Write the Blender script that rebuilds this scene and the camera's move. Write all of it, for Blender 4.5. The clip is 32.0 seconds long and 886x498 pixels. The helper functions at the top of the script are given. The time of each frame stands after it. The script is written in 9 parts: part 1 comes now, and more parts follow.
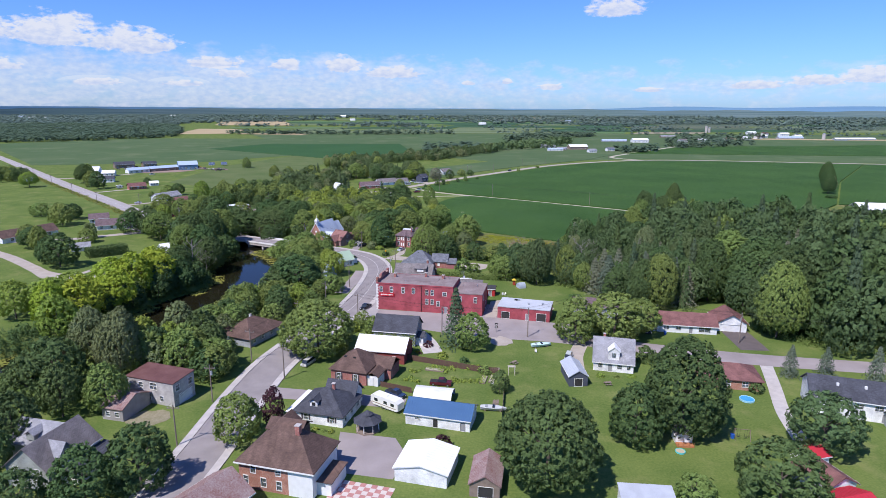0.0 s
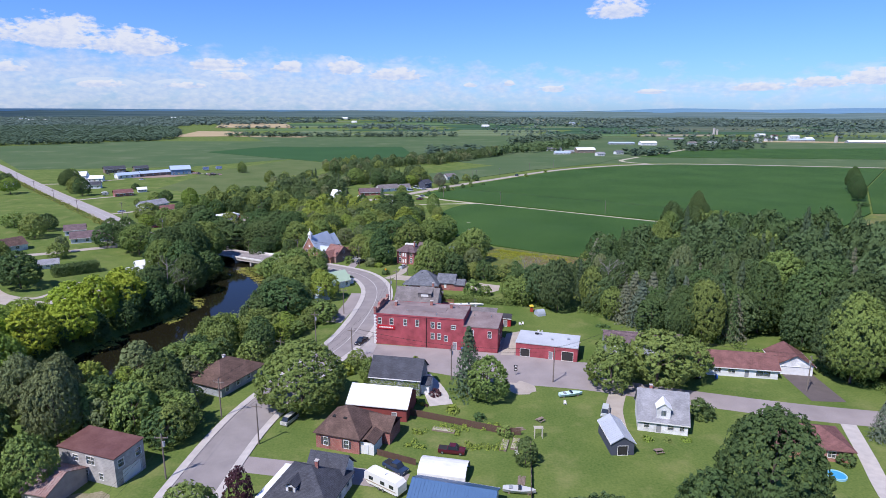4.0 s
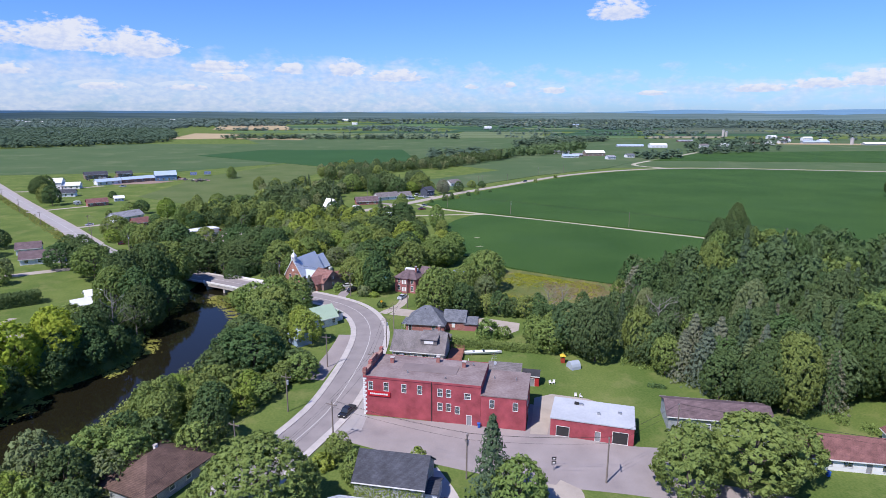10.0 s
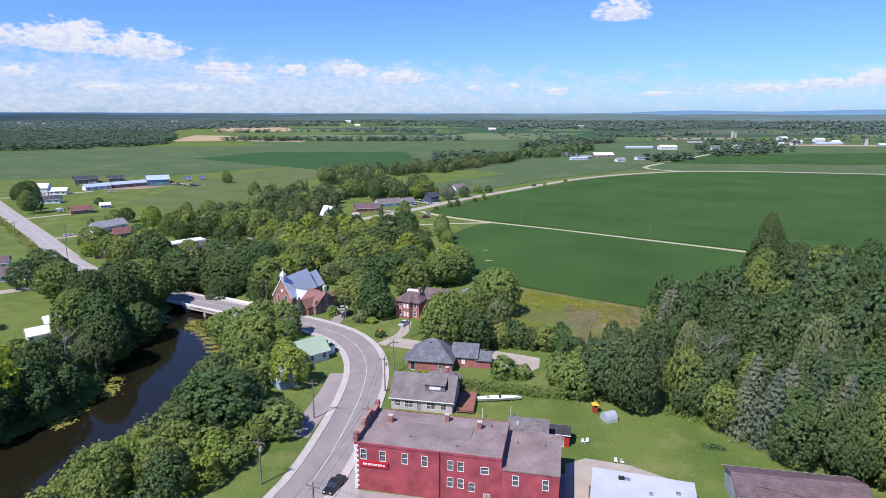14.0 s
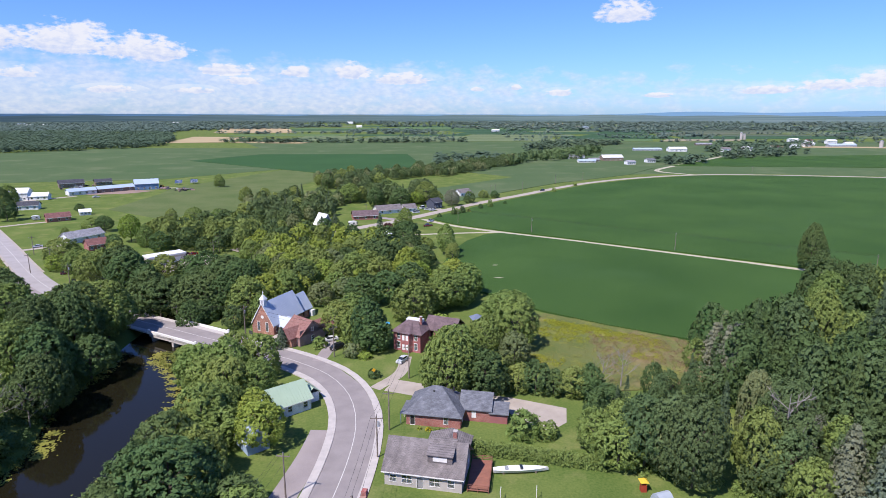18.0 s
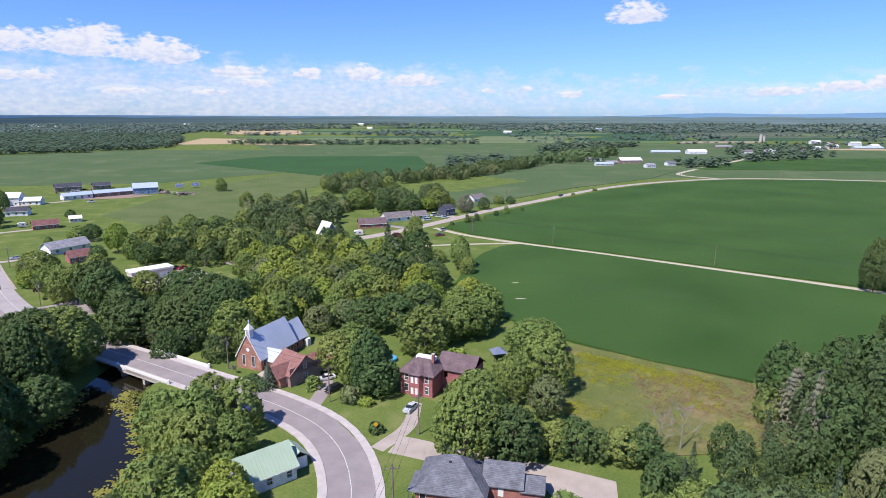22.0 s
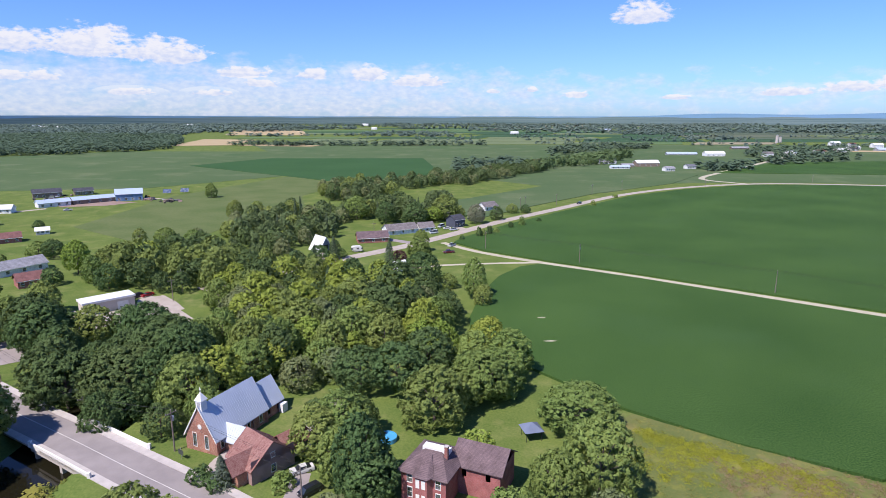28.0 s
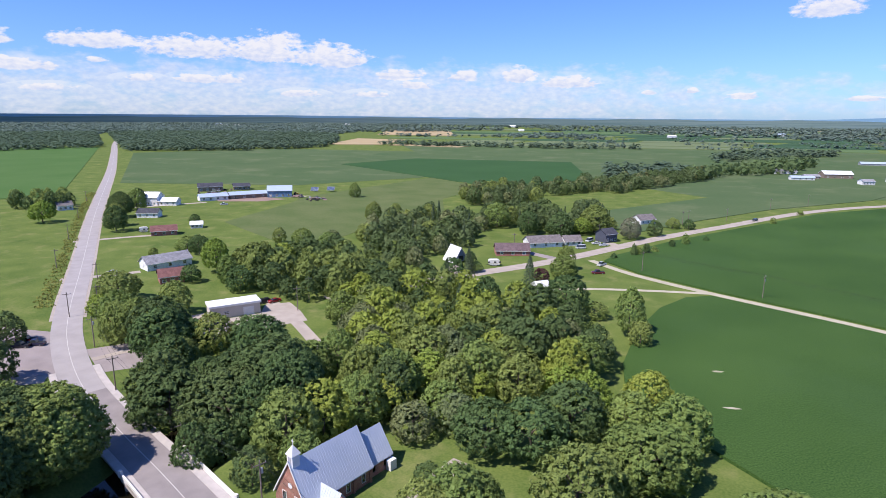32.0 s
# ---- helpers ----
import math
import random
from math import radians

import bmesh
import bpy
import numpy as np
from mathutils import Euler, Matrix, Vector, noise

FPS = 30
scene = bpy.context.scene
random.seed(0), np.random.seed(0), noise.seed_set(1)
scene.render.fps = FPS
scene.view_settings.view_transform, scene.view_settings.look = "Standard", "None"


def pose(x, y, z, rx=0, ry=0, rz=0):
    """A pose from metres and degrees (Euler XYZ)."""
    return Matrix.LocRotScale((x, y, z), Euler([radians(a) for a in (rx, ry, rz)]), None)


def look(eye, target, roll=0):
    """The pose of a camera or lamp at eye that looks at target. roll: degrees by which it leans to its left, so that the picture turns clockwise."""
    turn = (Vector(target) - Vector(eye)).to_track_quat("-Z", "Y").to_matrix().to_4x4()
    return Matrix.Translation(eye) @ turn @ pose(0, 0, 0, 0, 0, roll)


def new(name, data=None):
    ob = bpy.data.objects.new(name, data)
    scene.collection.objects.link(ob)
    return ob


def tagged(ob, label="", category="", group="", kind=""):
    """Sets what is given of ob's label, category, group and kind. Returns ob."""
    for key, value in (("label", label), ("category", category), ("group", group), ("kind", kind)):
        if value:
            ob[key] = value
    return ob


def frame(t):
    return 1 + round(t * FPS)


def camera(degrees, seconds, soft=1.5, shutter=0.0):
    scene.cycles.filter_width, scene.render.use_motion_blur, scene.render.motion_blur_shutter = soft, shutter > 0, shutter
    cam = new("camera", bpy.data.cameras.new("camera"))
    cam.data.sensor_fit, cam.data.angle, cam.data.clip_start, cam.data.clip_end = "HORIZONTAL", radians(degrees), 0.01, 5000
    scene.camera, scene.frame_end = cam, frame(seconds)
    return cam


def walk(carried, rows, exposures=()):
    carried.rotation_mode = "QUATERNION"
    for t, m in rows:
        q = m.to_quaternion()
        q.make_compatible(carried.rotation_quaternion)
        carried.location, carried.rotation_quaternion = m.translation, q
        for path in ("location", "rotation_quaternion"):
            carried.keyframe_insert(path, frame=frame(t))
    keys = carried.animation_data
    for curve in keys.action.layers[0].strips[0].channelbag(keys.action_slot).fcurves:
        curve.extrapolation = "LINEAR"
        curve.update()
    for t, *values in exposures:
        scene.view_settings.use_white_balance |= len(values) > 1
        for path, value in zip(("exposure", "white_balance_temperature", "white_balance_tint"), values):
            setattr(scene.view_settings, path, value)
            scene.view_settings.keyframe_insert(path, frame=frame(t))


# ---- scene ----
cam = camera(72.7, 32.0, soft=0.85)
PATH = [
    (0, (0.165, -1.043, 67.913), (0.177, 0.903, 67.452), 0.2),
    (0.5, (-0.032, 2.62, 67.911), (-0.02, 4.566, 67.451), 0.2),
    (1, (-0.15, 6.223, 67.898), (-0.14, 8.17, 67.44), 0.2),
    (1.5, (-0.411, 10.101, 67.895), (-0.402, 12.048, 67.437), 0.2),
    (2, (-0.542, 13.845, 67.87), (-0.534, 15.792, 67.413), 0.2),
    (2.5, (-0.838, 17.542, 67.801), (-0.829, 19.489, 67.345), 0.2),
    (3, (-1.143, 21.286, 67.831), (-1.135, 23.234, 67.376), 0.2),
    (3.5, (-1.375, 24.961, 67.86), (-1.369, 26.909, 67.405), 0.2),
    (5.5, (-2.244, 39.69, 67.714), (-2.239, 41.638, 67.259), 0.1),
    (6, (-2.462, 43.233, 67.614), (-2.457, 45.181, 67.161), 0.1),
    (6.5, (-2.695, 46.841, 67.606), (-2.691, 48.789, 67.152), 0.1),
    (7, (-2.68, 50.307, 67.612), (-2.677, 52.255, 67.159), 0.1),
    (7.5, (-2.87, 53.85, 67.572), (-2.866, 55.798, 67.12), 0.1),
    (8, (-3.019, 57.431, 67.544), (-3.015, 59.379, 67.091), 0.1),
    (8.5, (-3.094, 61.052, 67.385), (-3.091, 63.0, 66.933), 0.1),
    (9, (-3.334, 64.478, 67.314), (-3.331, 66.426, 66.863), 0.1),
    (9.5, (-3.404, 67.664, 67.418), (-3.402, 69.613, 66.967), 0.0),
    (10, (-3.53, 71.118, 67.423), (-3.529, 73.067, 66.973), 0.1),
    (10.5, (-3.617, 74.496, 67.406), (-3.615, 76.445, 66.957), 0.1),
    (11, (-3.848, 77.77, 67.487), (-3.848, 79.719, 67.038), 0.0),
    (11.5, (-4.005, 81.037, 67.527), (-4.007, 82.986, 67.078), 0.1),
    (12, (-4.224, 84.42, 67.581), (-4.227, 86.369, 67.133), 0.1),
    (12.5, (-4.511, 87.916, 67.554), (-4.516, 89.865, 67.105), 0.1),
    (13, (-4.685, 91.298, 67.457), (-4.69, 93.248, 67.009), 0.1),
    (13.5, (-4.754, 94.821, 67.438), (-4.762, 96.77, 66.991), -0.0),
    (14, (-4.828, 98.432, 67.359), (-4.838, 100.381, 66.913), 0.0),
    (14.5, (-4.917, 102.398, 67.186), (-4.929, 104.348, 66.74), 0.0),
    (16.5, (-5.546, 117.748, 66.863), (-5.561, 119.698, 66.42), 0.1),
    (17, (-5.527, 121.366, 66.745), (-5.545, 123.316, 66.302), 0.1),
    (17.5, (-5.678, 124.702, 66.588), (-5.696, 126.653, 66.146), 0.0),
    (18, (-5.846, 128.218, 66.681), (-5.864, 130.168, 66.239), 0.0),
    (18.5, (-5.978, 131.782, 66.559), (-5.996, 133.733, 66.118), 0.0),
    (19, (-6.233, 135.548, 66.551), (-6.263, 137.498, 66.11), 0.1),
    (19.5, (-6.491, 139.263, 66.298), (-6.528, 141.214, 65.859), 0.1),
    (20, (-6.874, 142.704, 66.329), (-6.915, 144.655, 65.89), 0.1),
    (20.5, (-7.127, 146.073, 66.294), (-7.17, 148.023, 65.854), 0.1),
    (21, (-7.323, 149.619, 66.169), (-7.37, 151.57, 65.73), 0.1),
    (21.5, (-7.515, 153.163, 66.028), (-7.564, 155.113, 65.59), 0.0),
    (22, (-7.695, 156.562, 65.946), (-7.747, 158.513, 65.509), 0.0),
    (22.5, (-7.895, 159.999, 65.883), (-7.949, 161.95, 65.446), -0.0),
    (23, (-8.173, 163.323, 65.932), (-8.228, 165.274, 65.495), 0.0),
    (23.5, (-8.325, 166.838, 65.894), (-8.383, 168.788, 65.456), -0.1),
    (24, (-8.535, 170.195, 65.887), (-8.596, 172.145, 65.449), -0.1),
    (24.5, (-8.799, 173.527, 65.894), (-8.861, 175.478, 65.457), -0.1),
    (25, (-9.105, 176.913, 65.851), (-9.168, 178.863, 65.414), -0.1),
    (25.5, (-9.595, 180.407, 65.833), (-9.658, 182.357, 65.396), 0.0),
    (27.5, (-10.709, 194.323, 65.76), (-10.776, 196.274, 65.325), 0.0),
    (28, (-11.03, 197.802, 65.902), (-11.098, 199.753, 65.466), 0.0),
    (28.5, (-11.312, 201.342, 65.938), (-11.401, 203.292, 65.502), 0.1),
    (29, (-11.535, 204.707, 65.899), (-11.629, 206.657, 65.463), 0.0),
    (29.5, (-11.89, 208.223, 65.872), (-12.011, 210.172, 65.436), 0.1),
    (30, (-12.191, 211.926, 65.84), (-12.388, 213.868, 65.405), 0.2),
    (30.5, (-12.468, 215.503, 65.844), (-12.749, 217.434, 65.409), 0.3),
    (31, (-12.94, 219.274, 65.742), (-13.306, 221.192, 65.309), 0.3),
    (31.5, (-14.006, 222.99, 65.634), (-14.454, 224.891, 65.201), 0.4),
    (32, (-15.095, 226.668, 65.5), (-15.62, 228.549, 65.067), 0.4),
]
walk(cam, [(t, look(eye, target, roll)) for t, eye, target, roll in PATH], [(0.0, 0.3, 6200, 12), (8.0, 0.31, 6200, 12), (14.0, 0.41, 6400, 12), (24.0, 0.46, 6600, 13), (32.0, 0.46, 6650, 13)])

# ---- light and sky ----
SUN_AZ, SUN_EL = 221.0, 54.0


def node(nt, kind, **kw):
    n = nt.nodes.new(kind)
    for k, v in kw.items():
        if k == "op":
            n.operation = v
        elif k == "ins":
            for i, val in v.items():
                if hasattr(val, "is_linked"):
                    nt.links.new(val, n.inputs[i])
                else:
                    n.inputs[i].default_value = val
    return n


def calc(nt, op, a, b=0.0, c=0.0):
    return node(nt, "ShaderNodeMath", op=op, ins={0: a, 1: b, 2: c}).outputs[0]


# azimuth of the middle, elevation of the flat base, half width and height of the clouds, in degrees
CLOUDS = [
    (-44.2, 5.1, 3.6, 1.3), (-37.0, 4.7, 4.6, 1.7), (-30.9, 4.5, 3.4, 2.4), (-25.9, 4.2, 3.8, 1.9), (15.4, 7.6, 2.5, 1.7), (-49.8, 3.2, 2.6, 1.0), (-44.6, 4.0, 0.8, 0.4), (-41.6, 2.6, 1.8, 0.6),
    (-37.3, 2.6, 2.0, 0.8), (-34.9, 2.6, 1.4, 0.9), (-19.4, 3.1, 2.2, 1.1), (-18.4, 2.4, 2.0, 0.7), (-13.8, 3.1, 1.7, 1.0), (-8.8, 3.0, 2.0, 1.4), (-4.4, 2.5, 3.0, 1.1), (6.1, 2.0, 0.6, 0.5), (10.0, 1.5, 1.3, 0.6),
    (27.0, 1.5, 2.0, 0.8), (31.2, 1.7, 2.0, 0.9), (34.6, 1.9, 2.2, 1.2), (-22.6, 1.6, 1.9, 0.6), (-28.6, 1.6, 2.2, 0.6), (18.6, 1.3, 1.2, 0.4), (2.6, 1.9, 0.7, 0.4), (-48.0, 1.7, 2.4, 0.6), (-53.0, 5.0, 3.0, 1.4),
]


def make_world():
    world = bpy.data.worlds.new("sky")
    scene.world = world
    world.use_nodes = True
    nt = world.node_tree
    nt.nodes.clear()
    sky = node(nt, "ShaderNodeTexSky")
    sky.sky_type, sky.sun_disc = "NISHITA", False
    sky.sun_elevation, sky.sun_rotation = radians(SUN_EL), radians(SUN_AZ)
    sky.air_density, sky.dust_density, sky.ozone_density = 1.0, 0.3, 1.5
    co = node(nt, "ShaderNodeTexCoord").outputs["Generated"]
    sep = node(nt, "ShaderNodeSeparateXYZ", ins={0: co})
    az = calc(nt, "MULTIPLY", calc(nt, "ARCTAN2", sep.outputs[0], sep.outputs[1]), 180 / math.pi)
    el = calc(nt, "MULTIPLY", calc(nt, "ARCSINE", sep.outputs[2]), 180 / math.pi)
    vec = node(nt, "ShaderNodeCombineXYZ", ins={0: az, 1: calc(nt, "MULTIPLY", el, 2.0)}).outputs[0]
    puff = node(nt, "ShaderNodeTexNoise", ins={"Vector": vec, "Scale": 0.5, "Detail": 6.0, "Roughness": 0.55}).outputs[0]
    fine = node(nt, "ShaderNodeTexNoise", ins={"Vector": vec, "Scale": 1.5, "Detail": 4.0, "Roughness": 0.55}).outputs[0]
    wisp = node(nt, "ShaderNodeTexNoise", ins={"Vector": vec, "Scale": 0.42, "Detail": 6.0, "Roughness": 0.5}).outputs[0]
    total = height = None
    for a, e, wa, up in CLOUDS:
        dx = calc(nt, "POWER", calc(nt, "ABSOLUTE", calc(nt, "DIVIDE", calc(nt, "SUBTRACT", az, a), wa)), 2.0)
        v = calc(nt, "DIVIDE", calc(nt, "SUBTRACT", el, e + 0.3 * up), 0.75 * up)
        v = calc(nt, "MAXIMUM", v, calc(nt, "MULTIPLY", v, -2.1))
        m = calc(nt, "SUBTRACT", 1.0, calc(nt, "ADD", dx, calc(nt, "POWER", v, 2.0)))
        h = calc(nt, "DIVIDE", calc(nt, "SUBTRACT", el, e), up)
        over = calc(nt, "GREATER_THAN", m, -0.8)
        total = m if total is None else calc(nt, "MAXIMUM", total, m)
        h = calc(nt, "ADD", calc(nt, "MULTIPLY", over, h), calc(nt, "MULTIPLY", calc(nt, "SUBTRACT", 1.0, over), -1.0))
        height = h if height is None else calc(nt, "MAXIMUM", height, h)
    total = calc(nt, "MAXIMUM", total, -1.5)
    grain = calc(nt, "ADD", calc(nt, "MULTIPLY", calc(nt, "SUBTRACT", puff, 0.5), 3.4), calc(nt, "MULTIPLY", calc(nt, "SUBTRACT", fine, 0.5), 2.4))
    dense = calc(nt, "ADD", calc(nt, "MULTIPLY_ADD", total, 1.3, 0.12), grain)
    dense = node(nt, "ShaderNodeMapRange", ins={0: dense, 1: 0.0, 2: 0.75, 3: 0.0, 4: 0.92}).outputs[0]
    # thin broken cloud low in the sky
    low = calc(nt, "SUBTRACT", 1.0, calc(nt, "POWER", calc(nt, "ABSOLUTE", calc(nt, "DIVIDE", calc(nt, "SUBTRACT", el, 1.7), 2.1)), 2.0))
    west = node(nt, "ShaderNodeMapRange", ins={0: az, 1: -10.0, 2: 14.0, 3: 1.05, 4: -0.3}).outputs[0]
    low = calc(nt, "ADD", calc(nt, "ADD", low, west), calc(nt, "ADD", calc(nt, "MULTIPLY", calc(nt, "SUBTRACT", wisp, 0.5), 5.5), calc(nt, "MULTIPLY", calc(nt, "SUBTRACT", fine, 0.5), 1.2)))
    low = node(nt, "ShaderNodeMapRange", ins={0: low, 1: 0.0, 2: 1.9, 3: 0.0, 4: 0.62}).outputs[0]
    amount = calc(nt, "MAXIMUM", dense, low)
    shade = node(nt, "ShaderNodeMix")
    shade.data_type = "RGBA"
    shade.inputs[6].default_value, shade.inputs[7].default_value = (6.3, 7.2, 9.6, 1), (9.3, 9.4, 10.0, 1)
    lit = calc(nt, "ADD", calc(nt, "MULTIPLY", calc(nt, "MAXIMUM", height, 0.22), 0.75), calc(nt, "MULTIPLY", calc(nt, "SUBTRACT", fine, 0.5), 1.6))
    nt.links.new(node(nt, "ShaderNodeMapRange", ins={0: lit, 1: -0.1, 2: 0.55}).outputs[0], shade.inputs[0])
    mix = node(nt, "ShaderNodeMix")
    mix.data_type = "RGBA"
    nt.links.new(amount, mix.inputs[0])
    tint = node(nt, "ShaderNodeMix")
    tint.data_type, tint.blend_type = "RGBA", "MULTIPLY"
    tint.inputs[0].default_value, tint.inputs[7].default_value = 1.0, (0.66, 1.04, 1.9, 1)
    nt.links.new(sky.outputs[0], tint.inputs[6])
    nt.links.new(tint.outputs[2], mix.inputs[6])
    nt.links.new(shade.outputs[2], mix.inputs[7])
    bg = node(nt, "ShaderNodeBackground", ins={0: mix.outputs[2], 1: 0.07})
    nt.links.new(bg.outputs[0], node(nt, "ShaderNodeOutputWorld").inputs[0])


make_world()
sun_way = Vector((math.sin(radians(SUN_AZ)) * math.cos(radians(SUN_EL)), math.cos(radians(SUN_AZ)) * math.cos(radians(SUN_EL)), math.sin(radians(SUN_EL))))
sun = new("sun", bpy.data.lights.new("sun", "SUN"))
sun.data.energy, sun.data.angle, sun.data.color = 4.6, radians(0.55), (1.0, 0.935, 0.9)
sun.matrix_world = look(sun_way * 300, (0, 0, 0))

# ---- materials ----
MATS = {}


def mat(name, c1, c2=None, scale=0.6, rough=0.85, fine=14.0, bump=0.0, metal=0.0, tint=0.0, stain=0.35, spec=0.3):
    """Two colours mixed by a broad and a fine noise; tint: how far objects differ from each other."""
    if name in MATS:
        return MATS[name]
    m = bpy.data.materials.new(name)
    m.use_nodes = True
    nt = m.node_tree
    p = nt.nodes["Principled BSDF"]
    p.inputs["Roughness"].default_value, p.inputs["Metallic"].default_value = rough, metal
    p.inputs["Specular IOR Level"].default_value = spec
    c2 = c2 or tuple(v * 0.72 for v in c1)
    pos = node(nt, "ShaderNodeNewGeometry").outputs["Position"]
    big = node(nt, "ShaderNodeTexNoise", ins={"Vector": pos, "Scale": scale, "Detail": 5.0}).outputs[0]
    small = node(nt, "ShaderNodeTexNoise", ins={"Vector": pos, "Scale": fine, "Detail": 3.0}).outputs[0]
    f = calc(nt, "ADD", calc(nt, "MULTIPLY", big, 1 - stain), calc(nt, "MULTIPLY", small, stain))
    f = node(nt, "ShaderNodeMapRange", ins={0: f, 1: 0.33, 2: 0.67}).outputs[0]
    if tint:
        rnd = node(nt, "ShaderNodeObjectInfo").outputs["Random"]
        f = calc(nt, "ADD", calc(nt, "MULTIPLY", f, 1 - tint), calc(nt, "MULTIPLY", rnd, tint))
    mix = node(nt, "ShaderNodeMix")
    mix.data_type = "RGBA"
    mix.inputs[6].default_value, mix.inputs[7].default_value = (*c1, 1), (*c2, 1)
    nt.links.new(f, mix.inputs[0])
    nt.links.new(mix.outputs[2], p.inputs["Base Color"])
    if bump:
        b = node(nt, "ShaderNodeBump", ins={"Strength": 0.6, "Distance": bump, "Height": small})
        nt.links.new(b.outputs[0], p.inputs["Normal"])
    MATS[name] = m
    return m


def rows_mat(name, c1, c2, width, height, rough=0.85, mortar=None, gap=0.012):
    """Bricks, siding or shingles: courses too fine to tell apart, in the object's own space."""
    if name in MATS:
        return MATS[name]
    m = bpy.data.materials.new(name)
    m.use_nodes = True
    nt = m.node_tree
    p = nt.nodes["Principled BSDF"]
    p.inputs["Roughness"].default_value = rough
    p.inputs["Specular IOR Level"].default_value = 0.25
    ob = node(nt, "ShaderNodeTexCoord").outputs["Object"]
    sep = node(nt, "ShaderNodeSeparateXYZ", ins={0: ob})
    u = calc(nt, "ADD", sep.outputs[0], calc(nt, "MULTIPLY", sep.outputs[1], 0.97))
    v = node(nt, "ShaderNodeCombineXYZ", ins={0: u, 1: sep.outputs[2]}).outputs[0]
    br = node(nt, "ShaderNodeTexBrick", ins={"Vector": v, "Color1": (*c1, 1), "Color2": (*c2, 1), "Mortar": (*(mortar or tuple(0.6 * a for a in c2)), 1), "Scale": 1.0, "Mortar Size": gap, "Brick Width": width, "Row Height": height})
    big = node(nt, "ShaderNodeTexNoise", ins={"Vector": ob, "Scale": 0.5, "Detail": 6.0}).outputs[0]
    hsv = node(nt, "ShaderNodeHueSaturation", ins={"Color": br.outputs[0], "Value": node(nt, "ShaderNodeMapRange", ins={0: big, 1: 0.3, 2: 0.7, 3: 0.72, 4: 1.2}).outputs[0]})
    nt.links.new(hsv.outputs[0], p.inputs["Base Color"])
    b = node(nt, "ShaderNodeBump", ins={"Strength": 0.4, "Distance": 0.01, "Height": br.outputs[1]})
    b.invert = True
    nt.links.new(b.outputs[0], p.inputs["Normal"])
    MATS[name] = m
    return m


def leaf_mat(name, c1, c2, gaps=3.2):
    m = mat(name, c1, c2, scale=0.35, fine=3.0, rough=0.75, tint=0.6, spec=0.1)
    nt = m.node_tree
    p = nt.nodes["Principled BSDF"]
    colour = p.inputs["Base Color"].links[0].from_socket
    isl = node(nt, "ShaderNodeNewGeometry").outputs["Random Per Island"]
    rnd = calc(nt, "FRACT", calc(nt, "MULTIPLY", node(nt, "ShaderNodeObjectInfo").outputs["Random"], 7.3))
    hsv = node(nt, "ShaderNodeHueSaturation", ins={"Color": colour, "Hue": node(nt, "ShaderNodeMapRange", ins={0: rnd, 3: 0.485, 4: 0.515}).outputs[0], "Value": node(nt, "ShaderNodeMapRange", ins={0: isl, 3: 0.87, 4: 1.13}).outputs[0]})
    nt.links.new(hsv.outputs[0], p.inputs["Base Color"])
    tr = node(nt, "ShaderNodeBsdfTranslucent", ins={0: hsv.outputs[0]})
    mx = node(nt, "ShaderNodeMixShader", ins={0: 0.24, 1: p.outputs[0], 2: tr.outputs[0]})
    # single leaves: each spray is cut up by fine gaps
    if gaps:
        pos = node(nt, "ShaderNodeNewGeometry").outputs["Position"]
        n = node(nt, "ShaderNodeTexNoise", ins={"Vector": pos, "Scale": gaps, "Detail": 0.0}).outputs[0]
        mx = node(nt, "ShaderNodeMixShader", ins={0: calc(nt, "GREATER_THAN", n, 0.4), 1: node(nt, "ShaderNodeBsdfTransparent").outputs[0], 2: mx.outputs[0]})
    nt.links.new(mx.outputs[0], nt.nodes["Material Output"].inputs[0])
    return m


def glass_mat():
    m = bpy.data.materials.new("window_glass")
    m.use_nodes = True
    p = m.node_tree.nodes["Principled BSDF"]
    p.inputs["Base Color"].default_value = (0.55, 0.62, 0.65, 1)
    p.inputs["Roughness"].default_value = 0.03
    p.inputs["Transmission Weight"].default_value = 0.85
    return m


def water_mat():
    m = bpy.data.materials.new("river_water")
    m.use_nodes = True
    nt = m.node_tree
    p = nt.nodes["Principled BSDF"]
    p.inputs["Base Color"].default_value = (0.012, 0.011, 0.006, 1)
    p.inputs["Roughness"].default_value = 0.06
    p.inputs["IOR"].default_value = 1.33
    p.inputs["Specular IOR Level"].default_value = 0.5
    pos = node(nt, "ShaderNodeNewGeometry").outputs["Position"]
    n1 = node(nt, "ShaderNodeTexNoise", ins={"Vector": pos, "Scale": 0.9, "Detail": 3.0}).outputs[0]
    b = node(nt, "ShaderNodeBump", ins={"Strength": 0.08, "Distance": 0.03, "Height": n1})
    nt.links.new(b.outputs[0], p.inputs["Normal"])
    return m


GLASS, WATER = glass_mat(), water_mat()
GRASS = mat("mown_grass", (0.066, 0.113, 0.026), (0.15, 0.188, 0.052), scale=0.07, fine=2.0, rough=0.95, bump=0.05, stain=0.48, spec=0.04)
FIELD = mat("pasture", (0.066, 0.112, 0.047), (0.092, 0.13, 0.06), scale=0.012, fine=0.3, rough=0.95, stain=0.3, spec=0.04)
CROP = mat("soybean_leaves", (0.015, 0.047, 0.011), (0.074, 0.136, 0.036), scale=0.02, fine=2.8, rough=0.8, bump=0.22, stain=0.72, spec=0.04)
MEADOW = mat("meadow_weeds", (0.085, 0.125, 0.032), (0.165, 0.165, 0.065), scale=0.06, fine=2.2, rough=0.95, bump=0.2, spec=0.04)
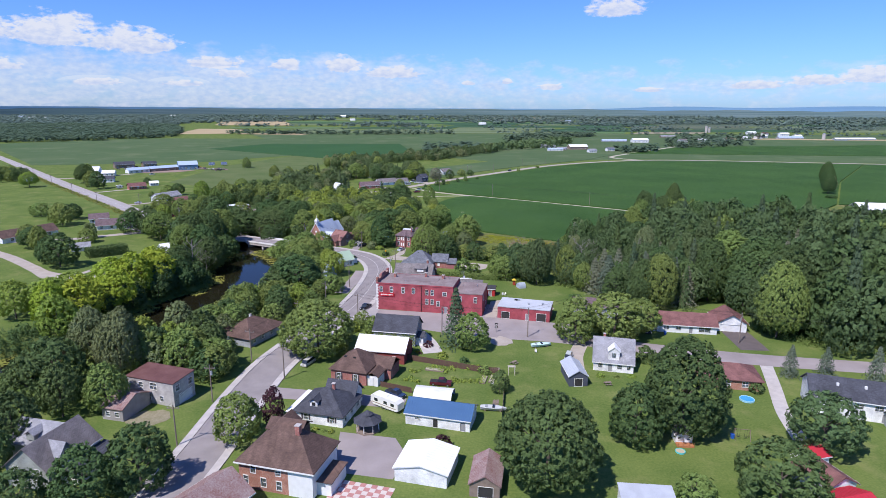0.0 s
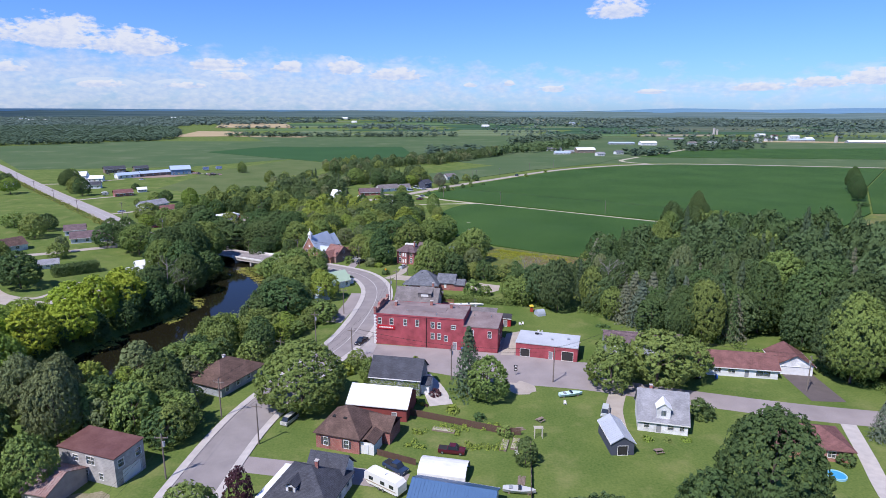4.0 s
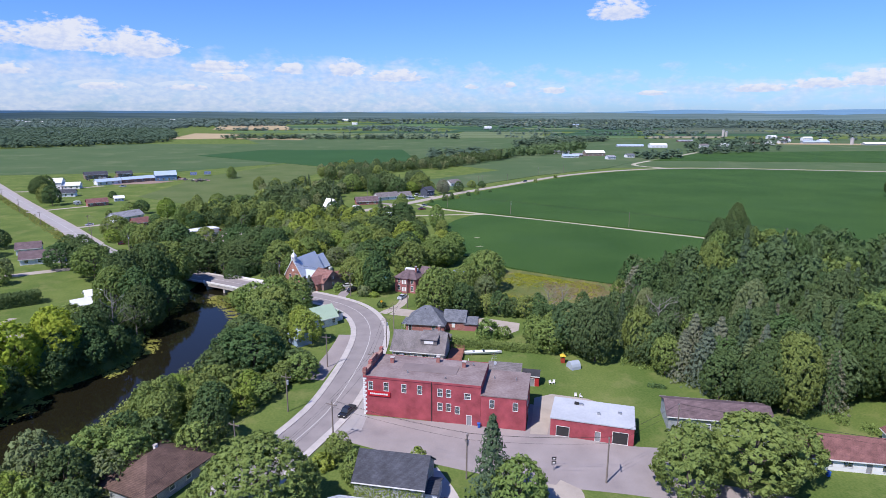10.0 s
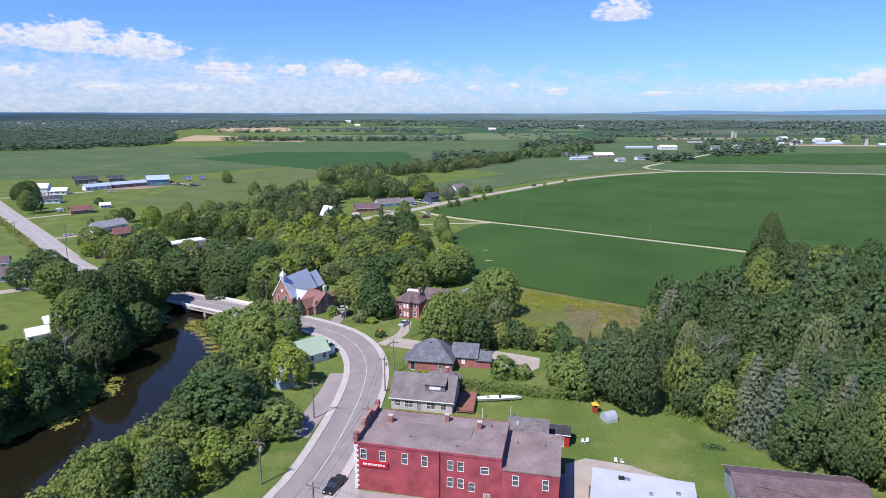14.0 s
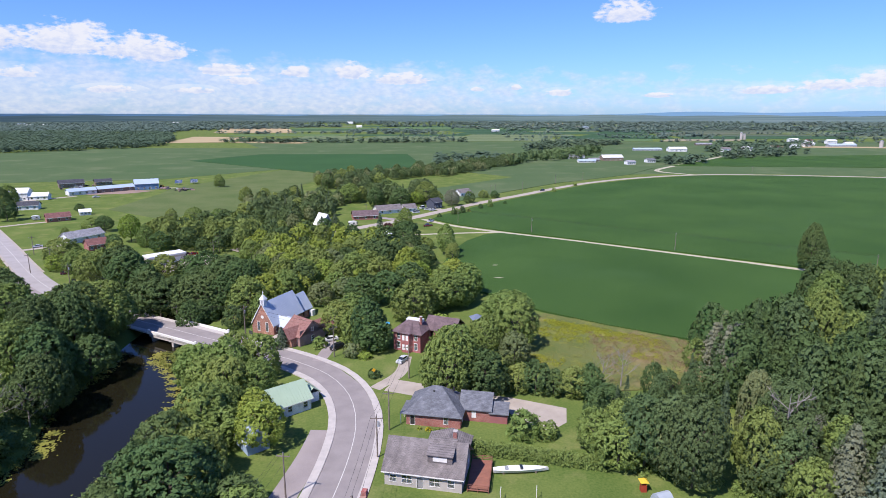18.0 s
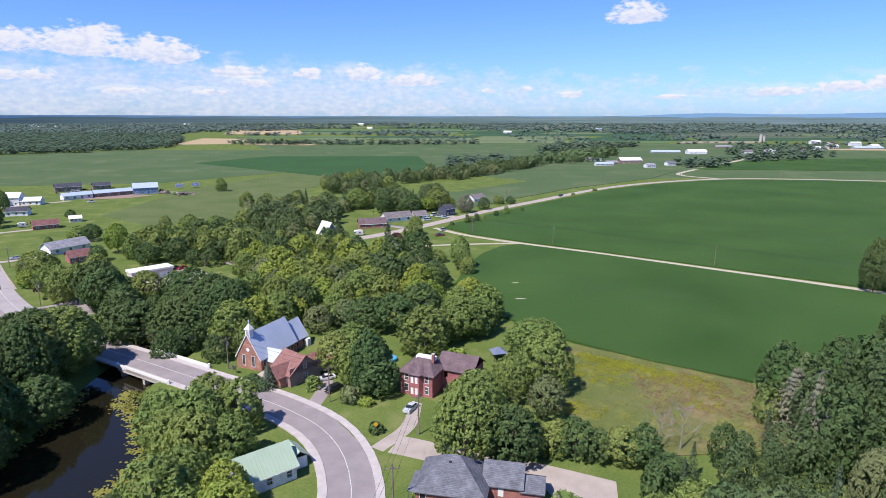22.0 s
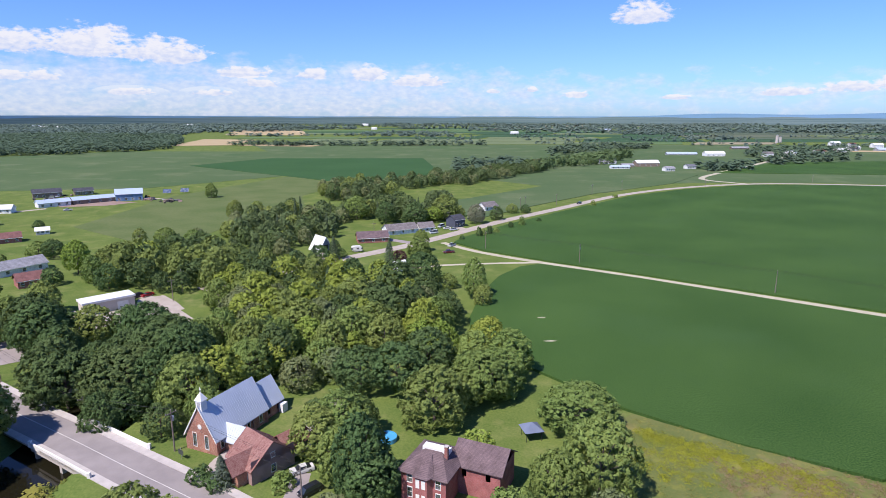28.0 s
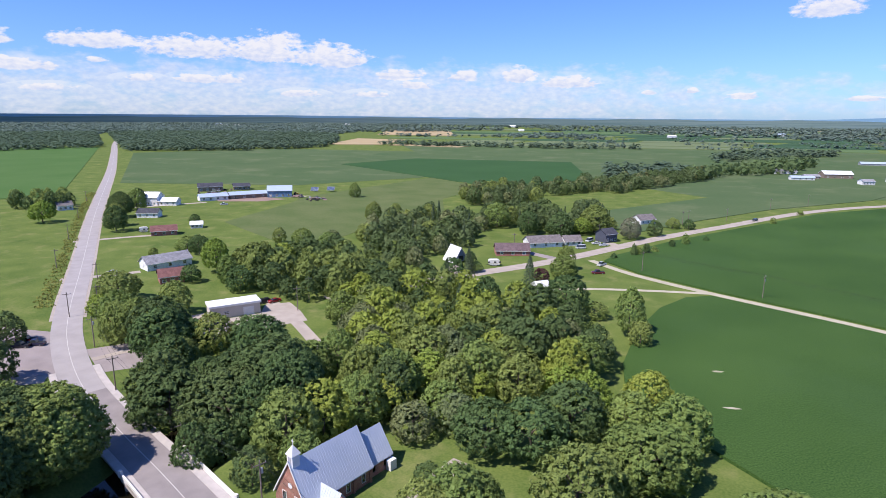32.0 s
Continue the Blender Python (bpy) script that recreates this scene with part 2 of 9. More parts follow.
STRAW = mat("stubble", (0.42, 0.33, 0.2), (0.34, 0.27, 0.15), scale=0.02, fine=0.5, spec=0.04)
DARKFIELD = mat("dark_crop", (0.034, 0.082, 0.028), (0.045, 0.1, 0.036), scale=0.01, fine=0.4, spec=0.04)
ASPHALT = mat("worn_asphalt", (0.225, 0.202, 0.198), (0.295, 0.266, 0.258), scale=0.25, fine=20.0, rough=0.9, bump=0.004, spec=0.04)
ASPHALT2 = mat("patched_asphalt", (0.24, 0.21, 0.205), (0.33, 0.29, 0.28), scale=0.15, fine=8.0, rough=0.9, spec=0.04)
ASPHALT3 = mat("pale_asphalt", (0.3, 0.28, 0.272), (0.37, 0.345, 0.335), scale=0.2, fine=12.0, rough=0.9, spec=0.04)
CONCRETE = mat("concrete", (0.5, 0.46, 0.43), (0.38, 0.35, 0.33), scale=0.6, fine=18.0, rough=0.9)
GRAVEL = mat("gravel", (0.42, 0.37, 0.32), (0.32, 0.28, 0.24), scale=0.3, fine=9.0, rough=0.95, bump=0.03, spec=0.04)
DIRT = mat("dirt_track", (0.46, 0.42, 0.32), (0.37, 0.34, 0.25), scale=0.2, fine=4.0, spec=0.04)
PAINT = mat("road_paint", (0.62, 0.6, 0.56), (0.4, 0.38, 0.36), scale=1.5, fine=8.0)
WHITE = mat("white_paint", (0.78, 0.78, 0.77), (0.66, 0.66, 0.65), scale=0.9, fine=9.0, rough=0.6)
TRIM = mat("white_trim", (0.78, 0.77, 0.74), (0.66, 0.65, 0.62), scale=2.0, rough=0.6)
BRICKRED = rows_mat("red_brick", (0.35, 0.115, 0.1), (0.29, 0.09, 0.08), 0.23, 0.075, mortar=(0.36, 0.22, 0.18))
BRICKORANGE = rows_mat("orange_brick", (0.37, 0.15, 0.11), (0.31, 0.12, 0.09), 0.23, 0.075, mortar=(0.4, 0.27, 0.2))
STOREPAINT = rows_mat("red_painted_brick", (0.37, 0.08, 0.095), (0.32, 0.065, 0.08), 0.23, 0.075, rough=0.7, mortar=(0.33, 0.075, 0.085))
STONE = rows_mat("grey_block", (0.42, 0.4, 0.38), (0.35, 0.33, 0.32), 0.6, 0.3, mortar=(0.48, 0.46, 0.44), gap=0.02)
SIDING = rows_mat("white_siding", (0.78, 0.78, 0.77), (0.74, 0.74, 0.74), 4.0, 0.16, rough=0.6, mortar=(0.5, 0.5, 0.5))
BLUESIDING = rows_mat("blue_siding", (0.17, 0.27, 0.42), (0.15, 0.25, 0.4), 4.0, 0.2, rough=0.6)
GREYSIDING = rows_mat("grey_siding", (0.36, 0.38, 0.4), (0.33, 0.35, 0.37), 4.0, 0.16, rough=0.6)
SH_BROWN = rows_mat("brown_shingles", (0.15, 0.095, 0.075), (0.11, 0.07, 0.058), 0.5, 0.12)
SH_RED = rows_mat("reddish_shingles", (0.22, 0.105, 0.095), (0.18, 0.088, 0.082), 0.5, 0.12)
SH_DARK = rows_mat("charcoal_shingles", (0.078, 0.082, 0.098), (0.058, 0.06, 0.074), 0.5, 0.12)
SH_GREY = rows_mat("grey_shingles", (0.22, 0.195, 0.19), (0.17, 0.152, 0.15), 0.5, 0.12)
SH_PALE = rows_mat("pale_grey_shingles", (0.32, 0.32, 0.34), (0.26, 0.26, 0.28), 0.5, 0.12)
SH_SLATE = rows_mat("slate_shingles", (0.17, 0.18, 0.2), (0.12, 0.125, 0.145), 0.6, 0.18)
SH_MAUVE = rows_mat("mauve_shingles", (0.17, 0.12, 0.125), (0.14, 0.1, 0.105), 0.5, 0.12)
RED_TIN = mat("rusty_red_tin", (0.17, 0.055, 0.046), (0.33, 0.2, 0.17), scale=1.3, fine=5.0, rough=0.6, stain=0.6)
RUST = mat("rusty_tin", (0.2, 0.09, 0.075), (0.34, 0.28, 0.265), scale=0.45, fine=4.0, rough=0.65, stain=0.55)
BLUE_TIN = mat("blue_steel", (0.04, 0.1, 0.21), (0.05, 0.12, 0.24), scale=0.3, rough=0.4, spec=0.5)
PALEBLUE_TIN = mat("pale_blue_steel", (0.42, 0.5, 0.62), (0.36, 0.44, 0.56), scale=0.3, rough=0.4, spec=0.5)
GREEN_TIN = mat("pale_green_steel", (0.36, 0.46, 0.34), (0.31, 0.41, 0.3), scale=0.4, rough=0.5)
WHITE_TIN = mat("white_steel", (0.8, 0.8, 0.8), (0.68, 0.68, 0.68), scale=0.3, fine=6.0, rough=0.45)
FLAT_ROOF = mat("tar_gravel_roof", (0.165, 0.118, 0.11), (0.31, 0.255, 0.245), scale=0.22, fine=2.0)
FLAT_WHITE = mat("pale_membrane", (0.48, 0.5, 0.53), (0.38, 0.4, 0.43), scale=0.2, fine=2.0)
WOOD = mat("weathered_wood", (0.26, 0.2, 0.16), (0.17, 0.13, 0.1), scale=1.0, fine=12.0)
POLEWOOD = mat("pole_wood", (0.24, 0.2, 0.17), (0.16, 0.13, 0.11), scale=0.8, fine=9.0)
BARK = mat("bark", (0.12, 0.1, 0.08), (0.07, 0.055, 0.045), scale=1.0, fine=6.0, bump=0.05)
DEADWOOD = mat("dead_wood", (0.3, 0.27, 0.25), (0.22, 0.2, 0.18), scale=1.0, fine=6.0)
BLACK = mat("black_rubber", (0.02, 0.02, 0.02), (0.03, 0.03, 0.03), rough=0.8)
STEEL = mat("grey_steel", (0.45, 0.46, 0.47), (0.35, 0.36, 0.37), rough=0.4, metal=0.7)


def dry_patches(m, colour, scale, amount):
    """Dry or bare patches over a ground material."""
    nt = m.node_tree
    p = nt.nodes["Principled BSDF"]
    base = p.inputs["Base Color"].links[0].from_socket
    pos = node(nt, "ShaderNodeNewGeometry").outputs["Position"]
    n1 = node(nt, "ShaderNodeTexNoise", ins={"Vector": pos, "Scale": scale, "Detail": 7.0, "Roughness": 0.65}).outputs[0]
    f = node(nt, "ShaderNodeMapRange", ins={0: n1, 1: 0.52, 2: 0.72, 3: 0.0, 4: amount}).outputs[0]
    mix = node(nt, "ShaderNodeMix")
    mix.data_type = "RGBA"
    mix.inputs[7].default_value = (*colour, 1)
    nt.links.new(f, mix.inputs[0])
    nt.links.new(base, mix.inputs[6])
    nt.links.new(mix.outputs[2], p.inputs["Base Color"])


dry_patches(GRASS, (0.25, 0.24, 0.1), 0.11, 0.5)
dry_patches(FIELD, (0.165, 0.185, 0.1), 0.02, 0.6)
dry_patches(MEADOW, (0.27, 0.26, 0.05), 0.16, 0.7)
dry_patches(MEADOW, (0.26, 0.19, 0.1), 0.05, 1.0)
dry_patches(CROP, (0.05, 0.1, 0.034), 0.015, 0.6)
LEAVES = {
    "dark": leaf_mat("dark_leaves", (0.07, 0.118, 0.043), (0.118, 0.178, 0.061)),
    "mid": leaf_mat("green_leaves", (0.148, 0.207, 0.058), (0.236, 0.302, 0.082)),
    "light": leaf_mat("yellow_green_leaves", (0.205, 0.28, 0.05), (0.3, 0.37, 0.075)),
    "lime": leaf_mat("bright_yellow_green_leaves", (0.24, 0.33, 0.034), (0.36, 0.43, 0.055)),
    "grey": leaf_mat("grey_green_leaves", (0.15, 0.19, 0.08), (0.215, 0.25, 0.11)),
    # leaf colour of the farthest woods, paled and blued to imitate haze
    "far": leaf_mat("haze_tinted_far_leaves", (0.125, 0.18, 0.15), (0.155, 0.21, 0.172), 0),
    "plum": leaf_mat("plum_leaves", (0.075, 0.034, 0.042), (0.11, 0.05, 0.055)),
    "spruce": leaf_mat("spruce_needles", (0.082, 0.125, 0.066), (0.13, 0.18, 0.095)),
    "blue": leaf_mat("blue_spruce_needles", (0.125, 0.165, 0.112), (0.175, 0.215, 0.148)),
    "wood": leaf_mat("woodland_leaves", (0.083, 0.132, 0.053), (0.132, 0.19, 0.076)),
    # middle-distance leaves with some haze mixed into the green
    "haze": leaf_mat("haze_tinted_leaves", (0.074, 0.116, 0.076), (0.102, 0.15, 0.094), 0),
    "ash": leaf_mat("grey_dying_needles", (0.18, 0.2, 0.125), (0.26, 0.265, 0.18)),
    "gold": leaf_mat("goldenrod", (0.4, 0.36, 0.03), (0.28, 0.29, 0.04), 0),
    "reed": leaf_mat("bank_weeds", (0.17, 0.2, 0.045), (0.24, 0.24, 0.065), 0),
    "straw": leaf_mat("dry_grass", (0.24, 0.19, 0.11), (0.32, 0.24, 0.14), 0),
    "lily": leaf_mat("lily_pads", (0.2, 0.22, 0.045), (0.31, 0.3, 0.07), 0),
}

CHURCH_TIN = mat("weathered_pale_steel", (0.5, 0.55, 0.63), (0.42, 0.48, 0.56), scale=0.25, rough=0.55, spec=0.35)
# ---- building blocks ----
def rise(a, b, x):
    x = min(max((x - a) / (b - a), 0.0), 1.0)
    return x * x * (3 - 2 * x)


def gz(x, y):
    """The village ground: level, with a shallow dip towards the bridge."""
    return -2.0 * max(0.0, math.exp(-((x + 100) ** 2 + (y - 330) ** 2) / 7200) - 0.05) / 0.95 * rise(-12, -50, x)


class Shape:
    """Vertices and faces of one mesh."""

    def __init__(self, m=None):
        self.v, self.f, self.m, self.seams = [], [], m or Matrix(), None

    def add(self, vs, fs):
        n = len(self.v)
        self.v += [tuple(self.m @ Vector(p)) for p in vs]
        self.f += [tuple(n + i for i in f) for f in fs]
        return self

    def box(self, x0, y0, z0, x1, y1, z1):
        vs = [(x, y, z) for z in (z0, z1) for x, y in ((x0, y0), (x1, y0), (x1, y1), (x0, y1))]
        return self.add(vs, [(0, 3, 2, 1), (4, 5, 6, 7), (0, 1, 5, 4), (1, 2, 6, 5), (2, 3, 7, 6), (3, 0, 4, 7)])

    def prism(self, outline, z0, z1):
        n = len(outline)
        vs = [(x, y, z0) for x, y in outline] + [(x, y, z1) for x, y in outline]
        return self.add(vs, [tuple(range(n))[::-1], tuple(range(n, 2 * n))] + [(i, (i + 1) % n, n + (i + 1) % n, n + i) for i in range(n)])

    def slab(self, section, x0, x1, along="x"):
        """A cross-section of (y, z) pulled along x, or of (x, z) along y."""
        n = len(section)
        put = (lambda u, a, z: (u, a, z)) if along == "x" else (lambda u, a, z: (-a, u, z))
        vs = [put(u, a, z) for u in (x0, x1) for a, z in section]
        return self.add(vs, [tuple(range(n)), tuple(range(n, 2 * n))[::-1]] + [(i, n + i, n + (i + 1) % n, (i + 1) % n) for i in range(n)])

    def tube(self, p0, p1, r0, r1=None, n=8):
        p0, p1 = Vector(p0), Vector(p1)
        r1 = r0 if r1 is None else r1
        q = (p1 - p0).to_track_quat("Z", "Y")
        ring = [Vector((math.cos(2 * math.pi * k / n), math.sin(2 * math.pi * k / n), 0)) for k in range(n)]
        vs = [p0 + q @ (c * r0) for c in ring] + [p1 + q @ (c * r1) for c in ring]
        return self.add(vs, [tuple(range(n))[::-1], tuple(range(n, 2 * n))] + [(i, (i + 1) % n, n + (i + 1) % n, n + i) for i in range(n)])

    def mesh(self, name, material, smooth=False):
        me = bpy.data.meshes.new(name)
        me.from_pydata(self.v, [], self.f)
        me.materials.append(material)
        if smooth:
            me.shade_smooth()
        return me


def part(name, shape, material, parent, label="", smooth=False):
    me = shape if isinstance(shape, bpy.types.Mesh) else shape.mesh(name, material, smooth)
    ob = new(name, me)
    ob.parent = parent
    if isinstance(shape, Shape) and shape.seams:
        seam = new("seams", shape.seams.mesh("seams", material))
        seam.parent = ob
        tagged(seam, kind="stuff")
    return tagged(ob, label)


def thing(name, label, category, x, y, rot=0.0, z=None, group="", kind="", scale=1.0):
    ob = new(name)
    ob.empty_display_size = 0.2
    ob.matrix_world = pose(x, y, gz(x, y) if z is None else z, 0, 0, rot) @ Matrix.Scale(scale, 4)
    return tagged(ob, label, category, group, kind)


def single(name, shape, material, label, category, group="", kind="", smooth=False):
    return tagged(new(name, shape.mesh(name, material, smooth)), label, category, group, kind)


def smooth_line(points, step):
    """Points along a soft curve through the given ones."""
    P = [Vector(p) for p in points]
    P = [P[0] * 2 - P[1]] + P + [P[-1] * 2 - P[-2]]
    out = []
    for a, b, c, d in zip(P, P[1:], P[2:], P[3:]):
        n = max(1, int((c - b).length / step))
        for k in range(n):
            t = k / n
            out.append(0.5 * (2 * b + (c - a) * t + (2 * a - 5 * b + 4 * c - d) * t * t + (3 * b - a - 3 * c + d) * t ** 3))
    return out + [P[-2]]


def side_of(line):
    out = []
    for i in range(len(line)):
        d = line[min(i + 1, len(line) - 1)] - line[max(i - 1, 0)]
        out.append(Vector((d.y, -d.x)).normalized())
    return out


def strip(line, left, right, top, bottom, ground=gz):
    """A ribbon with thickness that follows a line: offsets to the right of it, heights over the ground."""
    s = Shape()
    rows = []
    for p, n in zip(line, side_of(line)):
        row = []
        for off, h in ((left, top), (right, top), (right, bottom), (left, bottom)):
            q = p + n * off
            row.append((q.x, q.y, ground(p.x, p.y) + h))
        rows.append(row)
    vs = [p for row in rows for p in row]
    fs = [(4 * i + k, 4 * i + (k + 1) % 4, 4 * i + 4 + (k + 1) % 4, 4 * i + 4 + k) for i in range(len(rows) - 1) for k in range(4)]
    return s.add(vs, fs + [(0, 3, 2, 1), tuple(len(vs) - 4 + k for k in range(4))])


def patch(outline, h0, h1, ground=None):
    s = Shape()
    n = len(outline)
    g = ground or (lambda x, y: 0.0)
    s.add([(x, y, g(x, y) + h1) for x, y in outline] + [(x, y, g(x, y) + h0) for x, y in outline], [tuple(range(n))] + [(i, n + i, n + (i + 1) % n, (i + 1) % n) for i in range(n)])
    return s


# ---- ground and river ----
RIVER = [(-98, 345, 8), (-98, 322, 8), (-98, 302, 7.5), (-96.5, 291, 7), (-91, 279, 11.5), (-87, 265, 15.5), (-85.5, 253, 12.5), (-83.5, 240, 10.5), (-86, 225, 12), (-93, 211, 12.5), (-95.5, 198, 14), (-98, 186, 14.5), (-106, 171, 12), (-130, 150, 10), (-205, 120, 9), (-300, 105, 9)]
river_line = smooth_line([(x, y) for x, y, _ in RIVER], 3.0)
RIVER_XY = np.array([(p.x, p.y) for p in river_line])
river_run = np.r_[0, np.cumsum([(b - a).length for a, b in zip(river_line, river_line[1:])])]
RIVER_W = np.interp(river_run, [river_run[min(range(len(river_line)), key=lambda k: (river_line[k].x - x) ** 2 + (river_line[k].y - y) ** 2)] for x, y, _ in RIVER], [w for *_, w in RIVER])
WATER_Z = -4.6


def bank(x, y):
    """How far the ground falls towards the river bed at a place."""
    d = np.hypot(RIVER_XY[:, 0] - x, RIVER_XY[:, 1] - y) - RIVER_W
    k = float(d.min())
    return -6.2 * (1 - rise(-2.5, 6.5, k))


def land(x, y):
    b = bank(x, y) if -320 < x < -30 and 85 < y < 365 else 0.0
    return gz(x, y) + b if b > -0.01 else min(gz(x, y), 0) * (1 + b / 6.2) + b


def make_ground():
    xs = np.r_[-5200, -3000, -1500, -700, -420, np.arange(-320, 10, 2.5), np.arange(10, 140, 10), 200, 400, 900, 2000, 5200]
    ys = np.r_[-800, -200, 0, 60, np.arange(85, 365, 2.5), np.arange(365, 520, 8), 700, 1000, 1600, 2600, 5200]
    vs = [(x, y, land(x, y)) for y in ys for x in xs]
    nx = len(xs)
    fs = [(j * nx + i, j * nx + i + 1, (j + 1) * nx + i + 1, (j + 1) * nx + i) for j in range(len(ys) - 1) for i in range(nx - 1)]
    s = Shape()
    s.v, s.f = vs, fs
    single("ground", s, GRASS, "level grassy ground with a river valley", "ground", kind="structure", smooth=True)
    w = Shape()
    w.add([(x, y, WATER_Z) for x, y in ((-340, 70), (-25, 70), (-25, 370), (-340, 370))], [(0, 1, 2, 3)])
    single("water", w, WATER, "dark still river water between wooded banks", "river", kind="structure")


make_ground()

MAIN = [(-190, -700), (-110, -250), (-60, 20), (-53, 66), (-49.5, 88), (-47.5, 106), (-46.6, 128), (-44.8, 148), (-41, 164), (-35.6, 181), (-30.2, 196), (-27.4, 212), (-25.6, 232), (-25.9, 247), (-28.2, 258), (-32, 267), (-37.5, 275), (-45, 282), (-55, 289), (-75, 300.5), (-95, 312), (-118, 324.5), (-143, 339.5), (-170, 361), (-196, 387), (-235, 429), (-331, 531), (-409, 616), (-588, 812), (-848, 1088), (-1100, 1355), (-1500, 1800)]
main_line = smooth_line(MAIN, 4.0)
HIGHWAY = [(-112, 418), (-92, 441), (-71, 466), (-36, 505), (12, 573), (52, 622), (118, 702), (185, 756), (265, 792), (340, 792), (477, 762), (720, 700), (1200, 560)]
high_line = smooth_line(HIGHWAY, 8.0)
SIDE = [(-26, 190), (-6, 181), (14, 174), (36, 169.5), (60, 161.5), (86, 154), (121, 147.5), (170, 140), (260, 128)]
side_line = smooth_line(SIDE, 4.0)


def upto(line, y0, y1):
    return [p for p in line if y0 <= p.y <= y1]


def make_roads():
    k = dict(category="road", kind="structure")
    single("road", strip([p for p in main_line if p.y < 336], -4.3, 4.3, 0.09, -0.3), ASPHALT, "worn grey asphalt main road through the village", **k)
    single("road", strip([p for p in main_line if p.y > 331], -4.3, 4.3, 0.085, -0.3), ASPHALT3, "pale grey asphalt country road beyond the bridge", **k)
    village = [p for p in main_line if p.y < 345]
    for name, a, b in (("pavement", 4.32, 6.0), ("pavement", -6.0, -4.32)):
        single(name, strip(village, a, b, 0.2, -0.3), CONCRETE, "pale concrete pavement with a raised kerb", "pavement", kind="structure")
    outer = [p for p in main_line if p.y > 372]
    for a, b in ((4.32, 5.3), (-5.3, -4.32)):
        single("road_shoulder", strip(outer, a, b, 0.04, -0.3), GRAVEL, "pale gravel road shoulder", "road shoulder", kind="structure")
    single("road_marking", strip([p for p in main_line if p.y > 160], -0.075, 0.075, 0.1, 0.0), PAINT, "white painted centre line on asphalt", "road marking", kind="structure")
    single("road", strip(high_line, -3.8, 3.8, 0.05, -0.2, lambda x, y: 0), GRAVEL, "pale grey country highway beside fields", **k)
    single("road", strip(side_line, -4.0, 4.0, 0.05, -0.3), ASPHALT2, "patched pinkish grey side street", **k)
    lot = [(-21, 189), (-8, 184.5), (14, 177), (40, 170), (42, 182), (37, 182.5), (19.4, 187.2), (22, 199), (17, 201), (14.6, 189), (-20.5, 195.5)]
    single("parking_lot", patch(lot, -0.2, 0.045), ASPHALT2, "pinkish patched asphalt yard beside the store", "parking lot", kind="structure")
    front = [(-28.5, 187.5), (-21, 189), (-20.5, 195.5), (-21.3, 196.1), (-18.7, 208.8), (-19.7, 222), (-22.0, 222), (-23.2, 208), (-26, 197)]
    single("forecourt", patch(front, -0.2, 0.055), ASPHALT3, "pale patched forecourt in front of the store", "forecourt", kind="structure")
    spur = smooth_line([(265, 792), (238, 838), (290, 915), (390, 1040), (560, 1260)], 12.0)
    single("road", strip(spur, -3, 3, 0.06, -0.2, lambda x, y: 0), DIRT, "pale dirt side road to a farm", **k)
    track = smooth_line([(-22, 508), (-4, 487), (25, 465.5), (62, 442), (131, 395), (210, 340)], 6.0)
    single("farm_track", strip(track, -1.8, 1.8, 0.07, -0.2, lambda x, y: 0), DIRT, "pale dirt farm track between soybean fields", "track", kind="structure")
    track2 = smooth_line([(-42, 449), (-24, 458), (0, 463), (25, 466)], 6.0)
    single("farm_track", strip(track2, -1.3, 1.3, 0.065, -0.2, lambda x, y: 0), DIRT, "narrow pale dirt farm track", "track", kind="structure")


make_roads()


def make_fields():
    one = [(-16, 507), (-1, 488), (28, 467), (63, 445), (132, 398), (205, 348), (285, 425), (375, 560), (520, 738), (340, 782), (265, 782), (190, 746), (124, 694), (58, 614), (18, 564), (-12, 519)]
    single("soybean_field", patch(one, -0.2, 0.7), CROP, "dark green soybean field beside the highway", "field", kind="structure")
    two = [(24, 461), (60, 439), (128, 392), (203, 335), (178, 298), (82, 301), (66, 299), (45, 311), (26, 325), (8, 346), (-8, 354), (-9, 386), (-4, 416), (4, 440), (14, 456)]
    single("soybean_field", patch(two, -0.2, 0.7), CROP, "dark green soybean field behind the houses", "field", kind="structure")
    three = [(286, 424), (376, 559.3), (521, 737.3), (800, 690), (640, 430), (330, 420)]
    single("soybean_field", patch(three, -0.2, 0.65), CROP, "green crop field beyond a row of trees", "field", kind="structure")
    single("field_edge", patch([(248, 386), (283, 421.5), (300, 424), (290, 398), (262, 376)], -0.2, 0.35), MEADOW, "rough brown-green strip at a field corner", "field", kind="structure")
    single("meadow", patch([(27, 323), (66, 298), (74, 285), (62, 268), (30, 264), (12, 288), (14, 312)], -0.2, 0.3), MEADOW, "rough meadow with yellow weeds", "meadow", kind="structure")
    single("field", patch([(-371, 982), (-309, 1123), (-74, 1130), (-36, 883), (-112, 776)], -0.2, 0.4), DARKFIELD, "dark green crop field among pasture", "field", kind="structure")


make_fields()

# ---- buildings ----
SIDES = {"S": (0, lambda W, D: W, lambda u, d, W, D: (u, -D / 2 + d)), "N": (0, lambda W, D: W, lambda u, d, W, D: (-u, D / 2 - d)),
         "E": (1, lambda W, D: D, lambda u, d, W, D: (W / 2 - d, u)), "W": (1, lambda W, D: D, lambda u, d, W, D: (-W / 2 + d, -u))}


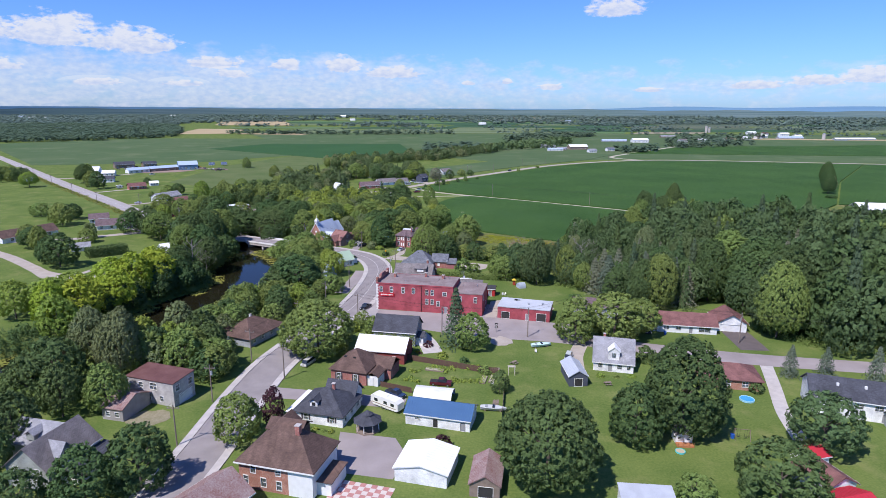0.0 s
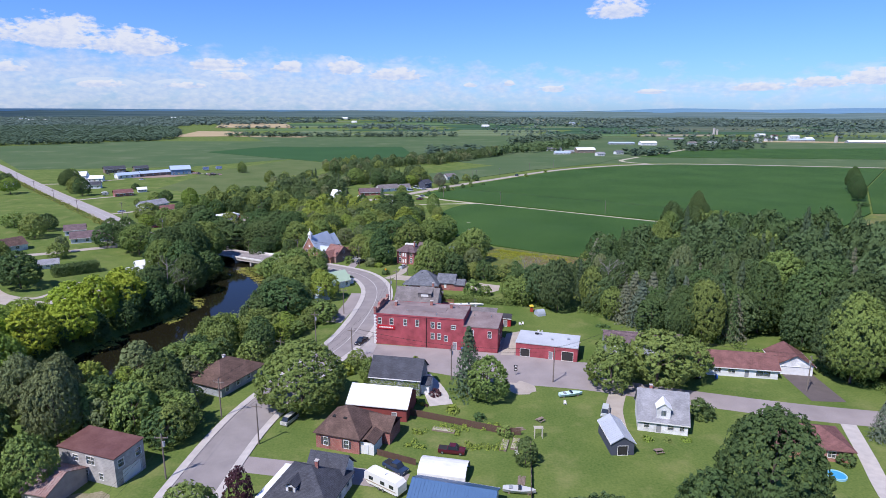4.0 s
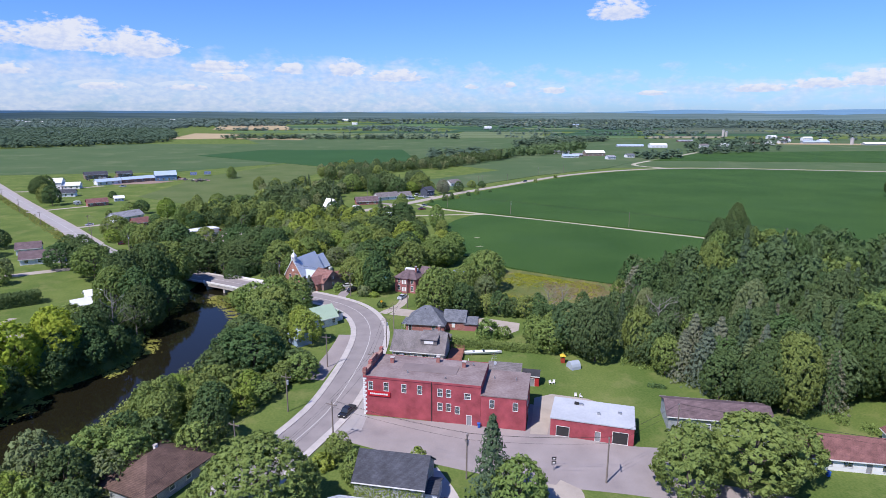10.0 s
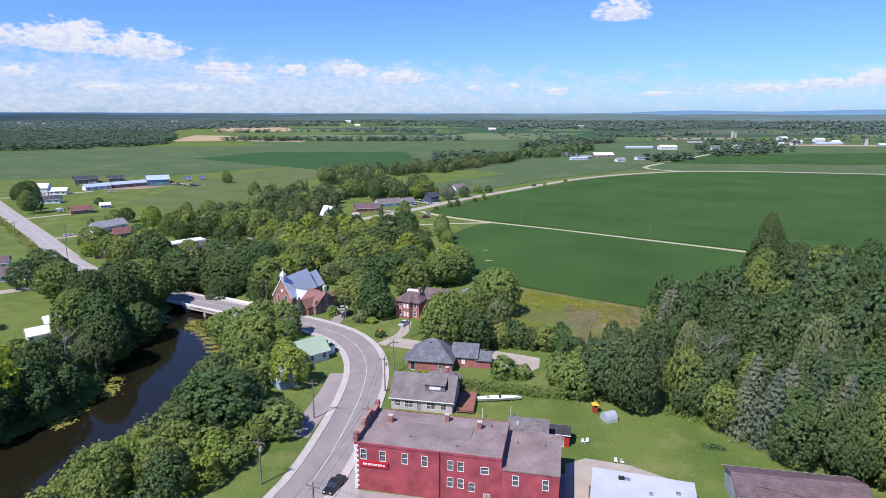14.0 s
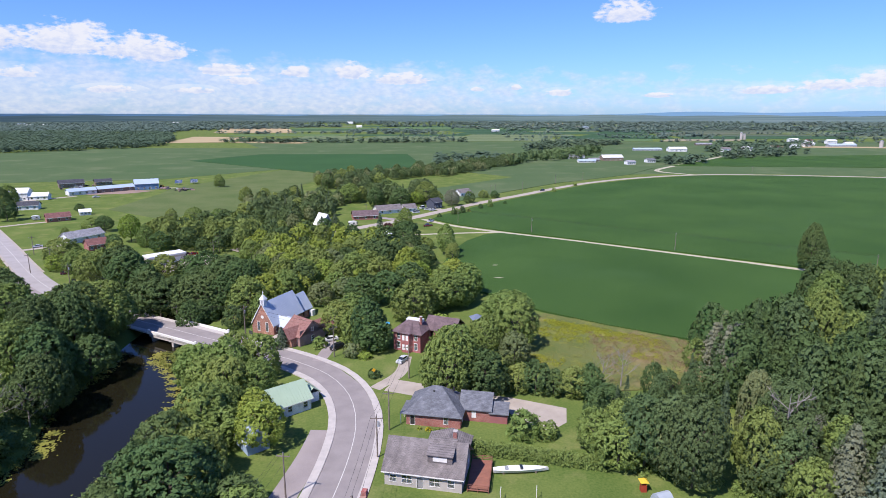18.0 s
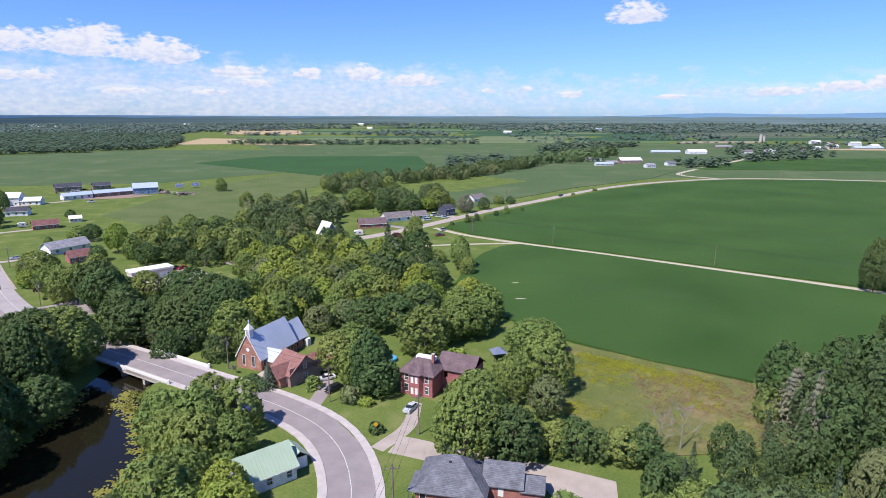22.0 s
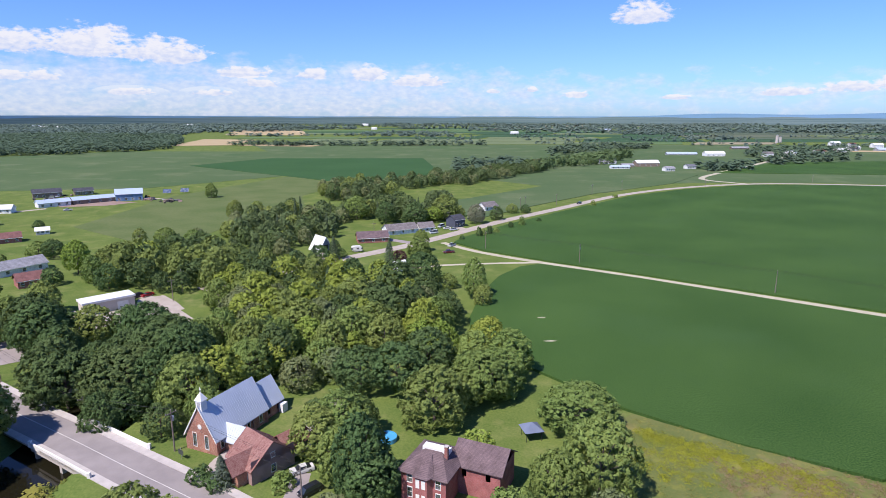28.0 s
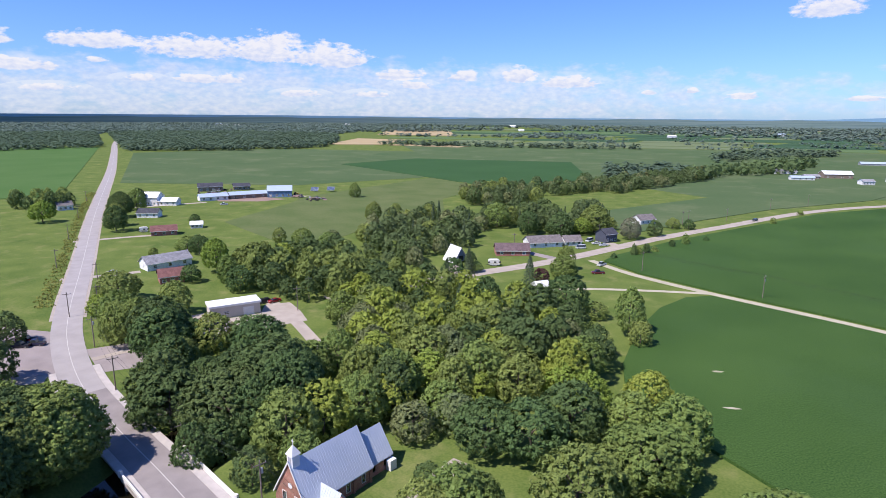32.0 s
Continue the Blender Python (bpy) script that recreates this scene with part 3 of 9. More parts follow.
def walls_shape(W, D, H, holes, thick=0.25, z0=-0.6):
    """Four walls with real openings and reveals."""
    s = Shape()
    for side, (_, width, at) in SIDES.items():
        L = width(W, D)
        cut = [h for h in holes.get(side, ())]
        us = sorted({-L / 2, L / 2, *[h[1] - h[3] / 2 for h in cut], *[h[1] + h[3] / 2 for h in cut]})
        zs = sorted({z0, H, *[h[2] for h in cut], *[h[2] + h[4] for h in cut]})
        for a, b in zip(us, us[1:]):
            for c, d in zip(zs, zs[1:]):
                mu, mz = (a + b) / 2, (c + d) / 2
                if any(abs(mu - h[1]) < h[3] / 2 and h[2] < mz < h[2] + h[4] for h in cut):
                    continue
                s.add([(*at(u, 0, W, D), z) for u, z in ((a, c), (b, c), (b, d), (a, d))], [(0, 1, 2, 3)])
        for _, u, z, w, h in cut:
            ring = [(u - w / 2, z), (u + w / 2, z), (u + w / 2, z + h), (u - w / 2, z + h)]
            vs = [(*at(p, 0, W, D), q) for p, q in ring] + [(*at(p, thick, W, D), q) for p, q in ring]
            s.add(vs, [(k, 4 + k, 4 + (k + 1) % 4, (k + 1) % 4) for k in range(4)])
    return s


def fill_openings(root, W, D, holes, frame=None, door=None, arch=None, thick=0.25):
    frame, door = frame or TRIM, door or mat("grey_door", (0.3, 0.3, 0.31), (0.24, 0.24, 0.25), rough=0.5)
    for side, cut in holes.items():
        at = SIDES[side][2]
        for kind, u, z, w, h in cut:
            def ring(s, u0, z0, u1, z1, d0, d1):
                vs = [(*at(p, d, W, D), q) for d in (d0, d1) for p, q in ((u0, z0), (u1, z0), (u1, z1), (u0, z1))]
                s.add(vs, [(0, 1, 2, 3), (7, 6, 5, 4), (0, 4, 5, 1), (1, 5, 6, 2), (2, 6, 7, 3), (3, 7, 4, 0)])
            f = Shape()
            b = 0.09 if kind != "shop" else 0.07
            ring(f, u - w / 2 - b, z - 0.12, u + w / 2 + b, z, -0.07, 0.1)
            ring(f, u - w / 2 - b, z + h, u + w / 2 + b, z + h + (0.2 if arch else 0.1), -0.05, 0.1)
            ring(f, u - w / 2 - b, z, u - w / 2, z + h, -0.04, 0.1)
            ring(f, u + w / 2, z, u + w / 2 + b, z + h, -0.04, 0.1)
            if kind in ("win", "tall", "shop"):
                ring(f, u - w / 2, z + h / 2 - 0.035, u + w / 2, z + h / 2 + 0.035, 0.06, 0.12)
                if w > 1.3:
                    ring(f, u - 0.035, z, u + 0.035, z + h, 0.06, 0.12)
                g = Shape()
                ring(g, u - w / 2, z, u + w / 2, z + h, 0.13, 0.15)
                win = part("window_frame", f, frame, root)
                part("pane", g, GLASS, win)
                if kind == "tall":
                    for c in (u - w / 2 - 0.32, u + w / 2 + 0.32):
                        sh = Shape()
                        ring(sh, c - 0.18, z, c + 0.18, z + h, -0.05, 0.0)
                        part("shutter", sh, mat("dark_shutter", (0.06, 0.05, 0.06), (0.08, 0.07, 0.08)), root)
            elif kind == "arch":
                a = Shape()
                ring(a, u - w / 2, z, u + w / 2, z + h, 0.13, 0.16)
                win = part("window_frame", f, frame, root)
                part("pane", a, GLASS, win)
            elif kind == "garage":
                p = part("door_frame", f, frame, root)
                for k in range(4):
                    g = Shape()
                    ring(g, u - w / 2, z + h * k / 4 + 0.01, u + w / 2, z + h * (k + 1) / 4 - 0.01, 0.1, 0.15)
                    part("panel", g, WHITE, p)
            elif kind == "dark":
                g = Shape()
                ring(g, u - w / 2, z, u + w / 2, z + h, 0.12, 0.16)
                p = part("door_frame", f, frame, root)
                part("door", g, mat("dark_door_and_shade", (0.05, 0.045, 0.045), (0.03, 0.03, 0.03), rough=0.6), p)
            else:
                g = Shape()
                ring(g, u - w / 2, z, u + w / 2, z + h, 0.1, 0.15)
                p = part("door_frame", f, frame, root)
                part("door", g, door, p)
                k = Shape()
                ring(k, u + w / 2 - 0.16, z + 0.95, u + w / 2 - 0.06, z + 1.05, 0.03, 0.1)
                part("door_handle", k, STEEL, p)


def gable_roof(W, D, H, up, over, along="x", th=0.18, ribs=0.0, rake=None):
    L, S = (W, D) if along == "x" else (D, W)
    rake = over if rake is None else rake
    k = up / (S / 2)
    e = S / 2 + over
    z = H - over * k
    s = Shape()
    s.slab([(-e, z), (0, H + up), (e, z), (e, z + th), (0, H + up + th), (-e, z + th)], -L / 2 - rake, L / 2 + rake, along)
    if ribs:
        s.seams = Shape()
        n = int((L + 2 * rake) / ribs)
        for i in range(n + 1):
            x = -L / 2 - rake + i * (L + 2 * rake) / n
            s.seams.slab([(-e, z + th), (0, H + up + th), (e, z + th), (e, z + th + 0.05), (0, H + up + th + 0.05), (-e, z + th + 0.05)], x - 0.03, x + 0.03, along)
    return s


def gables(root, material, W, D, H, up, along="x", at=(0, 0, 0), name="gable", th=0.25):
    L, S = (W, D) if along == "x" else (D, W)
    for a, b in ((-L / 2, -L / 2 + th), (L / 2 - th, L / 2)):
        part(name, Shape().slab([(-S / 2, H), (S / 2, H), (0, H + up)], a, b, along), material, root).location = at


def hip_roof(W, D, H, up, over, th=0.15, cut=None):
    """Hip roof; cut: length of the ridge if it is not W - D."""
    w, d = W / 2 + over, D / 2 + over
    z = H - over * up / (min(W, D) / 2)
    r = (W - D) / 2 if cut is None else cut / 2
    s = Shape()
    ry = 0.0
    if cut is None and D > W:
        r, ry = 0.0, (D - W) / 2
    vs = []
    for t in (0, th):
        vs += [(-w, -d, z + t), (w, -d, z + t), (w, d, z + t), (-w, d, z + t)]
    vs += [(-r, -ry, H + up + th), (r, ry, H + up + th)]
    fs = [(0, 3, 2, 1)] + [(k, (k + 1) % 4, 4 + (k + 1) % 4, 4 + k) for k in range(4)]
    if ry:
        fs += [(4, 5, 8), (5, 6, 9, 8), (6, 7, 9), (7, 4, 8, 9)]
    else:
        fs += [(4, 5, 9, 8), (5, 6, 9), (6, 7, 8, 9), (7, 4, 8)]
    return s.add(vs, fs)


def chimney(root, x, y, z0, z1, w=0.7, m=None):
    c = part("chimney", Shape().box(x - w / 2, y - w / 2, z0, x + w / 2, y + w / 2, z1), m or BRICKRED, root)
    part("chimney_cap", Shape().box(x - w / 2 - 0.08, y - w / 2 - 0.08, z1, x + w / 2 + 0.08, y + w / 2 + 0.08, z1 + 0.12), CONCRETE, c)


def house(name, label, A, rot, W, D, H, wall, roof, shape="gable", up=2.5, along="x", over=0.4, holes=None, category="house", ribs=0.0, fascia=True, rake=None, cut=None, group="", arch=None, roof_label="", z=None, frame=None, floor=True):
    """A building whose near left corner stands at A; its front runs W metres at rot degrees, D metres deep."""
    c = Vector(A) + Matrix.Rotation(radians(rot), 2) @ Vector((W / 2, D / 2))
    root = thing(name, label, category, c.x, c.y, rot, z=z, group=group)
    holes = holes or {}
    part("wall", walls_shape(W, D, H, holes), wall, root)
    if floor:
        part("floor_slab", Shape().box(-W / 2 + 0.02, -D / 2 + 0.02, -0.3, W / 2 - 0.02, D / 2 - 0.02, 0.02), CONCRETE, root)
    if shape == "gable":
        gables(root, wall, W, D, H, up, along)
        part("roof", gable_roof(W, D, H, up, over, along, ribs=ribs, rake=rake), roof, root, roof_label)
        if fascia:
            S = D if along == "x" else W
            L = W if along == "x" else D
            k = up / (S / 2)
            for sgn in (-1, 1):
                f = Shape()
                e, zz = S / 2 + over, H - over * k
                f.slab([(sgn * (e + 0.003), zz - 0.06), (sgn * (e + 0.05), zz - 0.06), (sgn * (e + 0.05), zz + 0.17), (sgn * (e + 0.003), zz + 0.17)], -L / 2 - (over if rake is None else rake), L / 2 + (over if rake is None else rake), along)
                part("fascia", f, TRIM, root)
    elif shape == "hip":
        part("roof", hip_roof(W, D, H, up, over, cut=cut), roof, root, roof_label)
    elif shape == "flat":
        part("roof", Shape().box(-W / 2 - over, -D / 2 - over, H, W / 2 + over, D / 2 + over, H + up), roof, root, roof_label)
    elif shape == "shed":
        s = Shape()
        s.slab([(-D / 2 - over, H - 0.0), (D / 2 + over, H + up), (D / 2 + over, H + up + 0.15), (-D / 2 - over, H + 0.15)], -W / 2 - over, W / 2 + over)
        part("roof", s, roof, root, roof_label)
        g = Shape()
        for a, b in ((-W / 2, -W / 2 + 0.2), (W / 2 - 0.2, W / 2)):
            g.slab([(-D / 2, H), (D / 2, H), (D / 2, H + up * 0.95)], a, b)
        g.box(-W / 2 + 0.2, D / 2 - 0.2, H, W / 2 - 0.2, D / 2, H + up * 0.93)
        part("gable", g, wall, root)
    fill_openings(root, W, D, holes, arch=arch, frame=frame)
    return root


def wins(L, n, z, w=1.0, h=1.4, kind="win", skip=()):
    return [(kind, -L / 2 + L * (i + 0.5) / n, z, w, h) for i in range(n) if i not in skip]

# ---- the store ----
def make_store():
    rot, W1, W2, D = -11.7, 26.6, 9.8, 13.2
    upper = [("win", -11.6, 6.3, 0.95, 1.9), ("win", -8.0, 6.3, 0.95, 1.9), ("win", -3.9, 6.3, 0.95, 1.9), ("win", -0.3, 6.3, 0.95, 1.9)]
    block = [("win", u, z, 0.95, 1.7) for u in (4.3, 6.2) for z in (2.9, 6.2)] + [("win", 8.2, 2.5, 0.95, 1.6), ("win", 10.4, 6.2, 1.3, 1.2), ("door", 10.8, 0.05, 1.0, 2.2)]
    root = house("store", "two-storey red painted brick store with a flat tar roof", (-21.3, 196.1), rot, W1, D, 9.3, STOREPAINT, FLAT_ROOF, shape="none", category="store",
                 holes={"S": upper + block, "W": [("shop", -4.0, 0.5, 3.0, 2.6), ("shop", 4.0, 0.5, 3.0, 2.6), ("door", 0, 0.05, 1.2, 2.4)] + [("win", u, 6.1, 1.0, 1.9) for u in (-4.5, -1.5, 1.5, 4.5)], "N": [("win", u, 6.1, 1.0, 1.8) for u in (-8, -3, 3, 8)]})
    # sloping roof deck behind low parapets
    s = Shape()
    s.slab([(-D / 2 + 0.02, 9.3), (D / 2 - 0.02, 9.0), (D / 2 - 0.02, 9.2), (-D / 2 + 0.02, 9.5)], -W1 / 2 + 0.02, W1 / 2 - 0.02)
    part("roof", s, FLAT_ROOF, root, "brown tar and gravel roof")
    part("roof_patch", Shape().box(-6, -2, 9.32, 7, 2.2, 9.47), mat("tar_patch", (0.17, 0.135, 0.13), (0.25, 0.2, 0.19), scale=0.2), root)
    edge = Shape()
    edge.slab([(-D / 2 - 0.12, 9.1), (-D / 2 - 0.003, 9.1), (-D / 2 - 0.003, 9.55), (-D / 2 - 0.12, 9.55)], -W1 / 2, W1 / 2)
    part("roof_edging", edge, STOREPAINT, root)
    par = Shape()
    for z0, z1, w in ((9.3, 10.3, 0.0), (10.3, 10.5, 0.15)):
        par.box(-W1 / 2 - 0.05 - w, -D / 2 - 0.05 - w, z0, -W1 / 2 + 0.55 + w, D / 2 + 0.05 + w, z1)
    for y in (-D / 2 + 0.4, -2.2, 2.2, D / 2 - 0.4):
        par.box(-W1 / 2 - 0.1, y - 0.45, 10.5, -W1 / 2 + 0.65, y + 0.45, 11.2)
    par.box(-W1 / 2 - 0.1, -1.8, 10.5, -W1 / 2 + 0.5, 1.8, 11.4)
    part("parapet", par, BRICKRED, root, "red brick parapet with raised piers")
    for y in (-D / 2 - 0.06, D / 2 - 0.42):
        q = Shape()
        for k in range(18):
            w = 0.75 if k % 2 else 0.45
            q.box(-W1 / 2 - 0.06, y, 0.1 + k * 0.5, -W1 / 2 + w, y + 0.48, 0.1 + k * 0.5 + 0.42)
        tagged(part("quoins", q, TRIM, root, "white painted corner blocks"), kind="stuff")
    sign = part("sign_board", Shape().box(-12.2, -D / 2 - 0.22, 4.9, -7.0, -D / 2 - 0.02, 6.0), mat("red_sign", (0.5, 0.02, 0.03), (0.42, 0.02, 0.03), rough=0.4), root, "red sign board with pale lettering")
    bar = Shape()
    for k in range(9):
        bar.box(-11.7 + k * 0.47, -D / 2 - 0.24, 5.25 + 0.04 * (k % 2), -11.35 + k * 0.47, -D / 2 - 0.223, 5.65)
    part("lettering", bar, TRIM, sign)
    pipe = Shape().tube((2.4, -D / 2 - 0.12, 0), (2.4, -D / 2 - 0.12, 9.5), 0.09)
    part("drain_pipe", pipe, mat("dark_pipe", (0.06, 0.04, 0.04)), root)
    for x, y in ((1.5, 4.6), (-9, 2.0), (8, 3.0)):
        chimney(root, x, y, 9.0, 10.6, 0.8)
    for x, y in ((-4, -3), (5, -4.5), (10, 4)):
        part("roof_vent", Shape().tube((x, y, 9.1), (x, y, 9.9), 0.16), STEEL, root)
    # rear wing
    R = Matrix.Rotation(radians(rot), 2)
    a = Vector((-21.3, 196.1)) + R @ Vector((W1 + 0.02, 0.0))
    wing = house("store_wing", "lower red painted rear wing of the store", a, rot, W2, D, 7.3, STOREPAINT, FLAT_ROOF, shape="none", category="building",
                 holes={"S": [("win", -2.5, 4.7, 0.95, 1.8), ("win", 2.6, 4.5, 0.95, 1.8)], "E": [("dark", 2.0, 0.1, 2.2, 2.4), ("win", -3, 4.5, 1.0, 1.6)]})
    part("roof", Shape().box(-W2 / 2 - 0.1, -D / 2 - 0.1, 7.3, W2 / 2 + 0.1, D / 2 + 0.1, 7.55), FLAT_ROOF, wing)
    for k in range(2):
        part("roof_vent", Shape().tube((-3 + 5 * k, 2, 7.5), (-3 + 5 * k, 2, 8.2), 0.14), STEEL, wing)
    b = Vector((-21.3, 196.1)) + R @ Vector((W1 - 0.6, D + 0.03))
    house("store_annex", "single-storey annex with a grey shingle roof behind the store", b, rot, 7.6, 7.5, 4.6, STOREPAINT, SH_GREY, shape="shed", up=1.6, category="building", holes={"E": [("door", -2, 0.1, 1.0, 2.1)]})
    c = Vector((16.6, 211.0))
    house("garden_shed", "small red shed with a black roof", c, rot, 4.0, 3.6, 2.7, mat("red_boards", (0.42, 0.03, 0.03), (0.36, 0.03, 0.03)), mat("black_roof", (0.03, 0.03, 0.035), (0.05, 0.05, 0.055)), up=0.9, over=0.25, category="shed", holes={"S": [("door", 0.3, 0.05, 1.1, 1.9)]})


make_store()
WORKSHOP = house("workshop", "low red block workshop with a pale flat roof", (19.4, 187.3), -16, 17.0, 9.6, 3.9, STOREPAINT, FLAT_WHITE, shape="flat", up=0.25, over=0.15, category="building",
      holes={"S": [("dark", -5.9, 0.1, 2.6, 2.2), ("door", 1.3, 0.05, 1.0, 2.1), ("dark", 5.8, 0.1, 3.0, 2.6)], "W": [("win", 0, 1.4, 1.2, 1.0)]})

# ---- houses along the main road ----
def make_ivy_house():
    r = house("house", "small two-storey house with a charcoal roof and ivy-covered walls", (-19.0, 164.5), -11, 12.4, 9.0, 4.4, GREYSIDING, SH_DARK, up=3.4, holes={"S": [("win", -1.5, 1.0, 1.0, 1.3), ("door", 3.5, 0.05, 1.0, 2.1)], "E": wins(9, 2, 1.0, 0.9, 1.3)})
    deck = part("balcony", Shape().box(-4.2, -6.4, 1.0, 3.6, -4.55, 1.15), TRIM, r)
    rail = Shape()
    for k in range(14):
        rail.box(-4.1 + k * 0.58, -6.38, 1.15, -4.03 + k * 0.58, -6.32, 2.0)
    rail.box(-4.2, -6.42, 2.0, 3.6, -6.28, 2.08)
    part("railing", rail, TRIM, deck)
    for x in (-4.0, 3.4):
        part("post", Shape().box(x - 0.07, -6.3, -0.1, x + 0.07, -6.16, 1.0), TRIM, deck)
    part("porch", Shape().box(6.25, -3.0, 0, 8.3, 1.5, 2.5), SIDING, r)
    part("porch_roof", Shape().slab([(-3.3, 2.5), (-0.75, 3.5), (1.8, 2.5), (1.8, 2.62), (-0.75, 3.65), (-3.3, 2.62)], 6.25, 8.6), SH_DARK, r)

    return r


IVY_HOUSE = make_ivy_house()
house("barn_garage", "long red-walled building with a white steel roof", (-22.6, 152.6), -11, 13.6, 9.0, 3.4, mat("dull_red_wall", (0.26, 0.06, 0.055), (0.2, 0.05, 0.045)), WHITE_TIN, up=2.6, over=0.35, category="building", ribs=0.9, holes={"S": [("door", 4, 0.05, 1.0, 2.0)]})


def make_red_house():
    r = house("house", "red brick cottage with a brown hip roof and white-trimmed windows", (-27.2, 140.0), -17, 9.6, 10.4, 3.7, BRICKRED, SH_BROWN, shape="hip", up=3.6, over=0.45, arch=True,
              holes={"S": [("tall", -2.6, 0.9, 1.0, 1.7), ("tall", 2.0, 0.9, 1.0, 1.7)], "W": wins(10.4, 2, 0.9, 1.0, 1.7)})
    for x in (-1.9, 0.6):
        part("skylight", Shape().box(x - 0.35, -2.6, 5.35, x + 0.35, -1.9, 6.1), BLACK, r)
    part("porch", walls_shape(3.0, 4.2, 2.7, {}), TRIM, r).location = (6.3, -2.6, 0)
    part("porch_roof", gable_roof(3.2, 4.4, 2.7, 0.9, 0.25, "y"), SH_BROWN, r).location = (6.3, -2.6, 0)
    d = Shape().box(5.6, -4.78, 0.1, 6.6, -4.7, 2.2)
    part("door", d, WHITE, r)
    part("rear_wing", walls_shape(5.5, 6, 3.0, {}), BRICKRED, r).location = (6.6, 3.0, 0)
    part("rear_roof", gable_roof(5.5, 6, 3.0, 1.8, 0.3, "x"), SH_BROWN, r).location = (6.6, 3.0, 0)


make_red_house()


def make_hip_cottage():
    W, D, H = 11.4, 10.4, 2.9
    r = house("house", "white cottage with a charcoal hip roof and dormers", (-31.7, 120.0), -15, W, D, H, SIDING, SH_DARK, shape="hip", up=3.4, over=0.5,
              holes={"S": [("tall", -3.0, 0.9, 1.1, 1.3), ("tall", 3.2, 0.9, 1.1, 1.3)], "E": wins(D, 3, 0.9, 1.0, 1.3)})
    # cross wing at the back
    part("rear_wall", walls_shape(7.0, 5, 3.1, {}), SIDING, r).location = (1.4, 5.4, 0)
    part("rear_roof", gable_roof(7.0, 5.4, 3.1, 2.7, 0.4, "x"), SH_DARK, r).location = (1.4, 5.4, 0)
    gables(r, SIDING, 7.0, 5, 3.1, 2.5, "x", at=(1.4, 5.4, 0), name="rear_gable")
    dorm = part("dormer", Shape().box(-2.4, -4.2, 3.4, -0.6, -1.5, 4.9), SIDING, r)
    part("dormer_roof", gable_roof(2.0, 3.0, 4.8, 0.7, 0.2, "y"), SH_DARK, dorm).location = (-1.5, -2.8, 0)
    part("window_frame", Shape().box(-1.9, -4.26, 3.8, -1.1, -4.2, 4.6), BLACK, dorm)
    # porch
    p = part("porch_roof", Shape().slab([(-6.0, 2.5), (4.8, 2.5), (4.8, 2.62), (-6.0, 2.62)], -7.5, -5.7), WHITE_TIN, r)
    for y in (-5.6, -2.2, 1.2, 4.5):
        part("post", Shape().box(-7.4, y - 0.07, 0, -7.26, y + 0.07, 2.5), TRIM, p)
    part("porch_deck", Shape().box(-7.5, -5.8, 0.0, -5.75, 4.8, 0.35), TRIM, r)
    chimney(r, 1.2, 0.6, 4.5, 7.2, 0.6)


make_hip_cottage()


def make_gazebo():
    r = thing("gazebo", "octagonal garden gazebo with a dark shingle roof", "gazebo", -15.2, 116.5, 10)
    oct_ = [(math.cos(k * math.pi / 4 + 0.39), math.sin(k * math.pi / 4 + 0.39)) for k in range(8)]
    part("deck", Shape().prism([(2.7 * a, 2.7 * b) for a, b in oct_], 0, 0.3), WOOD, r)
    for a, b in oct_:
        part("post", Shape().box(2.5 * a - 0.07, 2.5 * b - 0.07, 0.3, 2.5 * a + 0.07, 2.5 * b + 0.07, 2.4), TRIM, r)
    for z0, z1, r0, r1 in ((2.35, 3.6, 3.2, 1.0), (3.75, 4.6, 1.3, 0.06)):
        s = Shape().add([(r0 * a, r0 * b, z0) for a, b in oct_] + [(r1 * a, r1 * b, z1) for a, b in oct_], [(k, (k + 1) % 8, 8 + (k + 1) % 8, 8 + k) for k in range(8)] + [tuple(range(8, 16)), tuple(range(8))[::-1]])
        part("roof", s, SH_DARK, r)


make_gazebo()
house("shed", "long white shed with a blue steel roof", (-7.2, 119.0), -15, 14.4, 7.2, 2.7, SIDING, BLUE_TIN, up=1.9, over=0.35, ribs=0.6, category="shed", holes={"S": [("win", -4.4, 1.4, 1.2, 0.5), ("dark", -0.4, 0.05, 1.0, 2.0), ("door", 5.7, 0.05, 1.1, 2.0)]})


def make_shelter():
    r = thing("canvas_shelter", "arched white canvas car shelter", "shelter", -1.0, 131.0, -12)
    n = 9
    arc = [(-3.0 * math.cos(math.pi * k / (n - 1)), -0.05 + 2.5 * math.sin(math.pi * k / (n - 1)) ** 0.7) for k in range(n)]
    inner = [(a * 0.97, z - 0.06) for a, z in arc[::-1]]
    s = Shape().slab(arc + inner, -4.6, 4.6)
    part("cover", s, mat("white_canvas", (0.68, 0.68, 0.66), (0.54, 0.54, 0.53), rough=0.7), r)
    for x in (-4.5, -1.5, 1.5, 4.5):
        h = Shape()
        for k in range(n - 1):
            h.tube((x, *(v * 0.95 for v in arc[k])), (x, *(v * 0.95 for v in arc[k + 1])), 0.03, n=5)
        part("hoop", h, STEEL, r)


make_shelter()


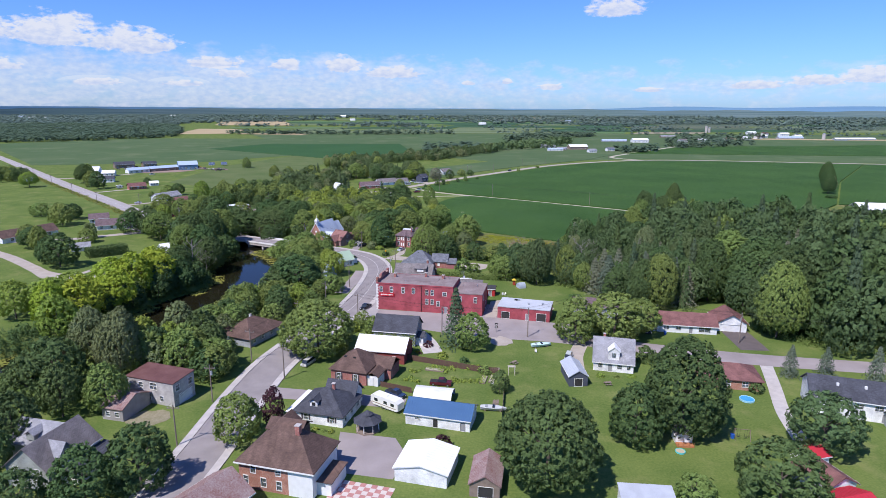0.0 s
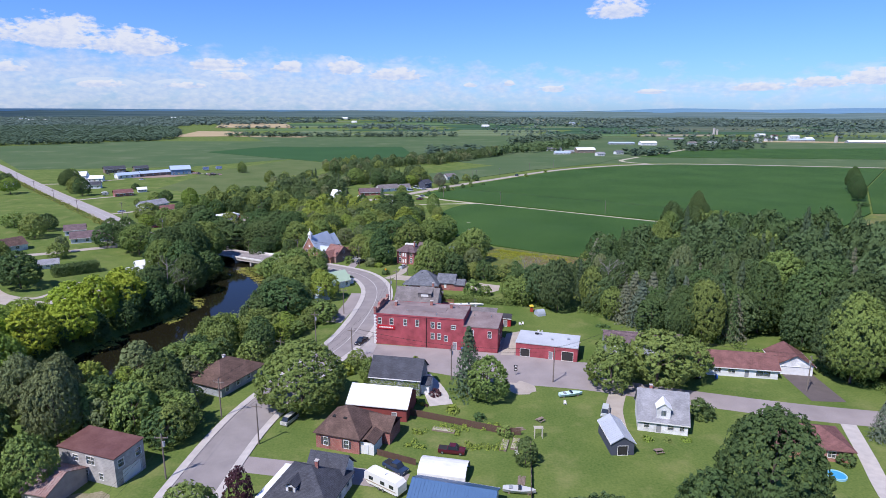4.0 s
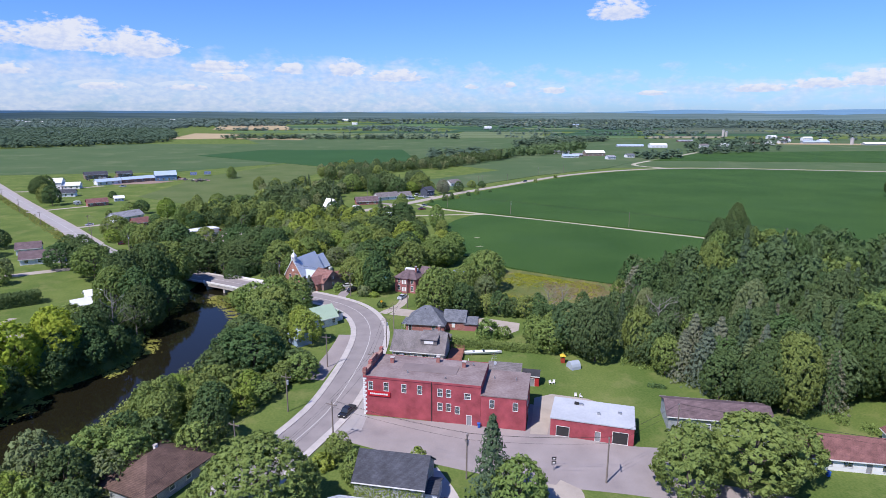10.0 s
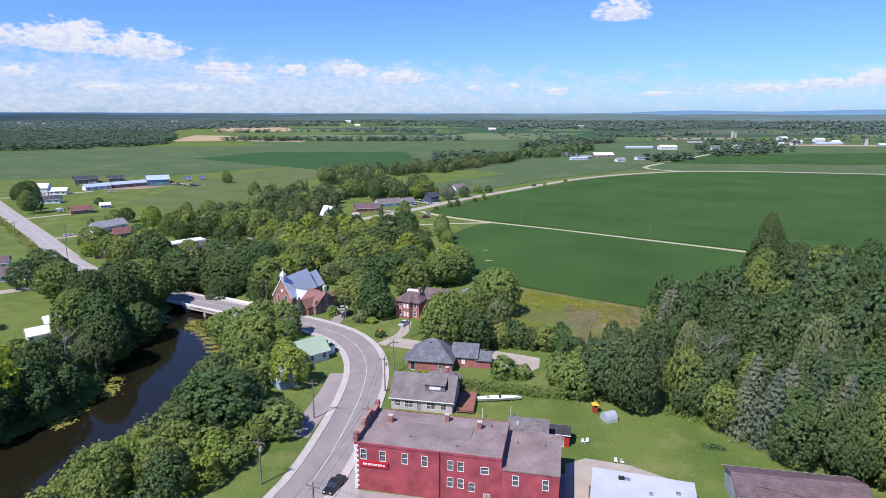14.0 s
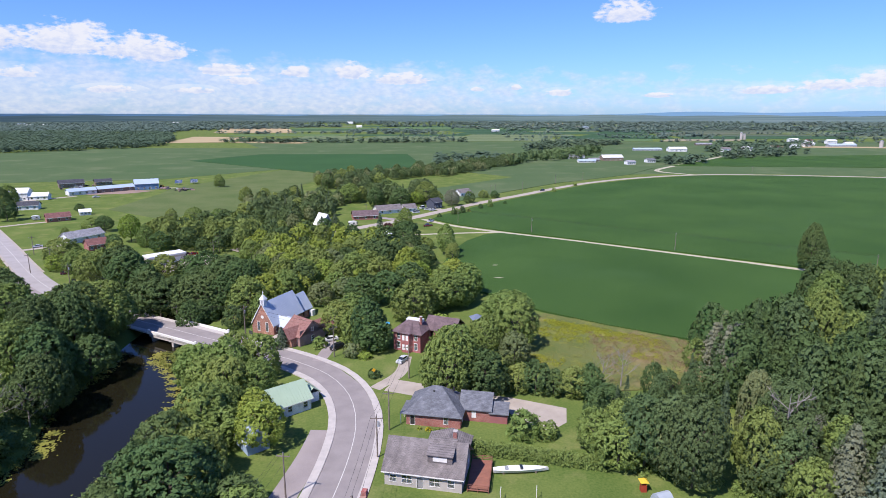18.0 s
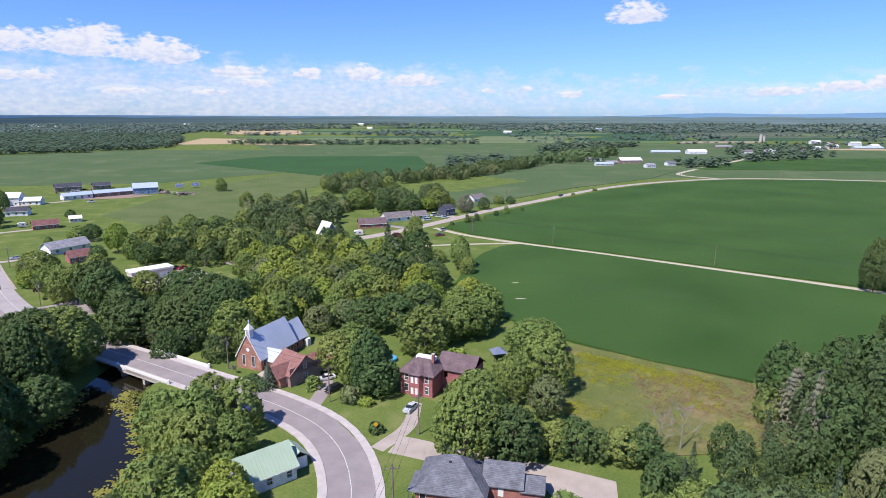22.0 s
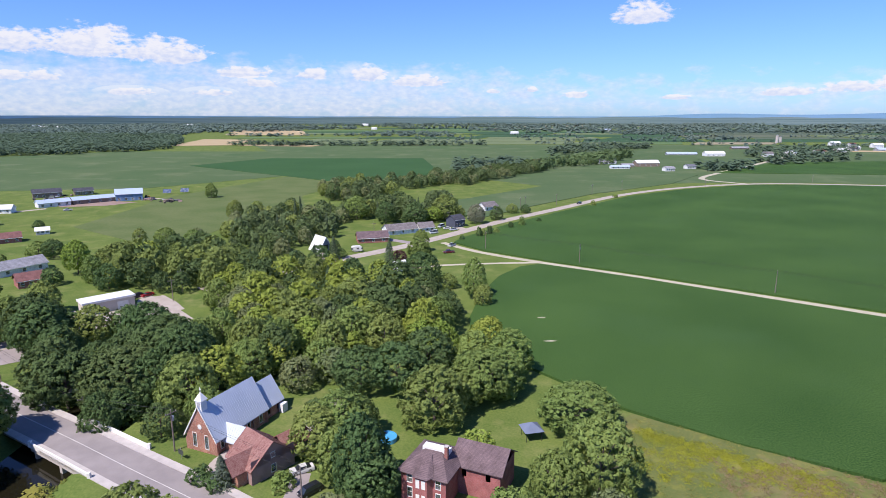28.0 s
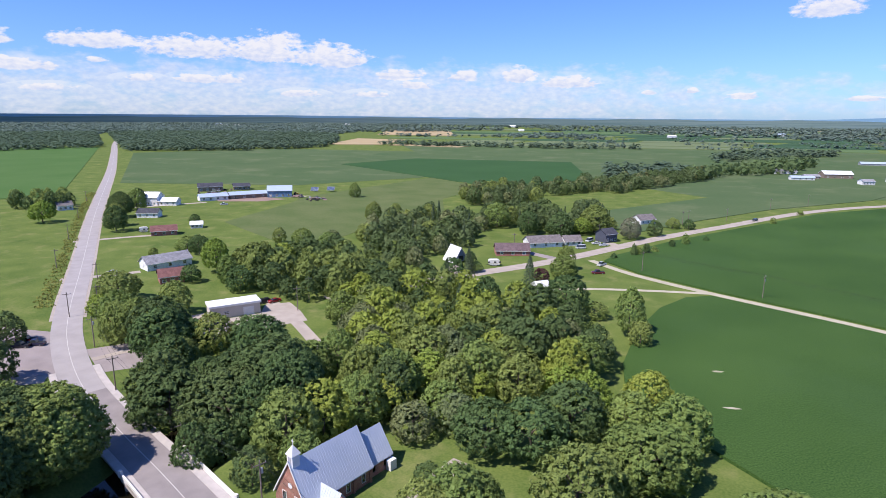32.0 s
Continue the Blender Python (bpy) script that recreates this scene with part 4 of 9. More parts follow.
def make_brick_villa():
    W, D, H = 14.6, 10.2, 5.8
    r = house("house", "two-storey brick house with a brown hip roof", (-36.2, 96.4), -15, W, D, H, BRICKORANGE, SH_BROWN, shape="hip", up=4.6, over=0.6, arch=True,
              holes={"S": [("win", -4.4, 3.4, 1.0, 1.5), ("win", 0.6, 3.6, 1.0, 0.9), ("win", -6.0, 1.0, 0.9, 1.6), ("win", -2.4, 0.9, 1.0, 1.7), ("win", 0.7, 0.7, 1.0, 1.7)], "E": [("win", 2.5, 3.6, 1.0, 1.4), ("win", -2.5, 1.0, 1.0, 1.4)], "W": wins(D, 2, 3.5, 1.0, 1.5)})
    part("stucco_face", Shape().box(2.6, -D / 2 - 0.06, -0.3, W / 2 + 0.06, -D / 2 - 0.004, H), WHITE, r, "white rendered end of the wall")
    part("stucco_face", Shape().box(W / 2 + 0.004, -D / 2, -0.3, W / 2 + 0.05, D / 2, H).box(W / 2 + 0.05, 1.6, -0.3, W / 2 + 0.06, 1.7, H), WHITE, r)
    part("fascia", Shape().box(-W / 2 - 0.65, -D / 2 - 0.66, H - 0.62, W / 2 + 0.65, -D / 2 - 0.6, H - 0.34), TRIM, r)
    dorm = part("dormer", Shape().box(-4.2, 0.5, 7.2, 2.4, 4.2, 9.6), SH_BROWN, r)
    part("dormer_roof", gable_roof(6.8, 4.0, 9.4, 1.2, 0.3, "x"), SH_BROWN, dorm).location = (-0.9, 2.4, 0)
    chimney(r, 2.6, -0.6, 8.2, 11.4, 0.9)
    side = part("sun_porch", Shape().box(W / 2 + 0.06, -3.5, 0, W / 2 + 2.8, 3.0, 2.7), WHITE, r)
    part("porch_roof", Shape().slab([(3.3, 2.7), (3.3, 2.85), (-3.8, 2.85), (-3.8, 2.7)], W / 2 + 0.07, W / 2 + 3.1), SH_BROWN, side)
    left = part("side_wing", walls_shape(4, 7, 5.2, {}), SIDING, r)
    left.location = (-5.6, 8.0, 0)
    part("wing_roof", gable_roof(4, 7, 5.2, 1.8, 0.3, "y"), SH_BROWN, r).location = (-5.6, 8.0, 0)


make_brick_villa()


def make_patio():
    yard = [(-20, 101), (-8.5, 98.6), (-6, 106), (-9, 113), (-21, 115.5)]
    single("yard", patch(yard, -0.2, 0.03), ASPHALT2, "dark worn asphalt yard between houses", "yard", kind="structure")
    root = tagged(new("patio"), "pink and cream chequered paving slabs", "patio", kind="structure")
    R = Matrix.Rotation(radians(-15), 2)
    tile = Shape().box(-0.54, -0.54, 0, 0.54, 0.54, 0.07)
    ma = tile.mesh("paving_slab", mat("pink_slab", (0.45, 0.22, 0.19), (0.38, 0.18, 0.16), scale=1.0))
    mb = tile.mesh("paving_slab", mat("cream_slab", (0.6, 0.52, 0.46), (0.52, 0.45, 0.4), scale=1.0))
    for i in range(10):
        for j in range(8):
            p = Vector((-20.0, 90.5)) + R @ Vector((i * 1.1, j * 1.1))
            o = new("paving_slab", ma if (i + j) % 2 else mb)
            o.matrix_world = pose(p.x, p.y, 0.0, 0, 0, -15)
            o.parent = root


make_patio()
house("garage", "white garage with a white steel roof", (-8.1, 98.3), -15, 10.0, 9.2, 2.7, SIDING, WHITE_TIN, up=1.1, along="y", over=0.3, ribs=0.8, category="garage", holes={"W": [("garage", 0, 0.05, 3.0, 2.2)]})
house("shed", "weathered wooden shed with a rusty brown tin roof", (5.6, 93.6), -10, 5.4, 8.6, 2.6, WOOD, RUST, up=1.7, along="y", over=0.3, ribs=0.5, category="shed", holes={"S": [("dark", 0.2, 0.05, 2.6, 2.1)]}, fascia=False)
house("barn", "old barn with a rust-streaked tin roof", (-44.6, 86.0), -30, 10, 9, 4.2, WOOD, RUST, along="y", ribs=0.6, up=3.0, over=0.4, category="barn", floor=True)


def make_grey_house():
    wall = rows_mat("dull_green_siding", (0.34, 0.36, 0.33), (0.3, 0.32, 0.3), 4.0, 0.16, rough=0.6)
    r = house("house", "grey-roofed old house with gables and an enclosed porch", (-78.7, 96.8), -13.5, 9.4, 12.0, 4.2, wall, SH_GREY, up=4.0, along="y", over=0.4, holes={"S": wins(9.4, 2, 3.0, 1.0, 1.3) + wins(9.4, 2, 0.7, 1.0, 1.4), "N": wins(9.4, 2, 0.8, 1.0, 1.4)})
    gables(r, wall, 3.6, 3.0, 5.6, 1.9, "x", at=(2.6, -1.6, 0), name="dormer")
    part("dormer_wall", Shape().box(0.9, -3.05, 4.4, 4.35, -0.15, 5.6), wall, r)
    part("dormer_roof", gable_roof(3.8, 3.0, 5.6, 1.9, 0.3, "x"), SH_PALE, r).location = (2.6, -1.6, 0)
    win = part("window_frame", Shape().box(4.36, -2.1, 4.7, 4.45, -1.1, 6.1), TRIM, r)
    part("pane", Shape().box(4.46, -2.0, 4.8, 4.48, -1.2, 6.0), BLACK, win)
    part("rear_wall", walls_shape(10, 7, 4.4, {"W": wins(7, 2, 0.9)}), wall, r).location = (-5.7, 4.0, 0)
    gables(r, wall, 10, 7, 4.4, 3.2, "x", at=(-5.7, 4.0, 0), name="rear_gable")
    part("rear_roof", gable_roof(10, 7, 4.4, 3.2, 0.4, "x"), SH_PALE, r).location = (-5.7, 4.0, 0)
    dorm = part("rear_dormer", Shape().box(-6.8, 0.6, 5.2, -5.0, 3.0, 6.4), wall, r)
    part("dormer_roof", gable_roof(2.0, 2.6, 6.4, 0.8, 0.2, "y"), SH_PALE, dorm).location = (-5.9, 1.8, 0)
    holes = {"E": wins(9.6, 8, 1.0, 0.8, 1.3), "N": [("door", 0, 0.05, 0.9, 2.0)]}
    porch = part("porch", walls_shape(3.0, 9.6, 2.6, holes), TRIM, r)
    porch.location = (6.3, 1.8, 0)
    fill_openings(porch, 3.0, 9.6, holes)
    part("porch_roof", Shape().add([(4.72, -3.4, 3.1), (8.2, -3.4, 2.6), (8.2, 7.0, 2.6), (4.72, 7.0, 3.1), (4.72, -3.4, 3.28), (8.2, -3.4, 2.78), (8.2, 7.0, 2.78), (4.72, 7.0, 3.28)], [(0, 3, 2, 1), (4, 5, 6, 7), (0, 1, 5, 4), (1, 2, 6, 5), (2, 3, 7, 6), (3, 0, 4, 7)]), SH_DARK, r)


make_grey_house()
house("store_house", "two-storey grey block building with a reddish tin roof", (-73.6, 130.6), -19, 13.5, 6.8, 5.8, STONE, mat("dark_red_tin", (0.1, 0.042, 0.036), (0.17, 0.085, 0.075), scale=0.4, fine=3.0, rough=0.6), shape="shed", up=0.5, over=0.2, category="building",
      holes={"S": [("win", -2.6, 3.7, 1.2, 1.2), ("win", 1.0, 3.6, 1.9, 1.6), ("win", -0.4, 1.0, 0.9, 1.2), ("win", 3.2, 0.9, 0.9, 1.3)], "E": [("win", -2, 3.6, 1.3, 1.5), ("win", 2, 3.6, 1.3, 1.5), ("garage", 0.3, 0.05, 4.2, 2.5)]})
house("shed", "sagging wooden shed with a rusty tin roof", (-74.6, 121.0), -14, 5.4, 8.6, 2.9, mat("grey_boards", (0.36, 0.34, 0.33), (0.26, 0.24, 0.23), fine=8.0), RUST, up=1.8, over=0.3, ribs=0.5, category="shed", holes={"S": [("win", -1.2, 0.9, 1.0, 1.1), ("win", 1.2, 0.9, 1.0, 1.1)]}, fascia=False)
BUNGALOW = house("house", "long brown-roofed bungalow by the river", (-54.2, 161.5), 66, 15.0, 12.5, 2.8, GREYSIDING, SH_BROWN, shape="hip", up=3.2, over=0.6, holes={"S": wins(15, 4, 1.0, 1.1, 1.3), "E": wins(10, 2, 1.0, 1.2, 1.3)})

chimney(BUNGALOW, 1.5, 1.2, 4.6, 6.2, 0.6, WHITE)

# ---- houses on the side street ----
def make_dormer_house():
    W, D, H = 10.2, 9.5, 2.7
    r = house("house", "white storey-and-a-half house with a grey roof and dormer", (41.0, 146.8), -14, W, D, H, SIDING, SH_PALE, up=5.0, over=0.35, holes={"S": [("win", -3.3, 0.9, 1.0, 1.2), ("door", -0.8, 0.05, 1.0, 2.0), ("win", 1.6, 0.9, 1.2, 1.2), ("win", 3.9, 0.9, 0.9, 1.2)], "E": wins(D, 2, 0.9, 1.0, 1.3)})
    d = part("dormer", Shape().box(-1.4, -4.4, 3.2, 1.4, -0.8, 5.6), SIDING, r)
    gables(d, SIDING, 2.8, 3.6, 5.6, 1.1, "y", at=(0, -2.6, 0), name="dormer_gable")
    part("dormer_roof", gable_roof(2.8, 3.8, 5.6, 1.1, 0.25, "y"), WHITE_TIN, d).location = (0, -2.5, 0)
    part("pane", Shape().box(-0.5, -4.46, 3.9, 0.5, -4.4, 5.1), GLASS, d)
    chimney(r, -2.5, 0.3, 6.5, 8.6, 0.6)


make_dormer_house()
house("shed", "small dark shed with a pale ribbed steel roof", (32.6, 137.0), 2, 4.6, 9.0, 2.7, mat("dark_blue_boards", (0.08, 0.09, 0.12), (0.06, 0.065, 0.09)), mat("galvanised", (0.45, 0.48, 0.52), (0.36, 0.38, 0.42), rough=0.45), up=1.4, along="y", over=0.25, ribs=0.6, category="shed", holes={"S": [("dark", 0, 0.05, 2.0, 2.0)]})
house("house", "long bungalow with a reddish-brown roof and white trim", (67.9, 175.0), -10, 17.5, 8.5, 2.7, WHITE, SH_RED, up=2.6, over=0.5, holes={"S": [("win", -6, 1.0, 1.6, 1.1), ("win", -2.5, 1.0, 1.6, 1.1), ("door", 1.2, 0.05, 1.0, 2.0), ("shop", 5.2, 0.6, 3.4, 1.7)]})
# the near-black panel across the open front stands for the shade inside
house("carport", "open white carport beside the bungalow", (61.5, 176.5), -10, 6.2, 7.5, 2.6, SIDING, SH_RED, up=1.6, over=0.4, along="x", category="carport", holes={"S": [("dark", 0, 0.05, 5.0, 2.3)]})
house("garage", "white double garage with a brown gable roof", (86.6, 175.6), -11, 8.8, 9.5, 2.9, SIDING, SH_RED, up=2.6, along="y", over=0.5, category="garage", holes={"S": [("garage", 0, 0.05, 6.6, 2.2)]})
house("house", "brick bungalow with a reddish-brown hip roof", (66.0, 137.0), -12, 13.5, 9.5, 2.8, BRICKORANGE, SH_RED, shape="hip", up=2.2, over=0.5, holes={"S": [("win", 3, 0.9, 1.4, 1.3), ("win", -1, 0.9, 1.2, 1.2)]})


def make_split_house():
    r = house("house", "white split-level house with a charcoal roof", (84.8, 124.0), -20, 19.0, 9.5, 4.6, SIDING, SH_DARK, up=3.0, over=0.5, holes={"S": wins(19, 5, 2.6, 1.6, 1.2) + [("win", -6, 0.5, 1.2, 1.0), ("door", 5.5, 0.05, 1.8, 2.1)]})
    part("porch", walls_shape(6, 5, 2.6, {}), GREYSIDING, r).location = (8.0, -7.2, 0)
    part("porch_roof", gable_roof(6, 5, 2.6, 1.5, 0.4, "x"), SH_DARK, r).location = (8.0, -7.2, 0)
    for x in (-4, 1.5):
        part("roof_vent", Shape().box(x - 0.25, -2.2, 6.2, x + 0.25, -1.7, 7.0), WHITE, r)


make_split_house()


def make_playhouse():
    r = house("playhouse", "small white playhouse with a grey roof and orange deck", (49.2, 111.0), -5, 3.4, 2.8, 1.9, SIDING, SH_GREY, up=1.1, along="y", over=0.2, category="playhouse", holes={"S": [("win", -0.9, 0.9, 0.6, 0.6), ("win", 0.9, 0.9, 0.6, 0.6)]})
    part("deck", Shape().box(-1.7, -2.9, 0, 1.7, -1.42, 0.35), mat("orange_boards", (0.42, 0.17, 0.07), (0.34, 0.14, 0.06)), r)
    for x in (-1.6, -0.6, 0.6, 1.6):
        part("post", Shape().box(x - 0.05, -2.88, 0.35, x + 0.05, -2.78, 1.1), mat("orange_boards", (0.42, 0.17, 0.07)), r)


make_playhouse()
house("house", "small house with a reddish-brown shingle roof", (68.6, 91.8), 14, 6.2, 8.0, 2.9, SIDING, SH_RED, up=1.7, along="y", over=0.4, holes={"W": wins(8, 2, 0.9)})
house("garage", "low garage with a bright red steel roof", (67.4, 83.0), 14, 7.0, 7.6, 2.9, SIDING, mat("bright_red_steel", (0.45, 0.03, 0.05), (0.38, 0.03, 0.04), rough=0.5), up=1.4, over=0.3, category="garage", ribs=0.6)
house("garage", "low lean-to with a red steel roof", (70.6, 101.2), 14, 5.2, 4.0, 2.5, SIDING, mat("bright_red_steel", (0.45, 0.03, 0.05), (0.38, 0.03, 0.04), rough=0.5), up=1.0, over=0.3, category="garage")
house("shed", "small white building with a white roof on the west bank", (-130.5, 268.0), 42, 6.0, 4.6, 2.4, SIDING, WHITE_TIN, up=1.8, over=0.3, category="shed", holes={"S": wins(8, 2, 0.9)})
house("shed", "low shed with a pale grey tin roof", (31.5, 88.5), -6, 9.0, 4.5, 2.4, SIDING, mat("galvanised", (0.45, 0.48, 0.52)), shape="shed", up=0.6, over=0.2, category="shed")
house("workshop", "long low workshop with a mauve-brown roof", (45.1, 189.0), -10, 21.0, 9.0, 3.6, GREYSIDING, SH_MAUVE, up=1.6, over=0.5, category="building", holes={"S": [("door", -8, 0.05, 1.0, 2.0)] + wins(21, 4, 1.2, 1.4, 1.0)})

# ---- beyond the store ----
def make_gable_house():
    W, D, H = 14.4, 9.6, 3.2
    r = house("house", "storey-and-a-half brick house with a grey-brown roof", (-17.5, 226.6), -11, W, D, H, mat("stone_front", (0.5, 0.47, 0.45), (0.4, 0.37, 0.35), fine=4.0), SH_GREY, up=3.9, over=0.5, holes={"S": [("win", -5.6, 0.9, 1.2, 1.3), ("shop", -3.0, 0.8, 1.9, 1.5), ("door", -0.5, 0.05, 1.1, 2.1), ("shop", 2.2, 0.8, 1.9, 1.5), ("win", 5.2, 0.9, 1.2, 1.3)], "E": wins(D, 2, 0.9)})
    d = part("dormer", Shape().box(0.6, -3.4, 4.6, 5.2, 0.6, 6.1), SH_GREY, r)
    part("dormer_roof", Shape().slab([(-3.7, 6.1), (1.2, 7.1), (1.2, 7.25), (-3.7, 6.25)], 0.4, 5.4), SH_GREY, d)
    part("window_frame", Shape().box(1.6, -3.47, 4.95, 4.2, -3.4, 5.8), TRIM, d)
    part("rear_roof", gable_roof(8, 7, 2.8, 1.2, 0.4, "y"), SH_GREY, r).location = (2.6, 6.5, 0)
    part("rear_wall", walls_shape(8, 7, 2.8, {}), BRICKRED, r).location = (2.6, 6.5, 0)
    chimney(r, 4.8, 1.8, 6.0, 8.4, 0.7)


make_gable_house()


def make_slate_house():
    r = house("house", "red brick cottage with a slate-grey hip roof", (-15.0, 248.5), -10, 12.0, 10.0, 3.0, BRICKRED, SH_SLATE, shape="hip", up=4.2, over=0.5, arch=True, cut=2.0, holes={"S": [("win", 2.8, 0.8, 0.9, 1.6), ("dark", -4.6, 0.1, 1.0, 2.2)], "E": [("win", -2.5, 0.8, 0.9, 1.6)]})
    w = part("rear_wall", walls_shape(6.2, 7.0, 2.9, {"S": [("win", -0.5, 0.9, 0.9, 1.5)]}), BRICKRED, r)
    w.location = (8.9, 2.4, 0)
    part("rear_roof", gable_roof(6.8, 7.2, 2.9, 2.6, 0.3, "x"), SH_SLATE, r).location = (8.7, 2.4, 0)
    part("window_frame", Shape().box(7.9, -1.16, 0.9, 8.9, -1.11, 2.4), TRIM, r)
    part("back_kitchen", walls_shape(3.8, 5.0, 2.4, {}), mat("faded_red_boards", (0.33, 0.13, 0.13), (0.28, 0.11, 0.11)), r).location = (13.85, 1.4, 0)
    part("kitchen_roof", gable_roof(3.8, 5.2, 2.4, 1.5, 0.3, "x"), SH_SLATE, r).location = (13.85, 1.4, 0)
    part("porch_roof", Shape().box(-7.4, -5.2, 2.5, -5.9, 1.0, 2.65), SH_SLATE, r)
    for y in (-5.0, -2.0, 0.8):
        part("post", Shape().box(-7.3, y - 0.07, 0, -7.16, y + 0.07, 2.5), TRIM, r)
    for x, y in ((-0.5, -1.0), (3.5, 1.5)):
        part("roof_vent", Shape().box(x - 0.2, y - 0.2, 5.6, x + 0.2, y + 0.2, 6.6), BLACK, r)


make_slate_house()


def make_green_house():
    r = house("house", "white house with a pale green steel roof", (-45.6, 249.3), 40, 10.5, 8.4, 3.0, SIDING, GREEN_TIN, up=2.9, over=0.45, ribs=0.7, holes={"S": wins(11.5, 3, 1.0, 1.0, 1.4), "E": wins(9, 2, 1.0, 1.0, 1.4)})
    part("porch_wall", walls_shape(3, 5, 2.5, {}), SIDING, r).location = (7.2, 1.0, 0)
    part("porch_roof", gable_roof(3.2, 5, 2.5, 1.2, 0.3, "y"), GREEN_TIN, r).location = (7.2, 1.0, 0)


make_green_house()
house("garage", "small pale blue gable-roofed outbuilding", (-45.8, 236.0), 40, 4.6, 6.0, 2.6, mat("pale_blue_boards", (0.3, 0.4, 0.56), (0.26, 0.35, 0.5)), PALEBLUE_TIN, up=2.0, along="y", over=0.3, category="garage")


ROSE = rows_mat("rose_brick", (0.36, 0.115, 0.115), (0.3, 0.095, 0.095), 0.23, 0.075, mortar=(0.36, 0.17, 0.16))


def make_villa():
    W, D, H = 8.5, 10.0, 5.8
    r = house("house", "two-storey red brick house with a mauve hip roof", (-21.6, 291.5), -22, W, D, H, ROSE, SH_MAUVE, shape="hip", up=2.2, over=0.6, arch=True, cut=2.5, holes={"S": [("win", -2.6, 3.6, 0.9, 1.6), ("win", -2.6, 0.8, 0.9, 1.8), ("win", 2.8, 3.6, 0.9, 1.6), ("win", 2.8, 0.8, 0.9, 1.8)], "W": wins(D, 3, 3.6, 0.9, 1.6) + wins(D, 3, 0.8, 0.9, 1.8)})
    bay = part("bay", Shape().prism([(-1.6, -D / 2), (-1.0, -D / 2 - 1.1), (1.2, -D / 2 - 1.1), (1.8, -D / 2)], -0.3, H), ROSE, r)
    part("bay_roof", Shape().add([(-2.0, -D / 2 - 0.2, H), (-1.2, -D / 2 - 1.6, H), (1.4, -D / 2 - 1.6, H), (2.2, -D / 2 - 0.2, H), (0.1, -1.6, H + 1.9)], [(0, 1, 4), (1, 2, 4), (2, 3, 4), (3, 0, 4), (0, 3, 2, 1)]), SH_MAUVE, bay)
    for z in (0.8, 3.6):
        for x in (-0.6, 0.5):
            part("window_frame", Shape().box(x - 0.3, -D / 2 - 1.16, z, x + 0.4, -D / 2 - 1.1, z + 1.6), TRIM, bay)
    part("roof_deck", Shape().box(-2.2, -0.6, H + 1.6, 2.8, 1.0, H + 2.45), WHITE_TIN, r)
    part("wing_wall", walls_shape(9.0, 8.0, 5.6, {"S": wins(9, 2, 3.4, 0.9, 1.5)}), ROSE, r).location = (7.6, 4.5, 0)
    part("wing_roof", gable_roof(9.0, 8.0, 5.6, 2.6, 0.5, "x"), SH_MAUVE, r).location = (7.6, 4.5, 0)
    chimney(r, 2.6, -0.9, H + 1.2, H + 3.6, 0.6)


make_villa()


def make_manse():
    r = house("house", "brick cottage with a patched red tin roof", (-56.0, 300.5), -38, 8.0, 9.5, 3.2, mat("rose_boards", (0.36, 0.24, 0.22), (0.28, 0.18, 0.17), fine=8.0), RED_TIN, up=3.8, along="x", over=0.4, ribs=0.7, holes={"S": [("win", -2, 0.9, 1.0, 1.5), ("win", 2, 0.9, 1.0, 1.5)], "E": [("win", 0, 0.9, 1.0, 1.5), ("win", 0, 3.9, 0.8, 1.0)]}, fascia=False)
    part("front_roof", gable_roof(4.0, 6.0, 3.0, 2.4, 0.3, "y"), RED_TIN, r).location = (0.5, -4.6, 0)
    part("front_wall", walls_shape(4.0, 5.0, 3.0, {}), BRICKORANGE, r).location = (0.5, -4.2, 0)
    gables(r, GREYSIDING, 4.0, 5.0, 3.0, 2.2, "y", at=(0.5, -4.2, 0), name="front_gable")
    gables(r, GREYSIDING, 7.9, 9.4, 3.25, 3.6, "x", name="side_gable")
    part("rear_wall", walls_shape(5.0, 6.0, 2.8, {}), GREYSIDING, r).location = (-0.5, 7.2, 0)
    part("rear_roof", gable_roof(5.0, 6.0, 2.8, 2.0, 0.3, "y"), RED_TIN, r).location = (-0.5, 7.2, 0)


make_manse()


